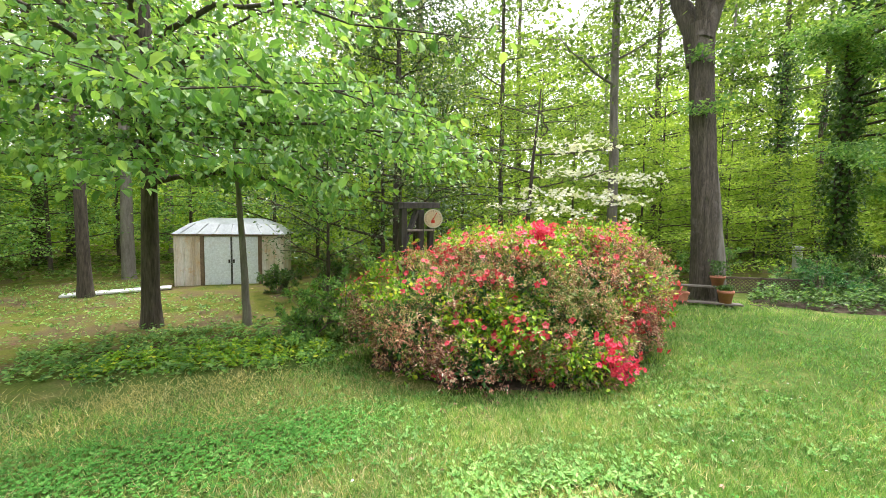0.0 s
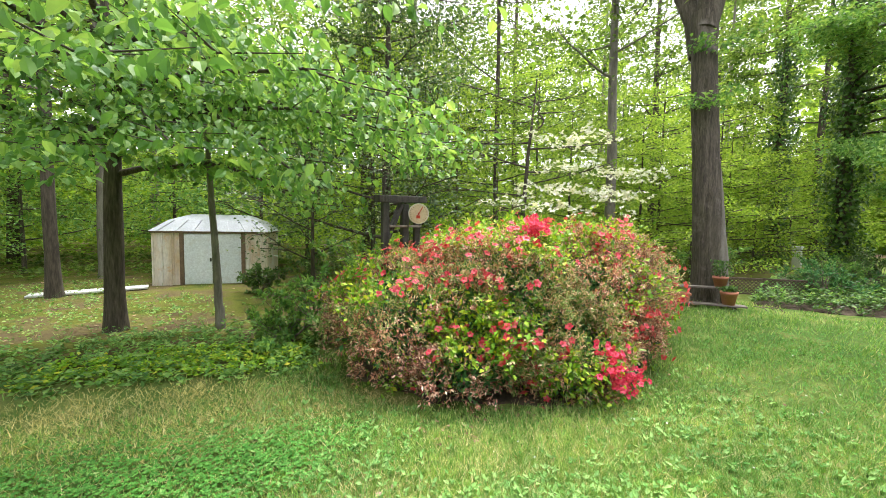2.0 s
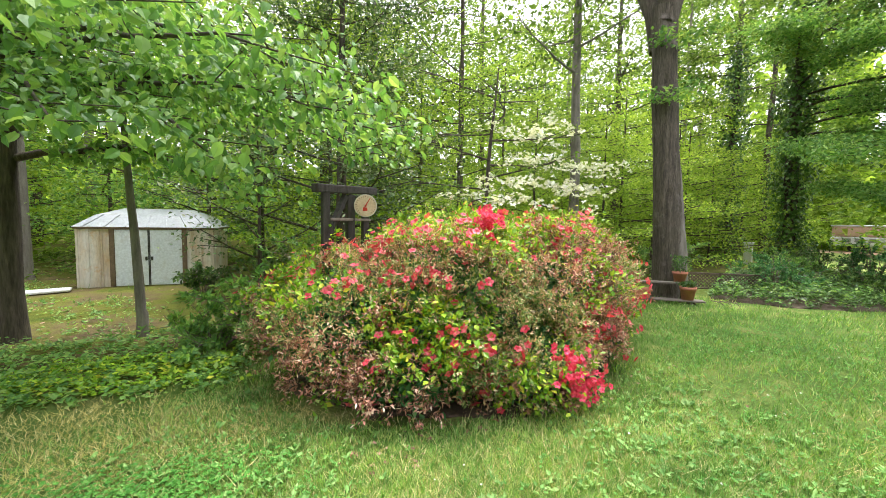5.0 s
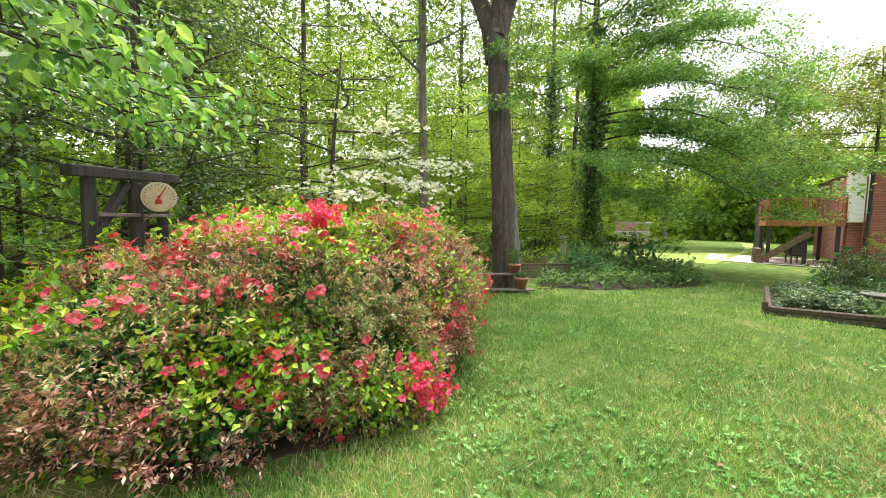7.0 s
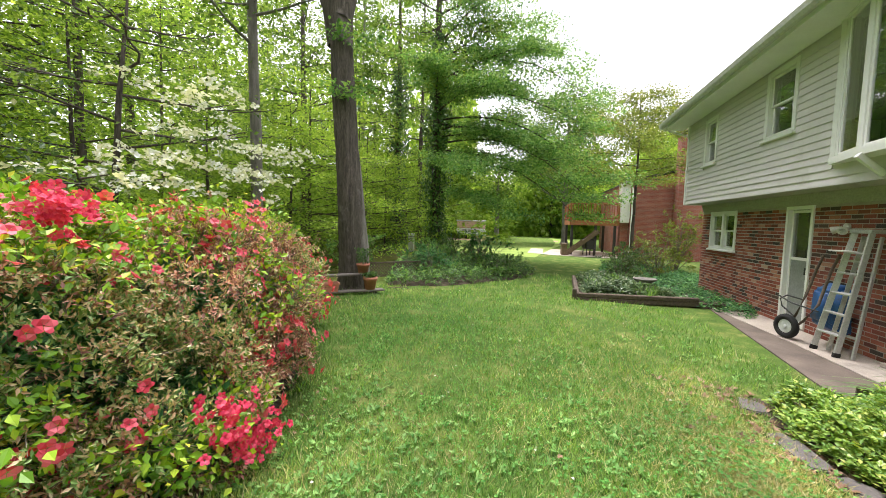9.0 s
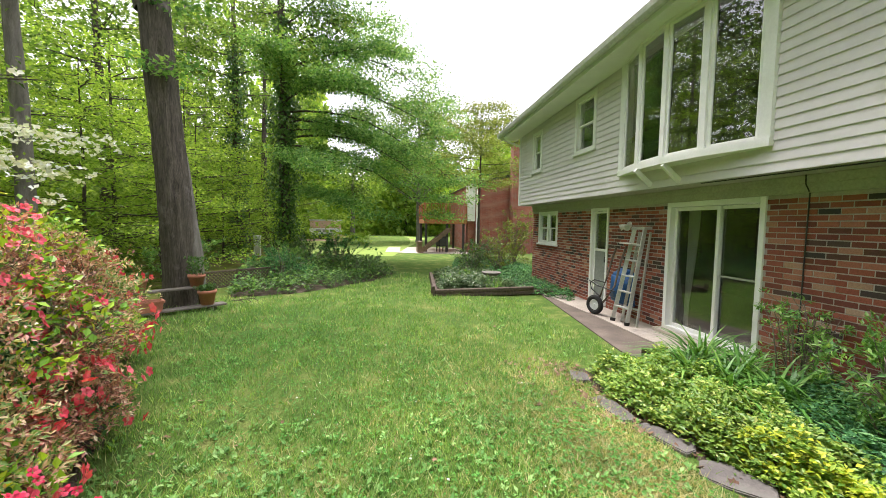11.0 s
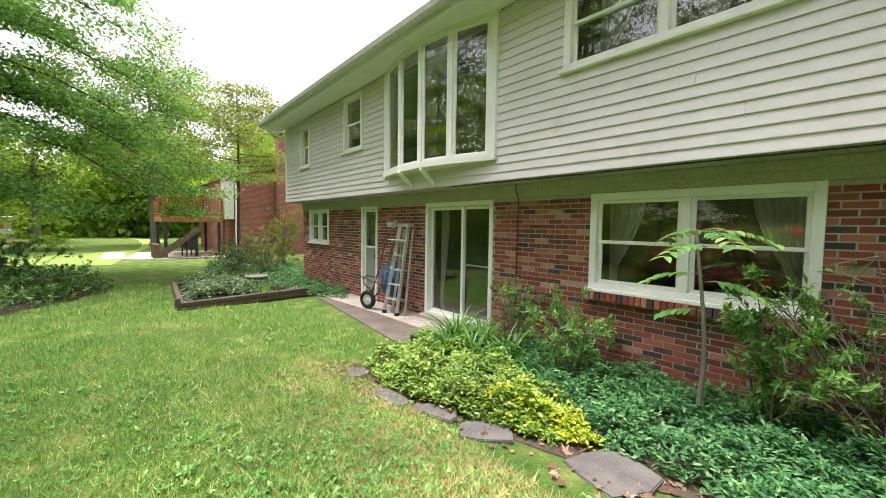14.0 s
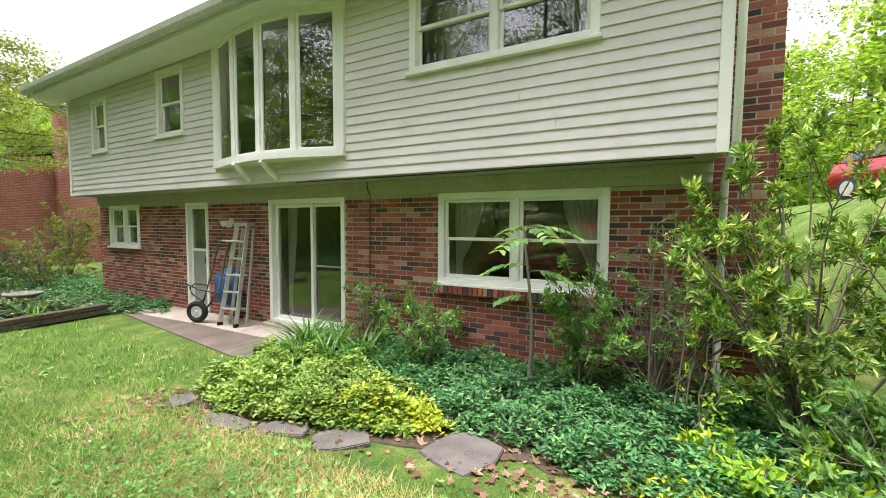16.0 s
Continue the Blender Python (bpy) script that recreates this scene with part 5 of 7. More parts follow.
def backdrop():
    """A low dark band of distant trees far outside the garden."""
    n = 240
    a = np.linspace(0, 2 * np.pi, n, endpoint=False)
    g = np.random.default_rng(5)
    top = np.where((np.degrees(a) > 60) & (np.degrees(a) < 188), 6.5, 13.0) + np.convolve(np.r_[g.normal(0, 1.6, n + 4)], np.ones(3) / 3, "same")[:n]
    ring = np.column_stack([85 * np.cos(a), -6 + 85 * np.sin(a)])
    v = np.concatenate([np.column_stack([ring, np.full(n, -0.5)]), np.column_stack([ring, top])])
    i = np.arange(n)
    j = np.roll(i, -1)
    tagged(new("backdrop", np_mesh("backdrop", v, np.stack([i, j, j + n, i + n], -1), M["distance"])), "band of distant trees on the horizon", "backdrop", kind="structure")


backdrop()


# ---- the azalea ----
LUMPS = [(5.45, -7.85, 0.72, 0.85, 0.9, 0.72), (4.6, -7.35, 0.9, 0.95, 1.0, 0.86), (3.6, -7.3, 0.95, 0.95, 1.0, 0.84), (2.7, -7.55, 0.98, 0.95, 0.85, 0.86), (1.85, -7.85, 0.92, 0.78, 0.62, 0.78), (1.2, -7.95, 0.5, 0.52, 0.45, 0.40),
         (5.0, -7.0, 0.45, 0.75, 0.5, 0.42), (4.05, -6.7, 0.45, 0.75, 0.55, 0.45), (3.1, -6.92, 0.48, 0.70, 0.45, 0.44), (4.2, -8.5, 0.85, 1.5, 0.9, 0.8), (2.4, -8.5, 0.85, 1.3, 0.8, 0.8)]


def lump_points(lumps, n, lo=0.8, hi=1.03, core=0.45):
    """Points near the outside of a heap of rounded lumps, with the outward way."""
    lumps = np.array(lumps)
    area = (lumps[:, 3] * lumps[:, 4] + lumps[:, 4] * lumps[:, 5] + lumps[:, 3] * lumps[:, 5])
    i = rng.choice(len(lumps), n, p=area / area.sum())
    d = rand_dirs(n)
    wob = 1 + 0.10 * np.sin(7 * d[:, 0] + i) * np.cos(6 * d[:, 1] + 2 * i) + 0.05 * np.sin(15 * d[:, 2] + 11 * d[:, 0])
    p = lumps[i, :3] + d * lumps[i, 3:] * (rng.uniform(lo, hi, n) * wob)[:, None]
    deep = np.zeros(n, bool)
    for c in lumps:
        q = (p - c[:3]) / c[3:]
        deep |= (q ** 2).sum(1) < core
    keep = ~deep & (p[:, 2] > 0.14)
    return p[keep], unit(d / lumps[i, 3:])[keep]


def rosettes(name, tips, out, per, length, width, material, parent, label="", spread=0.9, off=0.03):
    n = len(tips)
    p = np.repeat(tips, per, 0) + rng.normal(0, off, (n * per, 3))
    d = np.repeat(out, per, 0) * 0.6 + rand_dirs(n * per) * spread
    nr = np.array([0, 0, 1.0]) + 0.6 * np.repeat(out, per, 0) + rng.normal(0, 0.45, (n * per, 3))
    L = length * rng.uniform(0.6, 1.2, n * per)
    return part(name, leaf_mesh(name, p, d, nr, L, L * width, material, 0.2, True), None, parent, label)


def flowers(name, c, out, size, material, parent, label, per=5):
    n = len(c)
    u = unit(np.cross(out, rand_dirs(n)))
    w = np.cross(out, u)
    P, D, N = [], [], []
    for k in range(per):
        a = 2 * np.pi * k / per
        d = u * math.cos(a) + w * math.sin(a) + out * 0.45
        P.append(c + d * 0.002), D.append(d), N.append(out - 0.3 * d + rng.normal(0, 0.08, (n, 3)))
    s = np.tile(size * rng.uniform(0.75, 1.2, n), per)
    return part(name, petal_mesh(name, np.concatenate(P), np.concatenate(D), np.concatenate(N), s, s * 0.85, material), None, parent, label)


def azalea():
    """Sprays of shoots over a heap of lumps, each spray with its own mix of leaf, spent bloom and vine."""
    ob = empty("azalea_bush", 3.4, -7.6, 0.13)
    tagged(ob, "large sprawling azalea in coral bloom with browned spent flowers", "bush")
    root = Matrix.Translation((-3.4, 7.6, -0.13))
    c, out = lump_points(LUMPS, 2300, 0.80, 1.05, 0.5)
    n, per = len(c), 20
    size = rng.uniform(0.11, 0.23, n)
    kind = np.sin(c[:, 0] * 2.3 + 1.0) + np.cos(c[:, 2] * 4.1 + c[:, 1] * 2.0) + 0.5 * np.sin(c[:, 0] * 6 + c[:, 2] * 7) - 0.3 * (c[:, 0] - 3.4) + rng.normal(0, 0.7, n)
    up = np.array([0, 0, 0.35])
    d = unit(np.repeat(out, per, 0) * 0.8 + up + rng.normal(0, 0.62, (n * per, 3)))
    base = np.repeat(c - out * size[:, None] * 0.9, per, 0)
    tips = base + d * (np.repeat(size, per) * rng.uniform(0.55, 1.35, n * per))[:, None]
    # a few long whips stand clear of the heap
    whip = rng.random(n * per) < 0.025
    tips[whip] += d[whip] * rng.uniform(0.08, 0.26, (whip.sum(), 1)) + np.array([0, 0, -0.03])
    ok = tips[:, 2] > 0.17
    tips, d, base, f = tips[ok], d[ok], base[ok], np.repeat(kind, per)[ok] + rng.normal(0, 0.75, ok.sum())
    vine = np.sin(tips[:, 0] * 3.3 + 0.4) * np.cos(tips[:, 2] * 5.2 + tips[:, 0]) + rng.normal(0, 0.3, len(tips))
    lime = (vine > 0.42) & (tips[:, 0] > 2.6) & (rng.random(len(tips)) < 0.55) | (vine > 0.1) & (tips[:, 0] > 4.4) & (rng.random(len(tips)) < 0.2) | (tips[:, 2] > 1.5) & (rng.random(len(tips)) < 0.25) | (tips[:, 0] < 1.3) & (tips[:, 2] > 0.7) & (rng.random(len(tips)) < 0.35)
    rust = ~lime & (f > -0.35)
    green = ~lime & ~rust
    made = [rosettes("leaves", tips[green], d[green], 9, 0.042, 0.36, M["leaf_azalea"], ob, "small green and bronze leaves", 0.85, 0.014),
            rosettes("spent_bloom", tips[rust], d[rust], 8, 0.040, 0.40, M["leaf_rust"], ob, "withered rust-brown flowers and leaves", 0.8, 0.014),
            rosettes("vine_leaves", tips[lime] + d[lime] * 0.03, d[lime], 5, 0.062, 0.6, M["leaf_lime"], ob, "yellow-green climbing vine leaves", 0.9, 0.035)]
    # inner leaves take the dark ground-cover green, painting shade into the gaps
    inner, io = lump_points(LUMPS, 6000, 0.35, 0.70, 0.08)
    made.append(rosettes("inner_leaves", inner, io, 5, 0.075, 0.55, M["leaf_vinca"], ob, "inner leaves in a darker green that paints shade into the bush", 0.9, 0.05))
    # flowers in loose trusses on some of the sprays
    pick = (np.sin(c[:, 0] * 3.7 + 2) + np.cos(c[:, 2] * 5 + c[:, 0]) + rng.normal(0, 0.9, n) > -0.1) & (c[:, 2] > rng.uniform(0.2, 0.8, n))
    fc = np.repeat(c[pick] + out[pick] * size[pick][:, None] * 0.42, 6, 0)
    fo = np.repeat(out[pick], 6, 0)
    few = rng.random(len(fc)) < np.repeat(rng.uniform(0.15, 0.85, pick.sum()), 6)
    fc, fo = fc[few], fo[few]
    fc = fc + rng.normal(0, 0.05, fc.shape)
    made.append(flowers("blossom", fc, unit(fo + rng.normal(0, 0.4, fo.shape)), 0.034, M["petal"], ob, "coral red azalea flowers"))
    P = []
    for x, y, z, s, m in ((4.2, -6.15, 0.62, 0.10, 46), (4.05, -6.17, 0.42, 0.08, 30), (3.85, -6.15, 0.35, 0.08, 28), (4.55, -6.75, 1.76, 0.06, 70)):
        P.append(np.array([x, y, z]) + rng.normal(0, 1, (m, 3)) * np.array([s, s * 0.5, s * 0.75]))
    P = np.concatenate(P)
    made.append(flowers("bright_blossom", P, unit(np.array([0.3, 0.8, 0.4]) + rng.normal(0, 0.4, P.shape)), 0.028, M["petal_pink"], ob, "dense clusters of hot pink flowers"))
    tb = Tubes()
    for i in range(170):
        b = np.array([rng.uniform(1.4, 5.4), rng.uniform(-8.0, -7.2), 0.0])
        e = c[rng.integers(0, n)]
        s = np.linspace(0, 1, 6)[:, None]
        tb.add(b + (e - b) * s + np.array([0, 0, 0.25]) * np.sin(s * 3.1) + rng.normal(0, 0.02, (6, 3)), np.linspace(0.014, 0.003, 6), 4)
    for q in rng.choice(len(tips), 6000, replace=False):
        tb.add(np.array([base[q], (base[q] + tips[q]) / 2 + rng.normal(0, 0.008, 3), tips[q]]), [0.0035, 0.0025, 0.0015], 3)
    made.append(part("branchwork", tb.mesh("branchwork", M["twig"]), None, ob, "bare grey-brown twigs"))
    for m in made:
        m.matrix_basis = root
        m["kind"] = "stuff"


azalea()


# ---- beds and shrubs ----
def cover(name, poly, tips_n, h, length, width, material, label, per=6, seed=0, at=None):
    """Low ground cover filling a plan polygon, mounded to height h."""
    poly = np.array(poly)
    lo, hi = poly.min(0), poly.max(0)
    p = rng.uniform(lo, hi, (tips_n * 3, 2))
    ins = np.zeros(len(p), bool)
    j = len(poly) - 1
    for i in range(len(poly)):
        a, b = poly[i], poly[j]
        hit = ((a[1] > p[:, 1]) != (b[1] > p[:, 1])) & (p[:, 0] < (b[0] - a[0]) * (p[:, 1] - a[1]) / (b[1] - a[1] + 1e-9) + a[0])
        ins ^= hit
        j = i
    p = p[ins][:tips_n]
    hh = h * (0.68 + 0.32 * np.sin(p[:, 0] * 9 + seed + np.sin(p[:, 1] * 5)) * np.cos(p[:, 1] * 10 + seed)) * rng.uniform(0.5, 1.05, len(p))
    edge = np.full(len(p), 9.0)
    for i in range(len(poly)):
        a, b = poly[i - 1], poly[i]
        t = np.clip(((p - a) @ (b - a)) / ((b - a) @ (b - a)), 0, 1)
        edge = np.minimum(edge, np.linalg.norm(p - a - t[:, None] * (b - a), axis=1))
    hh = hh * np.clip(0.35 + edge / 0.25, 0, 1)
    tips = np.column_stack([p, gz(p[:, 0], p[:, 1]) + hh])
    n = len(tips)
    q = np.repeat(tips, per, 0) + rng.normal(0, 0.02, (n * per, 3))
    d = rand_dirs(n * per, 0.3) + np.array([0, 0, 0.15])
    L = length * rng.uniform(0.6, 1.2, n * per)
    ob = new(name, leaf_mesh(name, q, d, np.array([0, 0, 1.0]) + rng.normal(0, 0.35, (n * per, 3)), L, L * width, material, 0.15, True))
    tagged(ob, label, "ground cover", kind="stuff")
    return ob


def soil_patch(name, poly, label, material="litter", z=0.012):
    bm = bmesh.new()
    cx, cy = np.mean(poly, 0)
    c = bm.verts.new((cx, cy, float(gz(cx, cy)) + z + 0.03))
    fine = []
    for (a, b), (e, f) in zip(poly, poly[1:] + poly[:1]):
        for t in np.linspace(0, 1, 8, endpoint=False):
            x, y = a + (e - a) * t + r.uniform(-0.05, 0.05), b + (f - b) * t + r.uniform(-0.05, 0.05)
            fine.append((x, y))
    rings = []
    for s in (1.0, 0.97, 0.75, 0.5, 0.25):
        rings.append([bm.verts.new((cx + (x - cx) * s, cy + (y - cy) * s, float(gz(cx + (x - cx) * s, cy + (y - cy) * s)) + (z if s < 1 else -0.02))) for x, y in fine])
    for u, w in zip(rings, rings[1:]):
        for i in range(len(u)):
            bm.faces.new((u[i], u[(i + 1) % len(u)], w[(i + 1) % len(u)], w[i]))
    for i in range(len(fine)):
        bm.faces.new((rings[-1][i], rings[-1][(i + 1) % len(fine)], c))
    bmesh.ops.recalc_face_normals(bm, faces=bm.faces)
    me = bpy.data.meshes.new(name)
    bm.to_mesh(me)
    bm.free()
    me.materials.append(M[material])
    tagged(new(name, me), label, "soil", kind="structure")


soil_patch("garden_bed", [(1.15, -1.1), (1.5, -2.4), (2.6, -2.58), (3.9, -2.2), (5.0, -1.85), (6.2, -1.95), (8.4, -2.0), (9.6, -0.6), (9.2, 0.6), (7.1, 0.25), (6.2, -0.05), (1.95, -0.05)], "leaf-littered garden bed along the house")
cover("lime_ground_cover", [(1.4, -1.1), (1.72, -2.28), (2.5, -2.5), (3.4, -2.26), (4.1, -1.95), (3.9, -1.3), (2.6, -1.0)], 3800, 0.34, 0.055, 0.5, M["leaf_cover"], "mounded yellow-green evergreen ground cover")
cover("gold_ground_cover", [(3.15, -2.26), (3.7, -2.08), (4.35, -1.8), (4.1, -1.55), (3.4, -1.7), (3.1, -1.95)], 430, 0.37, 0.055, 0.5, M["leaf_gold"], "golden-tipped evergreen leaves")
cover("dark_ground_cover", [(2.6, -1.1), (3.8, -1.5), (4.25, -1.72), (4.9, -1.68), (5.4, -1.9), (6.2, -2.0), (7.6, -1.85), (9.0, -0.8), (8.8, 0.4), (7.1, 0.2), (6.3, -0.06), (2.2, -0.06)], 8200, 0.31, 0.06, 0.42, M["leaf_vinca"], "glossy dark green periwinkle ground cover")
cover("gold_ground_cover", [(5.6, -1.95), (6.3, -2.0), (6.4, -1.7), (5.7, -1.6)], 110, 0.2, 0.055, 0.5, M["leaf_gold"], "yellowed evergreen leaves at the bed edge")


def blades(name, x, y, n, length, width, spread, material, label, category="plant", group=""):
    """A clump of arching strap leaves."""
    s = np.linspace(0, 1, 6)
    V, F = [], []
    for k in range(n):
        a = rng.random() * 6.28
        lean = rng.uniform(0.25, 1.0) * spread
        L = length * rng.uniform(0.6, 1.1)
        b = np.array([rng.normal(0, 0.06), rng.normal(0, 0.06), 0])
        e = np.array([math.cos(a), math.sin(a), 0])
        c = b + np.outer(lean * L * s ** 1.5, e) + np.outer(L * (s - 0.62 * lean * s ** 2.2), [0, 0, 1])
        w = np.outer(width * np.sin(np.pi * (0.12 + 0.88 * s)) * 0.5 + 0.001, [-e[1], e[0], 0])
        i = sum(len(v) for v in V)
        V.append(np.concatenate([c - w, c + w]))
        q = np.arange(5)
        F.append(np.stack([q, q + 1, q + 7, q + 6], -1) + i)
    ob = empty(name)
    tagged(part("leafage", np_mesh("leafage", np.concatenate(V), np.concatenate(F), material), None, ob), kind="stuff")
    ob.matrix_world = pose(x, y, float(gz(x, y)))
    return tagged(ob, label, category, group)


for x, y, n, L in ((1.75, -0.85, 80, 0.85), (2.2, -0.7, 80, 0.85), (2.0, -1.2, 70, 0.75), (2.75, -0.85, 70, 0.75), (2.45, -1.15, 60, 0.7), (6.5, -0.6, 40, 0.6), (7.6, -0.5, 60, 0.7), (8.2, -0.9, 60, 0.65), (7.1, -0.1, 50, 0.7)):
    blades("daylily", x, y, int(n * 1.3), L * 0.95, 0.027, 1.75, M["leaf_strap"], "clump of arching green daylily leaves", group="daylily clumps")


def shrub(x, y, h, spread, stems, n, length, leaf, label, seed, per=7, bare=0.35, aspect=0.4, twig="twig", group="", z=None):
    """A many-stemmed shrub with leaves in whorls towards the ends."""
    g = np.random.default_rng(seed)
    ob = empty("shrub")
    tagged(ob, label, "shrub", group)
    tb = Tubes()
    tips, dirs = [], []
    for i in range(stems):
        a = g.random() * 6.28
        ln = g.uniform(0.1, 1.0) * spread
        hh = h * g.uniform(0.65, 1.0) * (1 - 0.35 * ln / spread)
        s = np.linspace(0, 1, 7)
        e = np.array([math.cos(a), math.sin(a), 0])
        pts = np.outer(ln * s ** 1.2, e) + np.outer(hh * s ** 0.9, [0, 0, 1]) + np.cumsum(g.normal(0, 0.02, (7, 3)), 0) + np.array([*g.normal(0, 0.05, 2), -0.02])
        tb.add(pts, np.linspace(0.009, 0.003, 7) * (1 + h / 5), 5)
        for k in range(5):
            q = g.integers(2, 7)
            d = unit(e * 0.6 + g.normal(0, 0.6, 3) + np.array([0, 0, 0.5]))
            tw = pts[q] + np.outer(np.linspace(0, 1, 5) * spread * g.uniform(0.2, 0.55), d)
            tb.add(tw, np.linspace(0.005, 0.002, 5), 4)
            use = tw[np.linspace(0, 1, 5) >= bare]
            tips.append(use), dirs.append(np.repeat(d[None], len(use), 0))
    tagged(part("branchwork", tb.mesh("branchwork", M[twig]), None, ob), kind="stuff")
    tips, dirs = np.concatenate(tips), np.concatenate(dirs)
    i = g.integers(0, len(tips), n // per)
    tagged(rosettes("leafage", tips[i], dirs[i], per, length, aspect, M[leaf], ob, "", 0.9, 0.02), kind="stuff")
    ob.matrix_world = pose(x, y, float(gz(x, y)) if z is None else z)
    return ob


shrub(2.45, -0.35, 1.2, 0.5, 14, 1100, 0.06, "leaf_bright", "sparse twiggy shrub against the brick wall", 71, bare=0.3)
shrub(3.5, -0.6, 1.0, 0.6, 16, 2600, 0.07, "leaf_bright", "leafy green shrub below the wide window", 72)
shrub(5.2, -0.5, 1.45, 0.5, 14, 2400, 0.085, "leaf_bright", "upright light green shrub beside the window", 73, aspect=0.35)
shrub(5.85, -0.4, 2.0, 0.8, 28, 2600, 0.06, "leaf_bright", "bare twiggy shrub against the brick wall", 74, bare=0.7)
shrub(6.8, -0.75, 2.75, 0.9, 22, 14500, 0.078, "leaf_shrub", "tall shrub with whorls of long green leaves", 75, per=8, aspect=0.3)
shrub(7.7, -0.9, 2.4, 0.95, 22, 13500, 0.08, "leaf_shrub", "tall shrub with whorls of long green leaves", 76, per=8, aspect=0.3)
shrub(8.3, -1.6, 1.1, 0.7, 18, 4000, 0.085, "leaf_shrub", "spreading shrub with long green leaves", 77, per=8, aspect=0.3)
shrub(7.0, -1.55, 0.6, 0.6, 18, 3600, 0.08, "leaf_bright", "low leafy plants at the bed edge", 78, aspect=0.4)
shrub(7.9, -1.9, 0.9, 0.7, 20, 4800, 0.085, "leaf_shrub", "spreading leafy plants at the bed edge", 85, aspect=0.35)
shrub(6.4, -1.7, 0.4, 0.45, 14, 1300, 0.08, "leaf_lime", "low yellow-green plants at the bed edge", 86, aspect=0.45)
shrub(9.6, 1.6, 2.0, 1.2, 20, 6500, 0.10, "leaf_bright", "leafy shrub on the bank below the drive", 88, per=8, aspect=0.35)
shrub(8.6, -0.4, 1.9, 0.9, 22, 6000, 0.085, "leaf_bright", "tall leafy shrub at the house corner", 87, per=8, aspect=0.3)
shrub(6.1, -1.02, 1.25, 0.28, 5, 240, 0.06, "leaf_lime", "thin young tree with yellowing leaf tips", 79, bare=0.6)


def pinnate_sapling(x, y):
    ob = empty("sapling")
    tagged(ob, "slim sapling with drooping divided leaves before the window", "sapling")
    tb = Tubes()
    s = np.linspace(0, 1, 8)
    tr = np.column_stack([0.05 * np.sin(s * 4), 0.03 * np.cos(s * 3), 1.75 * s - 0.02])
    tb.add(tr, np.linspace(0.024, 0.011, 8), 8)
    P, D = [], []
    for z0, az, ln in ((1.72, 0.3, 0.42), (1.72, 2.6, 0.45), (1.6, 4.2, 0.4), (1.7, 5.4, 0.4), (1.35, 3.1, 0.45), (1.3, 0.0, 0.35), (1.05, 3.4, 0.3), (1.74, 1.4, 0.35)):
        e = np.array([math.cos(az), math.sin(az), 0])
        c = np.array([0.03, 0, z0]) + np.outer(s * ln, e) + np.outer(0.3 * ln * s - 0.5 * ln * s ** 2, [0, 0, 1])
        tb.add(c, np.linspace(0.005, 0.002, 8), 4)
        for q in range(2, 8):
            for sg in (-1, 1):
                P.append(c[q]), D.append(np.array([-e[1] * sg, e[0] * sg, -0.25]) + e * 0.5)
    part("stem", tb.mesh("stem", M["pale_bark"]), None, ob)
    P, D = np.array(P), np.array(D)
    part("leaves", leaf_mesh("leaves", P, D, np.array([0, 0, 1.0]) + rng.normal(0, 0.2, P.shape), 0.13, 0.058, M["leaf_bright"], 0.15, False), None, ob)
    ob.matrix_world = pose(x, y, float(gz(x, y)))


pinnate_sapling(4.72, -0.8)

# raised bed beyond the patio
PL = [(-3.15, -3.42), (-6.3, -3.2), (-7.6, -2.0), (-7.4, -0.1), (-3.0, -0.06), (-3.4, -0.9)]
soil_patch("raised_bed", PL, "soil of the raised planting bed", z=0.10)
cover("dark_ground_cover", [(-2.35, -0.5), (-3.35, -0.95), (-4.2, -1.6), (-7.5, -2.4), (-11.5, -1.6), (-12.5, 1.0), (-6.0, 1.0), (-5.95, -0.06), (-2.9, -0.06)], 4600, 0.28, 0.075, 0.5, M["leaf_vinca"], "dark green ivy ground cover by the wall")
cover("pale_ground_cover", [(-3.2, -3.35), (-6.2, -3.15), (-7.2, -2.0), (-6.4, -1.2), (-4.2, -1.5), (-3.45, -1.0)], 4200, 0.40, 0.09, 0.4, M["leaf_holly"], "grey-green perennials filling the raised bed")
for k in range(16):
    blades("iris", -3.4 - 2.6 * r.random(), -3.2 + 1.5 * r.random(), 26, 0.5, 0.022, 0.6, M["leaf_bright"], "tuft of upright green strap leaves in the raised bed", group="strap-leaved tufts")
shrub(-6.6, -1.9, 1.15, 0.9, 20, 2600, 0.075, "leaf_ivy", "rounded dark evergreen shrub", 81)
shrub(-7.6, -0.6, 1.7, 1.0, 20, 2600, 0.08, "leaf_olive", "bronze-leaved shrub beside the house corner", 82)
shrub(-9.6, 0.6, 2.5, 1.2, 26, 4200, 0.09, "leaf_olive", "tall bronze-green shrub between the houses", 83)
shrub(-10.5, -0.6, 1.1, 0.8, 16, 1800, 0.09, "leaf_ivy", "dark green shrub between the houses", 84)


def timber_edge():
    ob = empty("timber_edging")
    tagged(ob, "weathered stacked landscape timbers edging the raised bed", "edging")
    for z in (0.10, 0.20):
        part("timber", beam((-3.06, -3.52, z), (-3.38, -0.95, z), 0.10, 0.095, bevel=0.015), M["timber"], ob)
        part("timber", beam((-3.13, -3.50, z), (-6.3, -3.26, z), 0.10, 0.095, bevel=0.015), M["timber"], ob)
    part("post", beam((-3.08, -3.56, -0.1), (-3.08, -3.56, 0.33), 0.09, 0.09, bevel=0.012), M["timber"], ob)
    ob2 = empty("timber_edging")
    tagged(ob2, "dark weathered timber at the end of the bed", "edging")
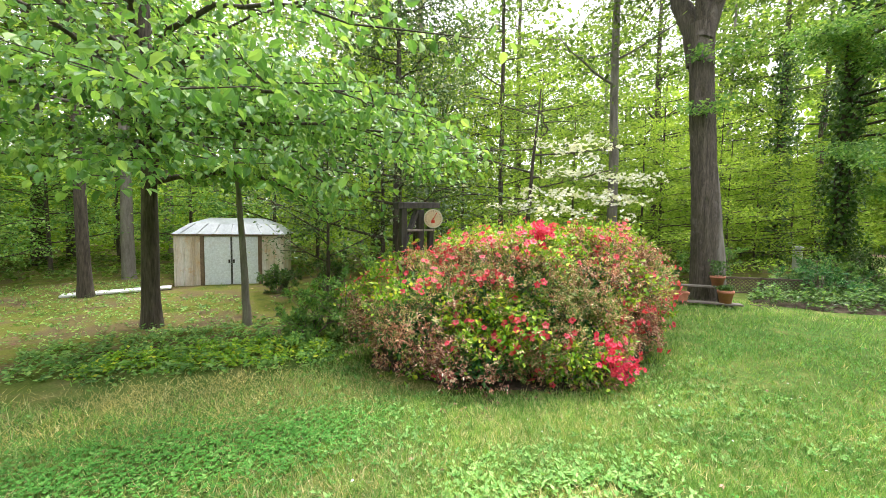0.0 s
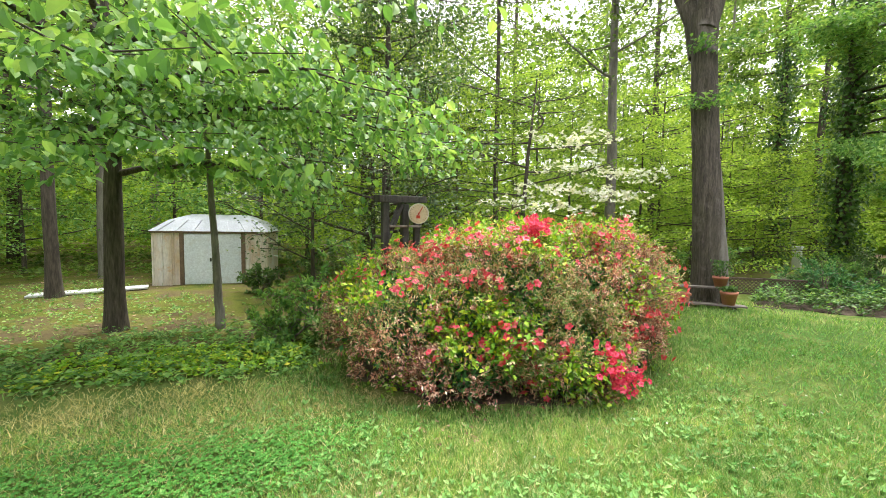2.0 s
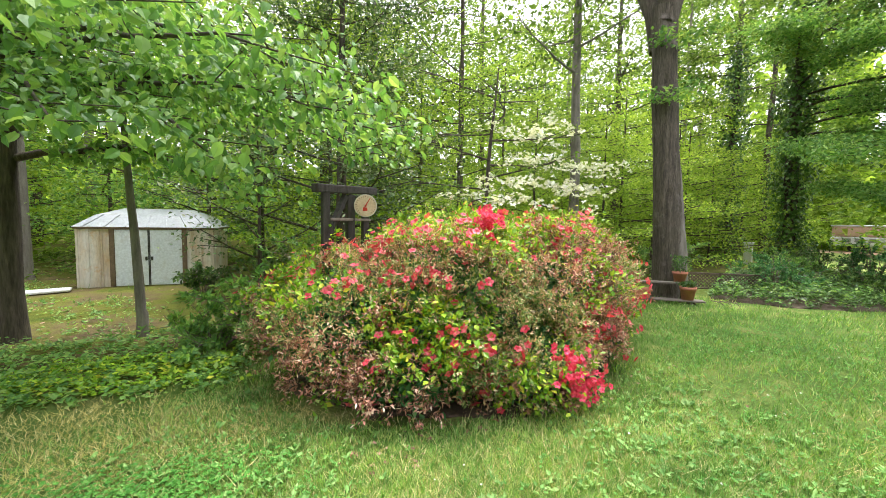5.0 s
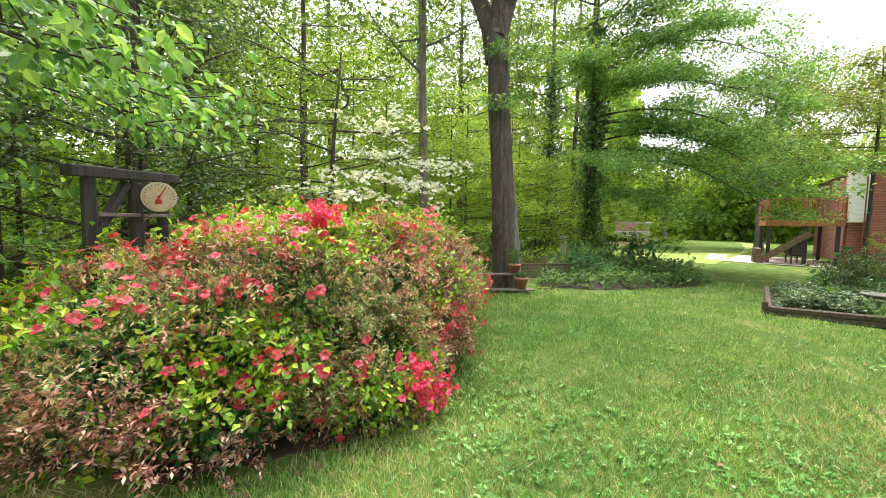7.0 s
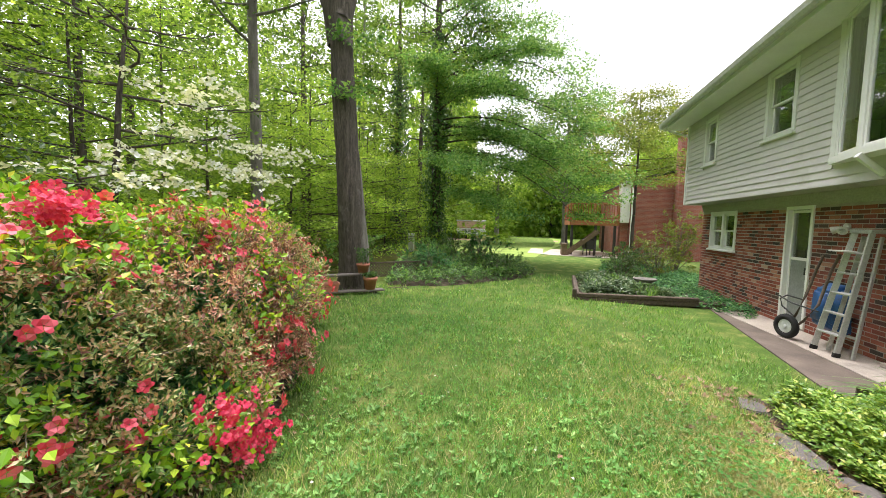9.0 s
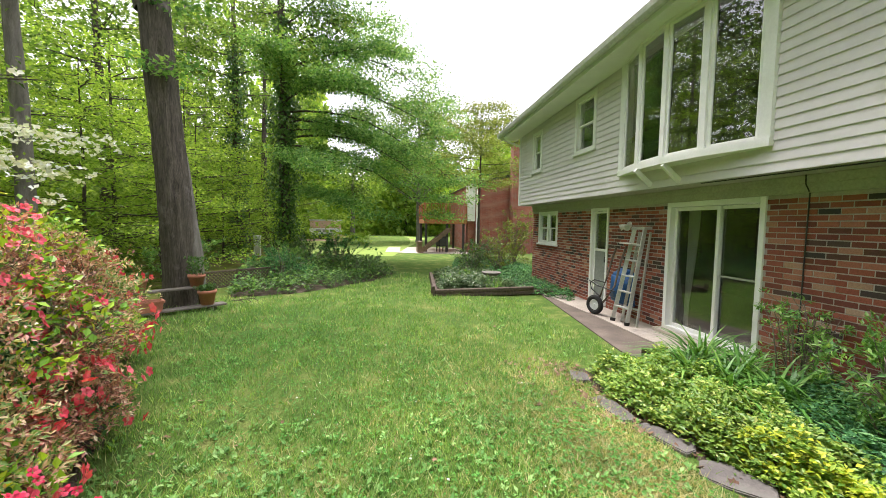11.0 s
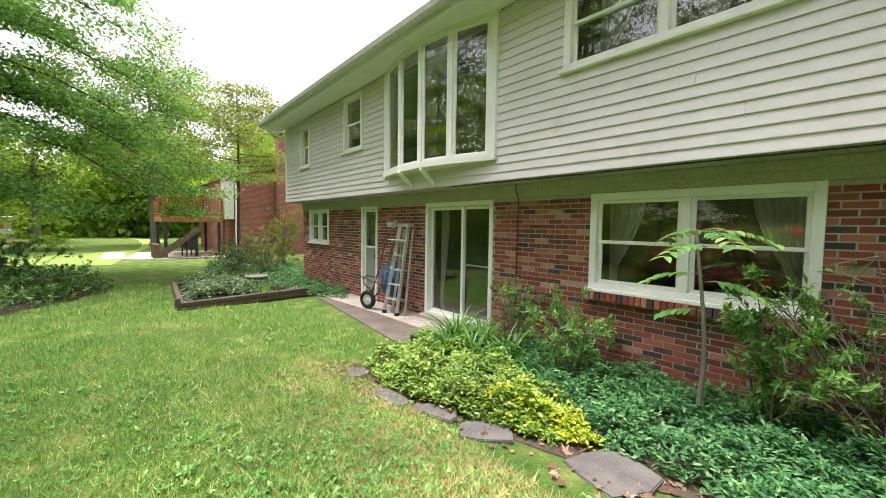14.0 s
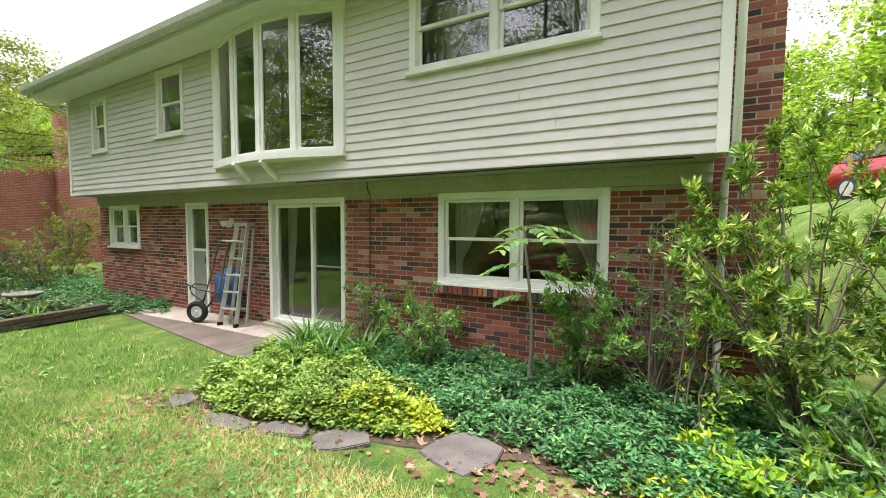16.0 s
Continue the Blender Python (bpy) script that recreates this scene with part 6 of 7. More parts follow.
    part("timber", beam((1.22, -1.22, 0.14), (1.95, -0.70, 0.14), 0.12, 0.12, bevel=0.015), M["timber"], ob2)


timber_edge()

# island bed at the wood edge
ISL = [(-3.2, -8.2), (-3.6, -6.8), (-4.3, -6.0), (-5.8, -5.0), (-7.4, -4.35), (-9.0, -5.2), (-11, -7), (-12, -9.5), (-8, -9.6)]
soil_patch("island_bed", ISL, "shaded soil under the wood-edge planting")
cover("dark_ground_cover", ISL, 4600, 0.38, 0.078, 0.5, M["leaf_ivy"], "dark green ivy and low shrubs at the wood edge")
cover("pale_ground_cover", ISL, 800, 0.5, 0.10, 0.5, M["leaf_bright"], "lighter green plants among the ivy")
for x, y, h, s, k, lf in ((-8.4, -6.4, 1.15, 1.0, 91, "leaf_vinca"), (-6.6, -5.6, 0.7, 0.8, 92, "leaf_ivy"), (-5.4, -7.6, 0.9, 0.9, 93, "leaf_vinca"), (-9.6, -7.6, 1.2, 1.0, 94, "leaf_ivy"), (-7.4, -7.8, 1.0, 0.9, 95, "leaf_bright"), (-4.6, -9.6, 1.2, 1.0, 96, "leaf_bright")):
    shrub(x, y, 1.1 * h, s, 20, 3600, 0.072, lf, "leafy shrub in the wood-edge planting", k, group="wood-edge shrubs", aspect=0.5)
for x, y, h, s, k, lf in ((6.5, -9.4, 0.6, 0.6, 101, "leaf_bright"), (5.0, -10.2, 1.7, 0.9, 102, "leaf_bright"), (5.9, -9.2, 1.2, 0.6, 103, "leaf_bright"), (6.6, -13.6, 0.6, 0.5, 104, "leaf_ivy"), (5.4, -13.6, 1.0, 0.7, 105, "leaf_ivy"), (3.4, -10.0, 1.9, 1.0, 106, "leaf_lime"), (0.2, -9.8, 1.7, 1.1, 107, "leaf_bright"), (1.1, -7.75, 0.7, 0.32, 109, "leaf_lime")):
    shrub(x, y, h, s, 16, 1900, 0.085, lf, "loose green undergrowth shrub near the azalea", k, group="undergrowth shrubs", aspect=0.5)
cover("woodland_ground_cover", [(9.6, -9.2), (8.6, -8.6), (7.2, -8.3), (6.3, -8.2), (5.9, -9.6), (6.8, -10.6), (8.6, -10.6), (9.8, -10.3)], 800, 0.13, 0.07, 0.55, M["leaf_bright"], "bright low woodland plants")
cover("woodland_ground_cover", [(9.0, -8.9), (7.2, -8.5), (6.4, -8.4), (6.2, -9.2), (7.4, -9.5), (8.8, -9.6)], 560, 0.13, 0.06, 0.6, M["leaf_lime"], "yellow-green low woodland plants")
cover("woodland_ground_cover", [(14, -16.5), (12.5, -11.5), (10.2, -9.6), (7.0, -11.0), (7.5, -13.5), (9.4, -14.4), (9.4, -17)], 1300, 0.10, 0.06, 0.55, M["leaf_bright"], "scattered seedlings on mossy woodland floor", per=4)
cover("woodland_ground_cover", [(20, -26), (4, -26), (4, -17), (20, -17)], 1800, 0.35, 0.16, 0.5, M["leaf_wood"], "light green forest floor seedlings", per=5)
cover("woodland_ground_cover", [(4, -26), (-30, -26), (-24, -13), (-12, -11), (-3, -10), (4, -12)], 4200, 0.55, 0.16, 0.5, M["leaf_wood"], "light green forest floor seedlings", per=5)


# ---- grass, clover, fallen leaves ----
def lawn_points(n, rmax=13.0):
    rad = np.exp(rng.uniform(math.log(0.8), math.log(rmax), n))
    rad[: n // 14] = 1.2 * np.sqrt(rng.random(n // 14))
    a = rng.random(n) * 2 * np.pi
    x, y = 5.8 + rad * np.cos(a), -4.6 + rad * np.sin(a)
    k = (y < -1.45) | (x < -8) | ((x > 7) & (y < 2))
    k &= ~((y > -2.42 - 0.1 * np.sin(3 * x) + 0.16 * np.clip(x - 3.6, 0, 2.5)) & (x > 1.4)) & ~((y > -1.9) & (x > -3.2) & (y > -0.75 - 0.145 * (x + 3.6)))
    k &= ~((x < -3.0) & (x > -7.6) & (y > -3.5)) & ~((x < -3.2) & (y < -4.3 - 0.5 * np.abs(x + 7.4)))
    k &= ~((((x - 3.5) / 2.65) ** 2 + ((y + 7.8) / 1.5) ** 2 < 1) & (y < -6.4 - 0.48 * np.clip(3.5 - x, 0, 3)))
    k &= (y > -8.6 + 0.8 * np.sin(x)) | (rng.random(n) < 0.02)
    return x[k], y[k]


def grass():
    x, y = lawn_points(400000)
    tone = np.sin(x * 1.7 + np.cos(y * 1.3) * 2) + np.sin(y * 2.3 - x * 0.6) + rng.normal(0, 0.7, len(x))
    keep = (tone > -1.35) & ((y < -3.3 + 0.25 * np.sin(x * 3)) | (x < 2.4) | (rng.random(len(x)) < 0.5))
    x, y = x[keep], y[keep]
    k = np.arange(len(x)) // 6 * 6
    far = 0.012 + 0.006 * np.hypot(x[k] - 5.8, y[k] + 4.6)
    near = np.hypot(x[k] - 5.8, y[k] + 4.6) > 1.0
    tuft = near & (rng.random(len(x)) < 0.65)
    x = np.where(tuft, x[k] + rng.normal(0, 1, len(x)) * far, x)
    y = np.where(tuft, y[k] + rng.normal(0, 1, len(x)) * far, y)
    n = len(x)
    dist = np.hypot(x - 5.8, y + 4.6)
    h = rng.uniform(0.03, 0.075, n) * np.clip(0.9 + dist / 12, 1, 1.8)
    w = 0.0035 + 0.0012 * dist
    a = rng.random(n) * 2 * np.pi
    b = np.column_stack([x, y, gz(x, y) - 0.003])
    s = np.column_stack([np.cos(a), np.sin(a), np.zeros(n)]) * (w / 2)[:, None]
    tip = b + np.column_stack([rng.normal(0, 0.45, (n, 2)) * h[:, None], h])
    v = np.stack([b - s, b + s, tip], 1).reshape(-1, 3)
    tagged(new("grass", np_mesh("grass", v, np.arange(3 * n).reshape(-1, 3), M["blade"])), "short spring lawn grass", "grass", kind="stuff")


def clover():
    P = []
    for cx, cy, sx, sy, n in ((8.2, -6.9, 0.7, 0.35, 2600), (7.0, -6.7, 0.4, 0.25, 1300), (9.3, -6.6, 0.6, 0.5, 1300), (0.3, -6.4, 1.3, 0.6, 2300), (1.2, -5.2, 1.5, 0.8, 1500), (4.2, -4.0, 1.6, 0.9, 1500), (3.0, -3.1, 0.7, 0.3, 700), (-1.5, -5.0, 1.5, 1.0, 900)):
        P.append(np.array([cx, cy]) + rng.normal(0, 1, (int(n * 1.4), 2)) * np.array([sx, sy]))
    p = np.concatenate(P)
    p = p[(p[:, 1] < -2.5) & (((p[:, 0] - 3.3) / 2.7) ** 2 + ((p[:, 1] + 7.8) / 1.35) ** 2 > 1)]
    n = len(p)
    c = np.column_stack([p, gz(p[:, 0], p[:, 1]) + rng.uniform(0.02, 0.06, n)])
    q = np.repeat(c, 3, 0)
    a = np.repeat(rng.random(n) * 6.28, 3) + np.tile([0, 2.09, 4.19], n)
    d = np.column_stack([np.cos(a), np.sin(a), np.full(3 * n, 0.1)])
    tagged(new("clover", leaf_mesh("clover", q, d, np.array([0, 0, 1.0]) + rng.normal(0, 0.25, (3 * n, 3)), rng.uniform(0.011, 0.02, 3 * n), 0.015, M["clover"], 0.05, True)), "patches of dark green clover in the lawn", "clover", kind="stuff")


def weeds():
    x, y = lawn_points(15000, 9.0)
    k = np.sin(x * 2.1 + 1) + np.cos(y * 2.6 - x) + rng.normal(0, 0.6, len(x)) > 0.2
    x, y = x[k], y[k]
    c = np.repeat(np.column_stack([x, y, gz(x, y) + 0.02]), 5, 0) + rng.normal(0, 0.008, (5 * len(x), 3))
    n = len(c)
    a = rng.random(n) * 6.28
    d = np.column_stack([np.cos(a), np.sin(a), rng.uniform(0.1, 0.8, n)])
    L = rng.uniform(0.02, 0.055, n)
    tagged(new("lawn_weeds", leaf_mesh("lawn_weeds", c, d, np.array([0, 0, 1.0]) + rng.normal(0, 0.3, (n, 3)), L, L * 0.55, M["weed"], 0.15, True)), "pale broad-leaved weeds through the lawn", "weeds", kind="stuff")


weeds()


def fallen(name, n, box_, material, size, label, lift=0.012, lobed=True):
    """Leaves lying on the ground: curled five-lobed outlines, or plain ovals for petals."""
    x, y = rng.uniform(box_[0], box_[1], n), rng.uniform(box_[2], box_[3], n)
    p = np.column_stack([x, y, gz(x, y) + lift + 0.014 * rng.random(n)])
    L = size * rng.uniform(0.5, 1.2, n)
    if not lobed:
        me = leaf_mesh(name, p, rand_dirs(n, 0.2), np.array([0, 0, 1.0]) + rng.normal(0, 0.2, (n, 3)), L, L * 0.75, material, 0.2, False)
    else:
        k = 12
        a = np.linspace(0, 2 * np.pi, k, endpoint=False)[None] + rng.random(n)[:, None] * 6.28
        rad = np.array([1.0, 0.45, 0.85, 0.4, 0.6, 0.35, 0.3, 0.35, 0.6, 0.4, 0.85, 0.45])[None] * rng.uniform(0.8, 1.15, (n, k)) * 0.6 * L[:, None]
        lean = rng.normal(0, 0.22, (n, 2))
        dx, dy = rad * np.cos(a), rad * np.sin(a)
        dz = dx * lean[:, :1] + dy * lean[:, 1:] + rad * rng.uniform(-0.1, 0.45, (n, 1)) * np.abs(np.cos(a - a[:, :1]))
        rim = p[:, None] + np.stack([dx, dy, dz], -1)
        v = np.concatenate([p[:, None], rim], 1).reshape(-1, 3)
        q = np.arange(k)
        f = (np.arange(n)[:, None, None] * (k + 1) + np.stack([np.zeros(k, int), 1 + q, 1 + (q + 1) % k], -1)[None]).reshape(-1, 3)
        me = np_mesh(name, v, f, material)
    tagged(new(name, me), label, "leaves", kind="stuff")


def dry_grass():
    g = np.random.default_rng(8)
    P = [np.array([cx, cy]) + g.normal(0, 1, (n, 2)) * np.array([sx, sy]) for cx, cy, sx, sy, n in ((9.6, -6.3, 0.9, 0.5, 9000), (8.6, -5.6, 1.4, 0.6, 9000), (6.2, -5.6, 1.2, 0.5, 5000), (8.3, -7.9, 1.2, 0.35, 7000), (6.8, -7.3, 0.8, 0.3, 5000), (5.5, -5.9, 1.2, 0.35, 5000), (4.0, -4.8, 1.6, 0.6, 2500), (2.2, -3.6, 1.2, 0.5, 2500), (7.6, -5.4, 0.8, 0.4, 4500), (0.5, -4.2, 2.0, 0.8, 1200), (4.7, -2.9, 1.3, 0.45, 19000), (3.2, -3.0, 0.9, 0.3, 7000), (6.6, -3.2, 1.0, 0.7, 12000))]
    p = np.concatenate(P)
    p = p[(p[:, 1] < -2.5) & (((p[:, 0] - 3.3) / 2.7) ** 2 + ((p[:, 1] + 7.8) / 1.35) ** 2 > 1)]
    n = len(p)
    b = np.column_stack([p, gz(p[:, 0], p[:, 1])])
    a = g.random(n) * 2 * np.pi
    s = np.column_stack([np.cos(a), np.sin(a), np.zeros(n)]) * 0.003
    h = g.uniform(0.025, 0.065, n)
    tip = b + np.column_stack([g.normal(0, 0.8, (n, 2)) * h[:, None], h])
    tagged(new("dry_grass", np_mesh("dry_grass", np.stack([b - s, b + s, tip], 1).reshape(-1, 3), np.arange(3 * n).reshape(-1, 3), M["straw"])), "straw-coloured dry grass patches in the lawn", "grass", kind="stuff")


grass()
dry_grass()
clover()
fallen("fallen_leaves", 150, (1.4, 3.1, -2.75, -2.3), M["dead_leaf"], 0.085, "dry brown leaves gathered at the end of the bed")
fallen("fallen_leaves", 110, (3.0, 4.9, -2.45, -1.7), M["dead_leaf"], 0.085, "dry brown leaves caught along the flagstones")
fallen("fallen_leaves", 102, (1.4, 3.0, -3.3, -2.3), M["dead_leaf"], 0.085, "dry brown leaves on the lawn edge")
fallen("fallen_leaves", 420, (4.7, 7.6, -2.2, -1.55), M["dead_leaf"], 0.085, "dry brown leaves on the bed edge")
fallen("fallen_leaves", 90, (2.0, 6.0, -6.75, -6.2), M["dead_leaf"], 0.06, "dry leaves under the azalea skirt")
fallen("fallen_leaves", 70, (-2, 10, -6.3, -2.6), M["dead_leaf"], 0.05, "scattered dry leaves on the lawn", 0.03)
fallen("fallen_petals", 160, (-3, 9, -6.2, -2.7), M["petal_white"], 0.022, "scattered pale petals on the lawn", 0.035, False)
fallen("fallen_leaves", 1500, (6, 18, -24, -9.5), M["dead_leaf"], 0.075, "leaf litter on the woodland floor")
soil_patch("azalea_soil", [(6.1, -8.0), (5.5, -6.98), (4.4, -6.30), (3.5, -6.35), (2.6, -6.8), (1.7, -7.4), (1.2, -7.8), (1.3, -8.6), (5.6, -8.8)], "bare soil and litter beneath the azalea")


# ---- shed ----
def shed():
    ob = empty("garden_shed")
    tagged(ob, "small old metal garden shed with rusty panels and pale doors", "shed")
    W, D, H, RZ = 2.86, 2.3, 1.5, 2.04
    dl, dr = 2.12, 0.70
    part("body", box(0.02, W - 0.02, -D, -0.03, -0.05, H - 0.01), M["shed_wall"], ob)
    x = 0.0
    while x < W - 0.01:                     # ribbed front panels either side of the doors
        e = min(x + 0.215, W)
        if e <= dr - 0.03 or x >= dl + 0.06:
            bm = bmesh.new()
            prof = [(x, 0.0), (x + 0.03, 0.0), (x + 0.045, 0.02), (x + 0.075, 0.02), (x + 0.09, 0.0), (e - 0.003, 0.0), (e - 0.003, -0.03), (x, -0.03)]
            lo, hi = [[bm.verts.new((a, b, z)) for a, b in prof] for z in (0.0, H - 0.05)]
            for i in range(len(prof)):
                bm.faces.new((lo[i], lo[(i + 1) % len(prof)], hi[(i + 1) % len(prof)], hi[i]))
            bmesh.ops.recalc_face_normals(bm, faces=bm.faces)
            part("panel", bm, M["shed_wall"], ob)
        x = e if e <= dr - 0.03 or x >= dl + 0.06 else e
    for a in (dr - 0.10, dl + 0.0):
        part("jamb", box(a, a + 0.10, -0.02, 0.035, 0.0, H - 0.05, 0.005), M["shed_trim"], ob, "rusty brown steel trim")
    m = (dl + dr) / 2
    for a, b, h in ((dr, m, m - 0.06), (m, dl, m + 0.06)):
        d = part("door", box(a + 0.004, b - 0.004, -0.02, 0.02, 0.03, H - 0.07, 0.006), M["shed_door"], ob, "pale blue-grey steel sliding door")
        part("handle", box(h - 0.022, h + 0.022, 0.02, 0.05, 0.66, 0.76, 0.006), M["black_steel"], d, "black handle")
        part("stile", box(b - 0.022 if a == dr else a + 0.004, b - 0.004 if a == dr else a + 0.022, 0.02, 0.03, 0.04, H - 0.08), M["black_steel"], d, "black edge strip")
    part("eave_trim", box(-0.04, W + 0.04, -D - 0.03, 0.06, H - 0.05, H + 0.0, 0.006), M["shed_trim"], ob)
    part("base_rail", box(-0.01, W + 0.01, -D, 0.025, -0.06, 0.0), M["shed_trim"], ob)
    bm = bmesh.new()
    inx, iny = 0.72, 0.75
    lo = [bm.verts.new(c) for c in ((-0.06, 0.08, H), (W + 0.06, 0.08, H), (W + 0.06, -D - 0.06, H), (-0.06, -D - 0.06, H))]
    mi = [bm.verts.new(c) for c in ((0.30, -0.25, H + 0.30), (W - 0.30, -0.25, H + 0.30), (W - 0.30, -D + 0.25, H + 0.30), (0.30, -D + 0.25, H + 0.30))]
    hi = [bm.verts.new(c) for c in ((inx, -iny, RZ - 0.06), (W - inx, -iny, RZ - 0.06), (W - inx, -D + iny, RZ - 0.06), (inx, -D + iny, RZ - 0.06))]
    for a, b in ((lo, mi), (mi, hi)):
        for i in range(4):
            bm.faces.new((a[i], a[(i + 1) % 4], b[(i + 1) % 4], b[i]))
    bm.faces.new(hi)
    bm.faces.new(lo[::-1])
    bmesh.ops.recalc_face_normals(bm, faces=bm.faces)
    rf = part("roof", bm, M["shed_roof"], ob, "pale weathered steel roof")
    for k in range(7):
        t = (k + 0.5) / 7
        part("seam", beam((-0.06 + (W + 0.12) * t, 0.075, H + 0.012), (0.30 + (W - 0.6) * t, -0.25, H + 0.312), 0.025, 0.02, bevel=0), M["shed_roof"], rf)
    ob.matrix_world = pose(6.31, -15.12, 0.14, 0, 0, -12.1) @ Matrix.Scale(0.92, 4)


shed()
bm = box(-1.0, 1.0, -0.2, 0.2, 0, 0.05, 0.01)
me = bpy.data.meshes.new("white_board")
bm.to_mesh(me)
bm.free()
me.materials.append(M["white_metal"])
ob = new("white_board", me)
ob.matrix_world = pose(9.9, -15.1, 0.16, 0, 1.0, 6)
tagged(ob, "flat white board lying on the mossy ground", "board")


# ---- arbor with the round thermometer ----
def arbor():
    ob = empty("arbor", 5.2, -8.25, 0.1)
    tagged(ob, "dark weathered timber arbor behind the azalea", "arbor")
    off = Matrix.Translation((-5.42, 7.98, -0.1))
    made = [part("beam", beam((5.88, -7.86, 2.06), (4.95, -8.56, 2.12), 0.085, 0.085, bevel=0.008), M["arbor_wood"], ob)]
    for x, y, w in ((5.74, -7.97, 0.08), (5.38, -8.24, 0.09), (5.12, -8.44, 0.08)):
        made.append(part("post", beam((x, y, 0.0), (x, y, 2.03), w, w, bevel=0.008), M["arbor_wood"], ob))
    for z in (1.2, 1.75):
        made.append(part("rail", beam((5.70, -7.95, z), (5.05, -8.45, z), 0.03, 0.03), M["grey_wood"], ob, "thin grey rail"))
    made.append(part("brace", beam((5.70, -8.0, 1.6), (5.45, -8.2, 2.02), 0.06, 0.06), M["arbor_wood"], ob))
    for m in made:
        m.matrix_basis = off


def thermometer():
    ob = empty("thermometer")
    tagged(ob, "round cream garden thermometer with a red pointer", "thermometer")
    def disc(rad, z0, z1, bev):
        bm = bmesh.new()
        bmesh.ops.create_cone(bm, cap_ends=True, segments=48, radius1=rad, radius2=rad, depth=z1 - z0, matrix=Matrix.Translation((0, 0, (z0 + z1) / 2)))
        bmesh.ops.bevel(bm, geom=[e for e in bm.edges if len({round(v.co.z, 4) for v in e.verts}) == 1], offset=bev, segments=2, affect="EDGES")
        return bm
    part("case", disc(0.128, -0.02, 0.012, 0.006), M["pale_plastic"], ob)
    part("dial", disc(0.118, 0.012, 0.016, 0.001), M["dial"], ob, "tan dial face")
    for k in range(21):
        a = radians(-140 + k * 14)
        s, c = math.sin(a), math.cos(a)
        part("tick", beam((0.095 * s, 0.095 * c, 0.017), (0.112 * s, 0.112 * c, 0.017), 0.004, 0.002, bevel=0), M["timber"], ob)
    part("pointer", beam((-0.03, -0.05, 0.02), (0.05, 0.085, 0.02), 0.010, 0.003, bevel=0), M["red_plastic"], ob, "red pointer")
    part("emblem", box(-0.03, 0.02, -0.06, -0.02, 0.016, 0.019, 0.002), M["red_plastic"], ob, "red painted emblem")
    part("hub", disc(0.012, 0.016, 0.024, 0.002), M["red_plastic"], ob)
    part("arm", beam((-0.02, 0.0, -0.02), (-0.02, 0.10, -0.09), 0.02, 0.02), M["arbor_wood"], ob)
    d = Vector((0.35, 0.93, -0.03)).to_track_quat("Z", "Y").to_matrix().to_4x4()
    ob.matrix_world = Matrix.Translation((5.04, -8.34, 1.91)) @ d


arbor()
thermometer()


# ---- bench with pots under the old tree ----
def bench():
    ob = empty("plant_bench", -1.75, -8.3, 0.12)
    tagged(ob, "rough two-tier plank bench round the old tree", "bench")
    off = Matrix.Translation((1.75, 8.3, -0.12))
    made = [part("plank", beam((-1.10, -9.0, 0.55), (-2.0, -8.05, 0.55), 0.19, 0.035, bevel=0.006), M["grey_wood"], ob),
            part("plank", beam((-0.90, -9.02, 0.22), (-1.97, -7.73, 0.22), 0.22, 0.035, bevel=0.006), M["grey_wood"], ob)]
    for x, y, z in ((-1.2, -8.9, 0.54), (-1.92, -8.13, 0.54), (-1.0, -8.9, 0.21)):
        made.append(part("leg", beam((x, y, 0.08), (x, y, z), 0.07, 0.07, bevel=0.006), M["timber"], ob))
    for dx, dy in ((0.16, 0.10), (-0.14, 0.08), (0.02, -0.16)):     # forked branch leg
        v, f = ring_tube([(-1.82, -7.9, 0.205), (-1.82 + dx * 0.4, -7.9 + dy * 0.4, 0.17), (-1.82 + dx, -7.9 + dy, 0.08)], [0.022, 0.018, 0.014], 7)
        made.append(part("leg", np_mesh("leg", v, f, M["twig"], True), None, ob, "crooked branch leg"))
    for k in range(3):
        a = np.array([-2.35 - 0.1 * k, -7.75 + 0.1 * k, 0.2])
        v, f = ring_tube([a, a + [-0.12, 0.12, -0.03], a + [-0.22, 0.2, -0.13]], [0.012, 0.01, 0.007], 6)
        made.append(part("root", np_mesh("root", v, f, M["twig"], True), None, ob))
    for m in made:
        m.matrix_basis = off


bench()


def pot(x, y, z, rad, h, plant, seed):
    ob = empty("flower_pot")
    tagged(ob, "terracotta flower pot with green plant" if plant else "terracotta flower pot filled with soil", "flower pot", "pots on the bench")
    prof = [(0.0, 0.0), (rad * 0.68, 0.0), (rad * 0.92, h * 0.78), (rad, h * 0.78), (rad * 1.02, h), (rad * 0.9, h), (rad * 0.86, h * 0.8), (0.0, h * 0.8)]
    n = 28
    v = [(p * math.cos(a), p * math.sin(a), q) for p, q in prof for a in np.linspace(0, 2 * np.pi, n, endpoint=False)]
    f = [(i * n + j, i * n + (j + 1) % n, (i + 1) * n + (j + 1) % n, (i + 1) * n + j) for i in range(len(prof) - 2) for j in range(n)]
    part("body", np_mesh("body", v, f, M["terracotta"], True), None, ob)
    bm = bmesh.new()
    bmesh.ops.create_circle(bm, cap_ends=True, segments=20, radius=rad * 0.87, matrix=Matrix.Translation((0, 0, h * 0.86)))
    part("soil", bm, M["soil"], ob)
    if plant:
        g = np.random.default_rng(seed)
        k = 220
        p = np.column_stack([g.normal(0, rad * 0.5, (k, 2)), h * 0.9 + g.random(k) * plant])
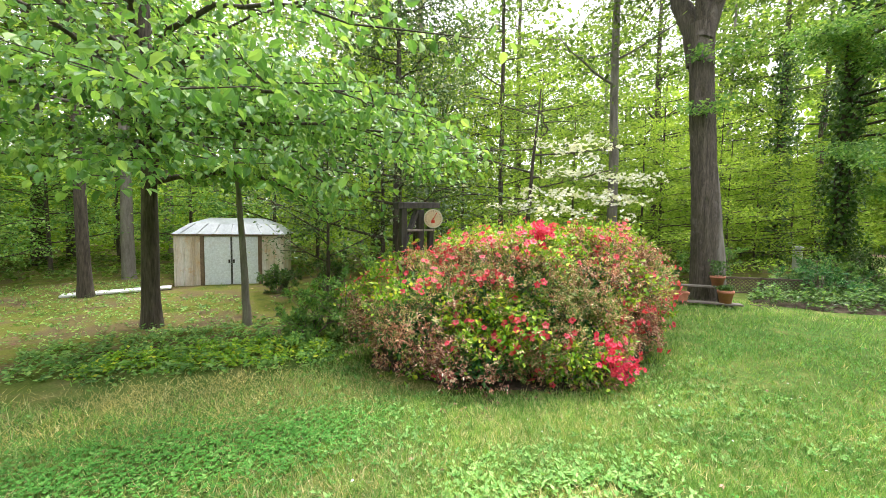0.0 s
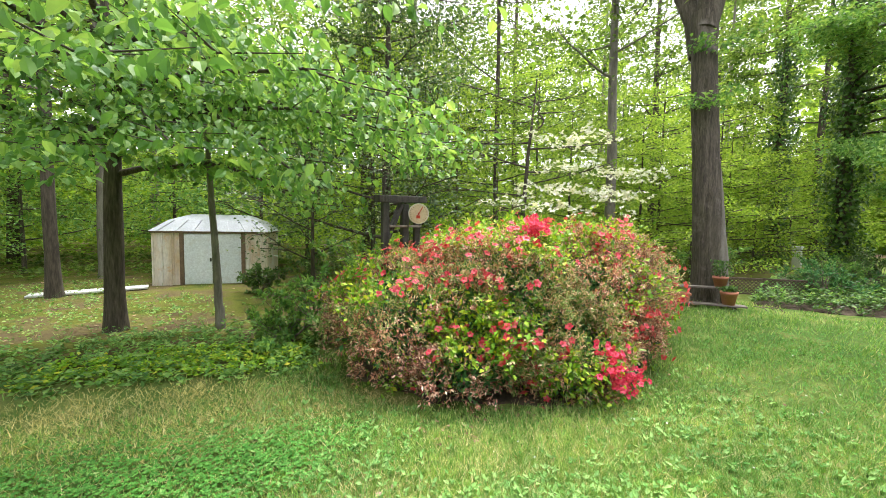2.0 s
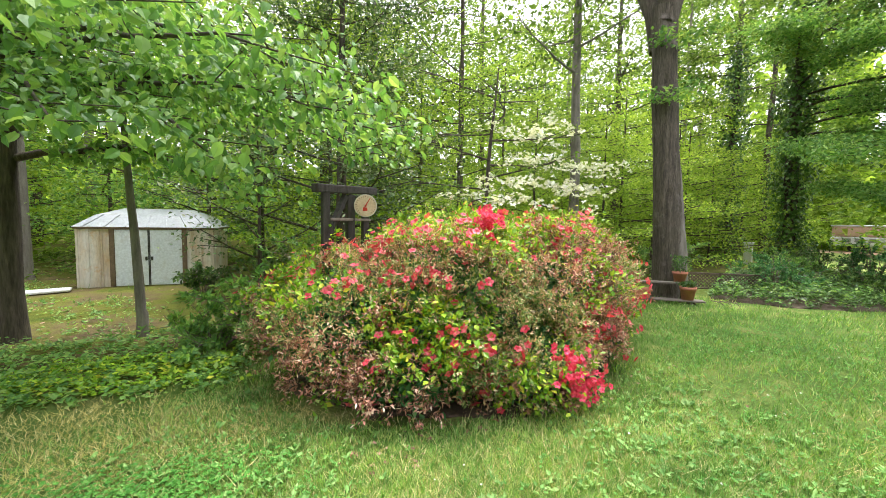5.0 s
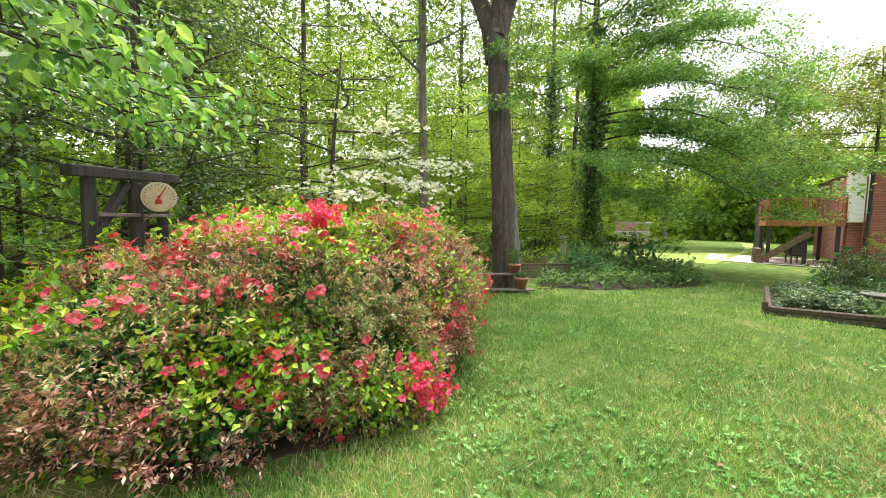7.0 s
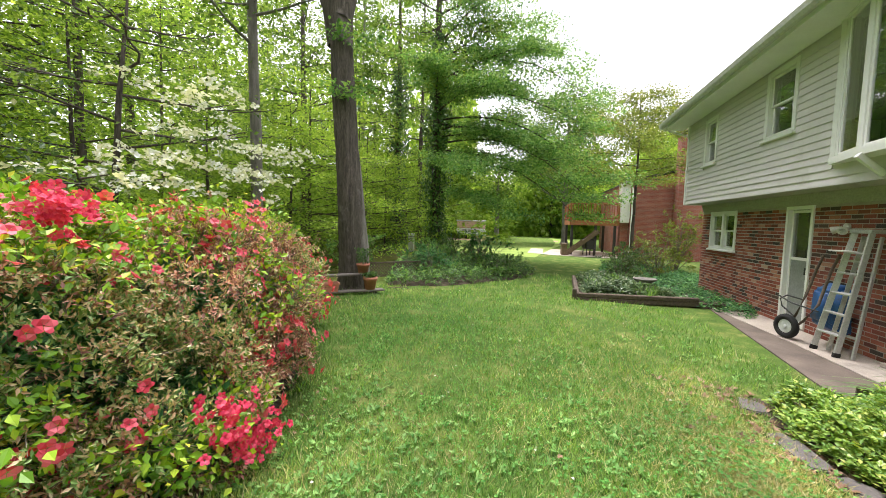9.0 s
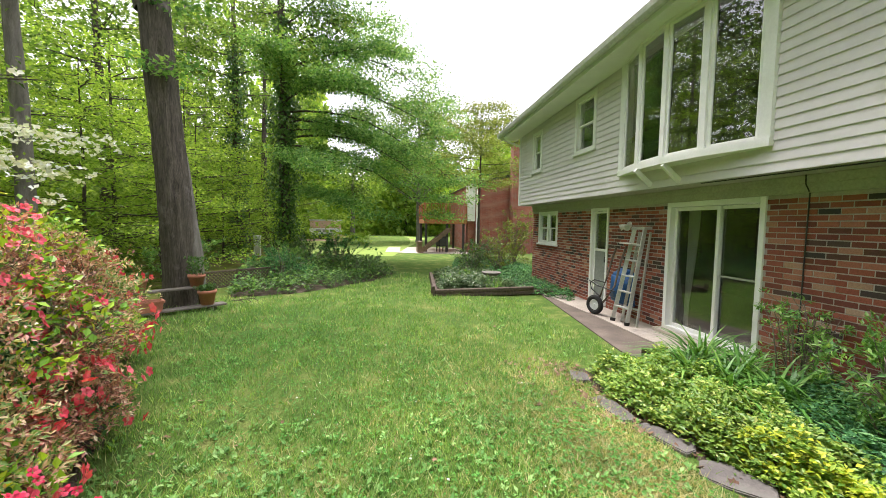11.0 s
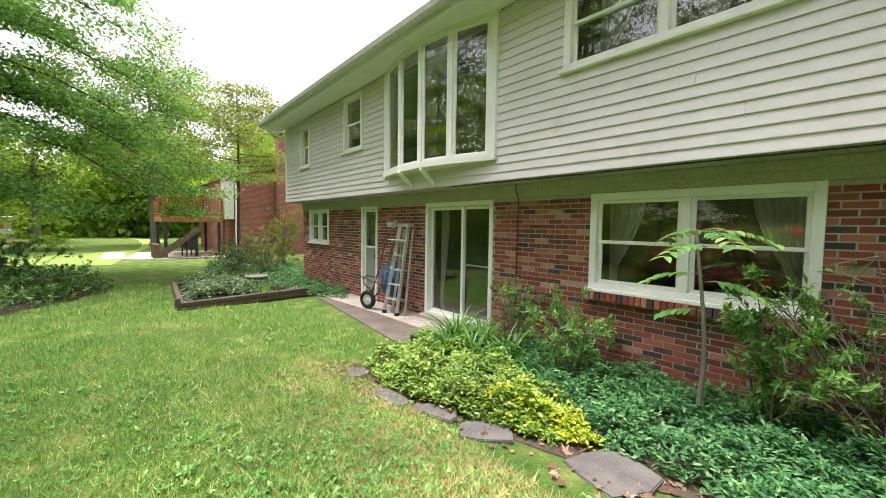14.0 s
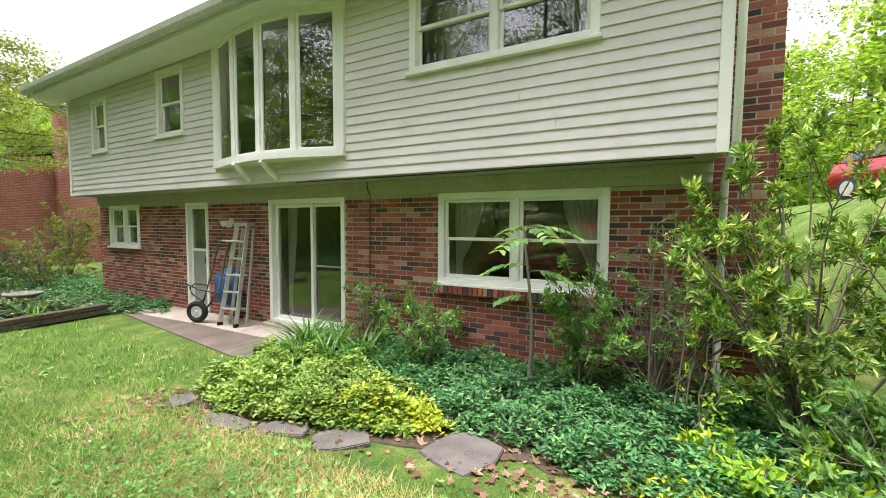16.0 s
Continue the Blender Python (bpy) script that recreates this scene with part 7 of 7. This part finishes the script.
        part("foliage", leaf_mesh("foliage", p, rand_dirs(k) + np.array([0, 0, 0.8]), rand_dirs(k), 0.07, 0.03, M["leaf_ivy"], 0.2, True), None, ob)
    ob.matrix_world = pose(x, y, z)


pot(-1.78, -7.96, 0.238, 0.155, 0.27, 0.10, 1)
pot(-1.88, -8.18, 0.568, 0.145, 0.22, 0.34, 2)
pot(-1.26, -8.83, 0.568, 0.15, 0.22, 0.10, 4)


def planter(x, y, z, rz):
    """A long terracotta trough with a rolled rim."""
    ob = empty("planter")
    tagged(ob, "rectangular terracotta planter on the lower plank", "planter")
    bm = bmesh.new()
    rings = [(0.21, 0.085, 0.0), (0.23, 0.105, 0.15), (0.25, 0.12, 0.15), (0.252, 0.122, 0.19), (0.225, 0.10, 0.19), (0.22, 0.095, 0.15)]
    vs = [[bm.verts.new((sx * a, sy * b, c)) for sx, sy in ((-1, -1), (1, -1), (1, 1), (-1, 1))] for a, b, c in rings]
    for u, w in zip(vs, vs[1:]):
        for k in range(4):
            bm.faces.new((u[k], u[(k + 1) % 4], w[(k + 1) % 4], w[k]))
    bm.faces.new(vs[0][::-1])
    bmesh.ops.recalc_face_normals(bm, faces=bm.faces)
    part("body", bm, M["terracotta"], ob)
    part("soil", box(-0.215, 0.215, -0.09, 0.09, 0.12, 0.152), M["soil"], ob)
    ob.matrix_world = pose(x, y, z, 0, 0, rz)


planter(-1.17, -8.66, 0.238, -50.4)


def lattice(a, b, z0, z1):
    ob = empty("lattice_fence")
    tagged(ob, "low dark lattice fence panel under the trees", "fence")
    a, b = Vector((*a, 0)), Vector((*b, 0))
    d = b - a
    ln = d.length
    d.normalize()
    pt = lambda s, z: a + d * s + Vector((0, 0, z))
    part("rail", beam(pt(0, z0), pt(ln, z0), 0.03, 0.04), M["timber"], ob)
    part("rail", beam(pt(0, z1), pt(ln, z1), 0.03, 0.04), M["timber"], ob)
    for s in (0, ln / 2, ln):
        part("post", beam(pt(s, 0.0), pt(s, z1 + 0.03), 0.05, 0.05), M["timber"], ob)
    h = z1 - z0
    s = -h
    while s < ln:
        for fl in (0, 1):
            p, q = max(s, 0), min(s + h, ln)
            if q - p > 0.03:
                zp, zq = z0 + (p - s), z0 + (q - s)
                if fl:
                    zp, zq = z0 + z1 - zp, z0 + z1 - zq
                part("slat", beam(pt(p, zp), pt(q, zq), 0.008, 0.022, bevel=0), M["timber"], ob)
        s += 0.085
    return ob


lattice((-3.7, -9.1), (-5.1, -7.7), 0.18, 0.56)


# ---- ladder, wheelbarrow, lamp, birdbath ----
def ladder():
    ob = empty("stepladder", -0.3, -0.4, 0.06)
    tagged(ob, "aluminium stepladder folded shut against the brick wall", "ladder")
    off = Matrix.Translation((0.3, 0.4, -0.06))
    made = []
    fl, fr, tl, tr = Vector((-0.62, -0.50, 0.07)), Vector((-0.24, -0.47, 0.07)), Vector((-0.50, -0.22, 1.76)), Vector((-0.25, -0.20, 1.76))
    bl, br = Vector((-0.55, -0.36, 0.07)), Vector((-0.15, -0.34, 0.07))
    for a, b in ((fl, tl), (fr, tr)):
        made.append(part("front_rail", beam(a, b, 0.03, 0.07), M["aluminium"], ob))
        made.append(part("rubber_foot", beam(a + Vector((0, 0, -0.008)), a + (b - a) * 0.03, 0.04, 0.085), M["rubber"], ob))
    for a, b in ((bl, tl + Vector((0.03, 0.09, -0.05))), (br, tr + Vector((0.03, 0.09, -0.05)))):
        made.append(part("back_rail", beam(a, b, 0.025, 0.05), M["aluminium"], ob))
    for k in range(1, 6):
        t = k / 6
        made.append(part("step", beam(fl + (tl - fl) * t, fr + (tr - fr) * t, 0.085, 0.025), M["aluminium"], ob))
    for k in (1, 3, 4.6):
        t = k / 6
        made.append(part("back_bar", beam(bl + (tl - bl) * t, br + (tr - br) * t, 0.02, 0.03), M["aluminium"], ob))
    made.append(part("top_cap", beam(tl + Vector((-0.03, 0.03, 0.02)), tr + Vector((0.05, 0.03, 0.02)), 0.16, 0.05), M["aluminium"], ob))
    made.append(part("paint_shelf", beam(Vector((-0.60, -0.36, 1.50)), Vector((-0.36, -0.34, 1.50)), 0.18, 0.02), M["pale_plastic"], ob))
    for m in made:
        m.matrix_basis = off


def wheelbarrow():
    """Stood on its nose against the wall, tray facing the bricks."""
    ob = empty("wheelbarrow", -0.9, -0.4, 0.06)
    tagged(ob, "blue wheelbarrow stood on end against the brick wall", "wheelbarrow")
    off = Matrix.Translation((0.9, 0.4, -0.06))
    made = []
    bm = bmesh.new()
    outer = [(-0.30, 0.28), (0.30, 0.28), (0.22, 1.0), (-0.22, 1.0)]
    inner = [(-0.19, 0.42), (0.19, 0.42), (0.15, 0.90), (-0.15, 0.90)]
    A = [bm.verts.new((x, -0.12, z)) for x, z in outer]
    B = [bm.verts.new((x, -0.36, z)) for x, z in inner]
    for i in range(4):
        bm.faces.new((A[i], A[(i + 1) % 4], B[(i + 1) % 4], B[i]))
    bm.faces.new(B)
    bmesh.ops.recalc_face_normals(bm, faces=bm.faces)
    bmesh.ops.bevel(bm, geom=[e for e in bm.edges if not e.is_boundary], offset=0.045, segments=4, affect="EDGES")
    bmesh.ops.solidify(bm, geom=bm.faces[:], thickness=0.006)
    t = part("tray", bm, M["blue_tray"], ob, "blue painted steel tray")
    t.data.polygons.foreach_set("use_smooth", [True] * len(t.data.polygons))
    t.matrix_basis = off @ Matrix.Translation((-0.80, -0.02, 0.0))
    for pts in ([(-1.22, -0.52, 0.24), (-1.05, -0.50, 0.45), (-0.93, -0.46, 0.8), (-0.86, -0.40, 1.2), (-0.84, -0.34, 1.42)], [(-1.08, -0.50, 0.24), (-0.90, -0.48, 0.4), (-0.66, -0.46, 0.7), (-0.58, -0.40, 1.2), (-0.56, -0.32, 1.45)]):
        v, f = ring_tube(pts, [0.019] * 5, 10)
        made.append(part("handle", np_mesh("handle", v, f, M["timber"], True), None, ob, "dark wooden handle"))
    for pts in ([(-0.95, -0.48, 0.72), (-1.2, -0.55, 0.74), (-1.34, -0.56, 0.66), (-1.30, -0.55, 0.55), (-1.05, -0.5, 0.42)], [(-0.65, -0.46, 0.6), (-0.95, -0.62, 0.66), (-1.28, -0.62, 0.72)]):
        v, f = ring_tube(pts, [0.012] * len(pts), 8)
        made.append(part("leg_brace", np_mesh("leg_brace", v, f, M["black_steel"], True), None, ob))
    a = np.linspace(0, 2 * np.pi, 33)[:-1]
    b = np.linspace(0, 2 * np.pi, 13)[:-1]
    v = [((0.145 + 0.047 * math.cos(q)) * math.cos(p), 0.05 * math.sin(q), (0.145 + 0.047 * math.cos(q)) * math.sin(p)) for p in a for q in b]
    f = [(i * 12 + j, i * 12 + (j + 1) % 12, ((i + 1) % 32) * 12 + (j + 1) % 12, ((i + 1) % 32) * 12 + j) for i in range(32) for j in range(12)]
    w = part("tyre", np_mesh("tyre", v, f, M["rubber"], True), None, ob, "black rubber tyre")
    bm = bmesh.new()
    bmesh.ops.create_cone(bm, cap_ends=True, segments=28, radius1=0.105, radius2=0.105, depth=0.05, matrix=Matrix.Rotation(radians(90), 4, "X"))
    bmesh.ops.create_cone(bm, cap_ends=True, segments=16, radius1=0.03, radius2=0.03, depth=0.10, matrix=Matrix.Rotation(radians(90), 4, "X"))
    part("rim", bm, M["white_metal"], w, "pale steel rim")
    w.matrix_basis = off @ pose(-1.14, -0.56, 0.255, 0, 0, 20)
    for m in made:
        m.matrix_basis = off


def floodlight():
    ob = empty("floodlight")
    tagged(ob, "twin-head outdoor floodlight on the brick wall", "lamp")
    bm = bmesh.new()
    bmesh.ops.create_cone(bm, cap_ends=True, segments=20, radius1=0.06, radius2=0.055, depth=0.03, matrix=Matrix.Rotation(radians(90), 4, "X"))
    part("base", bm, M["pale_plastic"], ob)
    for sx in (-1, 1):
        d = Vector((sx * 0.6, -0.7, -0.35)).normalized()
        bm = bmesh.new()
        m = Matrix.Translation(d * 0.11) @ d.to_track_quat("Z", "Y").to_matrix().to_4x4()
        bmesh.ops.create_cone(bm, cap_ends=True, segments=20, radius1=0.032, radius2=0.062, depth=0.12, matrix=m)
        h = part("lamp_head", bm, M["pale_plastic"], ob)
        bm = bmesh.new()
        bmesh.ops.create_uvsphere(bm, u_segments=16, v_segments=8, radius=0.05, matrix=Matrix.Translation(d * 0.155) @ d.to_track_quat("Z", "Y").to_matrix().to_4x4() @ Matrix.Diagonal((1, 1, 0.5, 1)))
        part("bulb", bm, M["glass"], h)
        part("knuckle", beam((0, 0, 0), d * 0.07, 0.02, 0.02), M["pale_plastic"], ob)
    ob.matrix_world = pose(-0.93, -0.035, 1.84)


def birdbath():
    ob = empty("birdbath")
    tagged(ob, "mossy stone birdbath among the bed plants", "birdbath")
    for name, prof in (("pedestal", [(0.14, 0.0), (0.13, 0.06), (0.07, 0.12), (0.06, 0.5), (0.09, 0.56)]), ("bowl", [(0.05, 0.56), (0.16, 0.58), (0.27, 0.65), (0.275, 0.68), (0.25, 0.675), (0.12, 0.62), (0.0, 0.61)])):
        n = 28
        v = [(p * math.cos(a), p * math.sin(a), q) for p, q in prof for a in np.linspace(0, 2 * np.pi, n, endpoint=False)]
        f = [(i * n + j, i * n + (j + 1) % n, (i + 1) * n + (j + 1) % n, (i + 1) * n + j) for i in range(len(prof) - 1) for j in range(n)]
        part(name, np_mesh(name, v, f, M["pale_bark"], True), None, ob)
    ob.matrix_world = pose(-4.5, -1.75, -0.20)


ladder()
wheelbarrow()
floodlight()
birdbath()


# ---- the neighbouring house, its deck, and the far lawn ----
def neighbour():
    ob = empty("neighbour_house", -17.4, 1.0, 0.1)
    tagged(ob, "red brick neighbouring house with a chimney and white siding corner", "house")
    off = Matrix.Translation((17.4, -1.0, -0.1))
    made = [part("wall", box(-27, -17.4, 0.72, 12, -0.1, 4.4), M["far_brick"], ob, "red brick wall"),
            part("siding_corner", box(-18.1, -17.36, 0.25, 0.715, 2.0, 4.3, 0.01), M["siding"], ob, "white siding"),
            part("lower_wall", box(-18.1, -17.6, 0.3, 0.715, -0.1, 2.0), M["far_brick"], ob)]
    for k in range(14):
        made.append(part("siding_board", box(-17.37, -17.33, 0.26, 0.71, 2.02 + k * 0.16, 2.17 + k * 0.16, 0.006), M["trim"], ob))
    bm = bmesh.new()
    vs = [bm.verts.new((x, y, z)) for x in (-27.4, -17.3) for y, z in ((0.66, 4.36), (6.2, 5.6), (12.4, 4.3), (12.4, 4.42), (6.2, 5.70), (0.66, 4.43))]
    for i in range(6):
        bm.faces.new((vs[i], vs[(i + 1) % 6], vs[6 + (i + 1) % 6], vs[6 + i]))
    bm.faces.new(vs[:6])
    bm.faces.new(vs[6:][::-1])
    bmesh.ops.recalc_face_normals(bm, faces=bm.faces)
    made.append(part("roof", bm, M["shingle"], ob, "dark shingle roof"))
    bm = bmesh.new()
    g = bm.faces.new([bm.verts.new(c) for c in ((-17.42, 1.06, 4.38), (-17.42, 11.9, 4.38), (-17.42, 6.2, 5.5))])
    e = bmesh.ops.extrude_face_region(bm, geom=[g])
    bmesh.ops.translate(bm, verts=[v for v in e["geom"] if isinstance(v, bmesh.types.BMVert)], vec=(-0.2, 0, 0))
    bmesh.ops.recalc_face_normals(bm, faces=bm.faces)
    made.append(part("gable", bm, M["far_brick"], ob))
    made.append(part("chimney", box(-17.4, -16.7, 2.9, 4.1, -0.1, 6.9, 0.02), M["far_brick"], ob, "red brick chimney"))
    made.append(part("chimney_cap", box(-17.45, -16.65, 2.85, 4.15, 6.9, 7.0, 0.02), M["concrete"], ob))
    v, f = ring_tube([(-17.3, 0.8, 0.2), (-17.3, 0.8, 3.9), (-17.28, 0.7, 4.1), (-17.28, 0.4, 4.2)], [0.05] * 4, 8)
    made.append(part("downspout", np_mesh("downspout", v, f, M["trim"], True), None, ob, "white downspout"))
    for m in made:
        m.matrix_basis = off


def deck():
    ob = empty("deck", -18.5, -1.0, 0.1)
    tagged(ob, "raised orange-stained wooden deck with railing and stairs", "deck")
    off = Matrix.Translation((18.5, 1.0, -0.1))
    x0, x1, y0, y1, z = -21.5, -17.6, -2.4, 0.25, 2.1
    made = []
    for k in range(26):
        y = y0 + k * (y1 - y0) / 26
        made.append(part("board", box(x0, x1, y, y + 0.092, z - 0.04, z, 0.003), M["deck_wood"], ob))
    for a, b, c, d in ((x0, x1, y0 - 0.04, y0), (x1, x1 + 0.04, y0 - 0.04, y1), (x0 - 0.04, x0, y0 - 0.04, y1)):
        made.append(part("rim_joist", box(a, b, c, d, z - 0.28, z + 0.002, 0.004), M["deck_wood"], ob))
    for x, y in ((x1 - 0.1, y0 + 0.1), (x1 - 0.1, -1.0), (x1 - 0.1, y1 - 0.2), (x0 + 0.1, y0 + 0.1), (x0 + 0.1, y1 - 0.2)):
        made.append(part("post", box(x - 0.07, x + 0.07, y - 0.07, y + 0.07, 0.0, z - 0.28, 0.006), M["arbor_wood"], ob, "dark square post"))
    for x, y in ((x1, y0), (x1, -1.1), (x1, y1 - 0.05), (x0, y0), ((x0 + x1) / 2, y0)):
        made.append(part("rail_post", box(x - 0.05, x + 0.05, y - 0.05, y + 0.05, z, z + 1.02, 0.006), M["deck_wood"], ob))
    for zz in (z + 0.12, z + 0.93):
        made.append(part("rail", box(x1 - 0.025, x1 + 0.025, y0, y1, zz, zz + 0.06, 0.004), M["deck_wood"], ob))
        made.append(part("rail", box(x0, x1, y0 - 0.025, y0 + 0.025, zz, zz + 0.06, 0.004), M["deck_wood"], ob))
    y = y0 + 0.12
    while y < y1:
        made.append(part("baluster", box(x1 - 0.018, x1 + 0.018, y - 0.018, y + 0.018, z + 0.18, z + 0.93), M["deck_wood"], ob))
        y += 0.14
    for k in range(7):
        made.append(part("stair_tread", box(x1 + 0.06, x1 + 0.9, y0 - 0.2 + k * 0.22, y0 + 0.06 + k * 0.22, 0.2 + k * 0.18, 0.24 + k * 0.18, 0.004), M["shed_trim"], ob))
    for x in (x1 + 0.08, x1 + 0.9):
        made.append(part("stringer", beam((x, y0 - 0.3, 0.1), (x, y0 + 1.45, 1.5), 0.04, 0.2), M["shed_trim"], ob))
        made.append(part("newel", box(x - 0.1, x + 0.1, y0 - 0.5, y0 - 0.22, 0.0, 0.75, 0.01), M["shed_trim"], ob))
    for m in made:
        m.matrix_basis = off


def grill():
    ob = empty("barbecue_grill")
    tagged(ob, "black covered barbecue grill beside the deck", "grill")
    part("cover", box(-0.35, 0.35, -0.28, 0.28, 0.35, 0.95, 0.08), M["black_steel"], ob)
    for x in (-0.28, 0.28):
        for y in (-0.2, 0.2):
            part("leg", box(x - 0.025, x + 0.025, y - 0.025, y + 0.025, 0.0, 0.42), M["black_steel"], ob)
    ob.matrix_world = pose(-17.2, -1.4, 0.1, 0, 0, 12)


def camper():
    ob = empty("camper_trailer")
    tagged(ob, "white camper trailer with a faded red top by the far lawn", "camper")
    part("body", box(-1.1, 1.1, -2.0, 2.0, 0.45, 1.35, 0.12), M["white_metal"], ob)
    part("top", box(-1.05, 1.05, -1.9, 1.9, 1.352, 2.3, 0.10), M["camper_top"], ob, "faded red canvas top")
    part("roof", box(-1.12, 1.12, -2.0, 2.0, 2.302, 2.44, 0.05), M["white_metal"], ob)
    for y in (-0.9, -0.1, 0.8):
        part("window", box(1.102, 1.112, y - 0.28, y + 0.28, 0.85, 1.2), M["storm_panel"], ob)
    for y in (-0.5, 0.3):
        bm = bmesh.new()
        bmesh.ops.create_cone(bm, cap_ends=True, segments=24, radius1=0.32, radius2=0.32, depth=0.2, matrix=Matrix.Translation((1.0, y, 0.32)) @ Matrix.Rotation(radians(90), 4, "Y"))
        part("wheel", bm, M["rubber"], ob)
    ob.matrix_world = pose(-34.8, -11.0, 0.12, 0, 0, 8) @ Matrix.Scale(0.8, 4)


def cabinet():
    ob = empty("utility_cabinet")
    tagged(ob, "white metal utility cabinet among the trees", "cabinet")
    part("body", box(-0.15, 0.15, -0.15, 0.15, 0.0, 0.95, 0.015), M["white_metal"], ob)
    part("door", box(0.15, 0.162, -0.13, 0.13, 0.08, 0.88, 0.004), M["white_metal"], ob)
    part("lid", box(-0.18, 0.19, -0.18, 0.18, 0.95, 1.0, 0.01), M["white_metal"], ob)
    ob.matrix_world = pose(-14.0, -11.0, 0.1, 0, 0, 12)


def sheet(name, poly, z, material, label):
    bm = bmesh.new()
    bm.faces.new([bm.verts.new((x, y, float(gz(x, y)) + z)) for x, y in poly])
    me = bpy.data.meshes.new(name)
    bm.to_mesh(me)
    bm.free()
    me.materials.append(M[material])
    tagged(new(name, me), label, "ground", kind="structure")


sheet("far_lawn", [(-14, -4.4), (-16, -9), (-30, -13), (-48, -18), (-52, -4), (-40, 0.0), (-22, -3.2)], 0.008, "far_grass", "bright open lawn beyond the trees")
sheet("clay_track", [(-30, -12.5), (-33.5, -13.8), (-38, -2.0), (-33, -1.5)], 0.013, "path_clay", "bare reddish clay track across the far lawn")
sheet("gravel_patch", [(-16.2, -3.4), (-17.2, -4.8), (-22, -4.6), (-22, 0.2), (-16.4, 0.6)], 0.017, "concrete", "pale gravel under the raised deck")
neighbour()
deck()
grill()
camper()
cabinet()


# ---- the red car on the drive ----
def car():
    ob = empty("car")
    tagged(ob, "red hatchback car parked on the raised drive", "car")
    W = 1.72
    side = [(-2.0, 0.35), (-2.05, 0.6), (-1.95, 0.85), (-1.2, 0.95), (-0.95, 0.98), (1.75, 1.02), (1.95, 0.9), (2.0, 0.6), (1.95, 0.35)]
    top = [(-1.15, 0.95), (-0.45, 1.36), (-0.1, 1.44), (0.9, 1.44), (1.35, 1.36), (1.85, 1.0)]

    def loft(prof, ws, closed=True):
        bm = bmesh.new()
        rows = [[bm.verts.new((x, sy * w, z)) for (x, z), w in zip(prof, ws)] for sy in (-1, -0.93, 0.93, 1)]
        for a, b in zip(rows, rows[1:]):
            for i in range(len(prof) - (0 if closed else 1)):
                j = (i + 1) % len(prof)
                bm.faces.new((a[i], a[j], b[j], b[i]))
        bm.faces.new(rows[0])
        bm.faces.new(rows[-1][::-1])
        bmesh.ops.recalc_face_normals(bm, faces=bm.faces)
        bmesh.ops.bevel(bm, geom=bm.edges[:], offset=0.035, segments=2, affect="EDGES")
        return bm

    body = part("body", loft(side, [W / 2] * 9), M["car_red"], ob, "glossy red painted body")
    cab = part("cabin", loft(top, [W / 2 - 0.06, W / 2 - 0.2, W / 2 - 0.22, W / 2 - 0.22, W / 2 - 0.2, W / 2 - 0.08]), M["car_red"], ob)
    for m in (body, cab):
        m.data.polygons.foreach_set("use_smooth", [True] * len(m.data.polygons))

    def quad(name, pts, material, parent):
        bm = bmesh.new()
        f = bm.faces.new([bm.verts.new(p) for p in pts])
        e = bmesh.ops.extrude_face_region(bm, geom=[f])
        f.normal_update()
        bmesh.ops.translate(bm, verts=[v for v in e["geom"] if isinstance(v, bmesh.types.BMVert)], vec=f.normal * 0.012)
        bmesh.ops.recalc_face_normals(bm, faces=bm.faces)
        return part(name, bm, material, parent)

    quad("windscreen", [(-1.06, -0.66, 1.015), (-1.06, 0.66, 1.015), (-0.47, 0.58, 1.37), (-0.47, -0.58, 1.37)], M["car_glass"], ob)
    quad("rear_window", [(1.78, 0.62, 1.07), (1.78, -0.62, 1.07), (1.38, -0.56, 1.36), (1.38, 0.56, 1.36)], M["car_glass"], ob)
    for s in (-1, 1):
        for a, b, c, d in ((-0.85, 0.1, -0.05, -0.38), (0.16, 0.95, 0.9, 0.16), (1.02, 1.5, 1.25, 0.98)):
            quad("side_window", [(a, s * 0.80, 1.03), (b, s * 0.80, 1.03), (c, s * 0.665, 1.36), (d, s * 0.675, 1.35)], M["car_glass"], ob)
        part("mirror", box(-0.82, -0.66, s * 0.97 - 0.1, s * 0.97 + 0.1, 0.98, 1.12, 0.03), M["car_red"], ob, "red wing mirror")
        part("headlight", box(-2.06, -1.86, s * 0.62 - 0.16, s * 0.62 + 0.16, 0.62, 0.78, 0.03), M["pale_plastic"], ob, "clear headlight")
        for x in (-1.3, 1.3):
            bm = bmesh.new()
            bmesh.ops.create_cone(bm, cap_ends=True, segments=28, radius1=0.31, radius2=0.31, depth=0.2, matrix=Matrix.Translation((x, s * 0.78, 0.31)) @ Matrix.Rotation(radians(90), 4, "X"))
            w = part("wheel", bm, M["rubber"], ob, "black tyre")
            bm = bmesh.new()
            bmesh.ops.create_cone(bm, cap_ends=True, segments=20, radius1=0.2, radius2=0.2, depth=0.03, matrix=Matrix.Translation((x, s * 0.885, 0.31)) @ Matrix.Rotation(radians(90), 4, "X"))
            part("rim", bm, M["aluminium"], w)
    ob.matrix_world = pose(11.8, 8.3, float(gz(11.8, 8.3)), 0, 0, 108)


car()
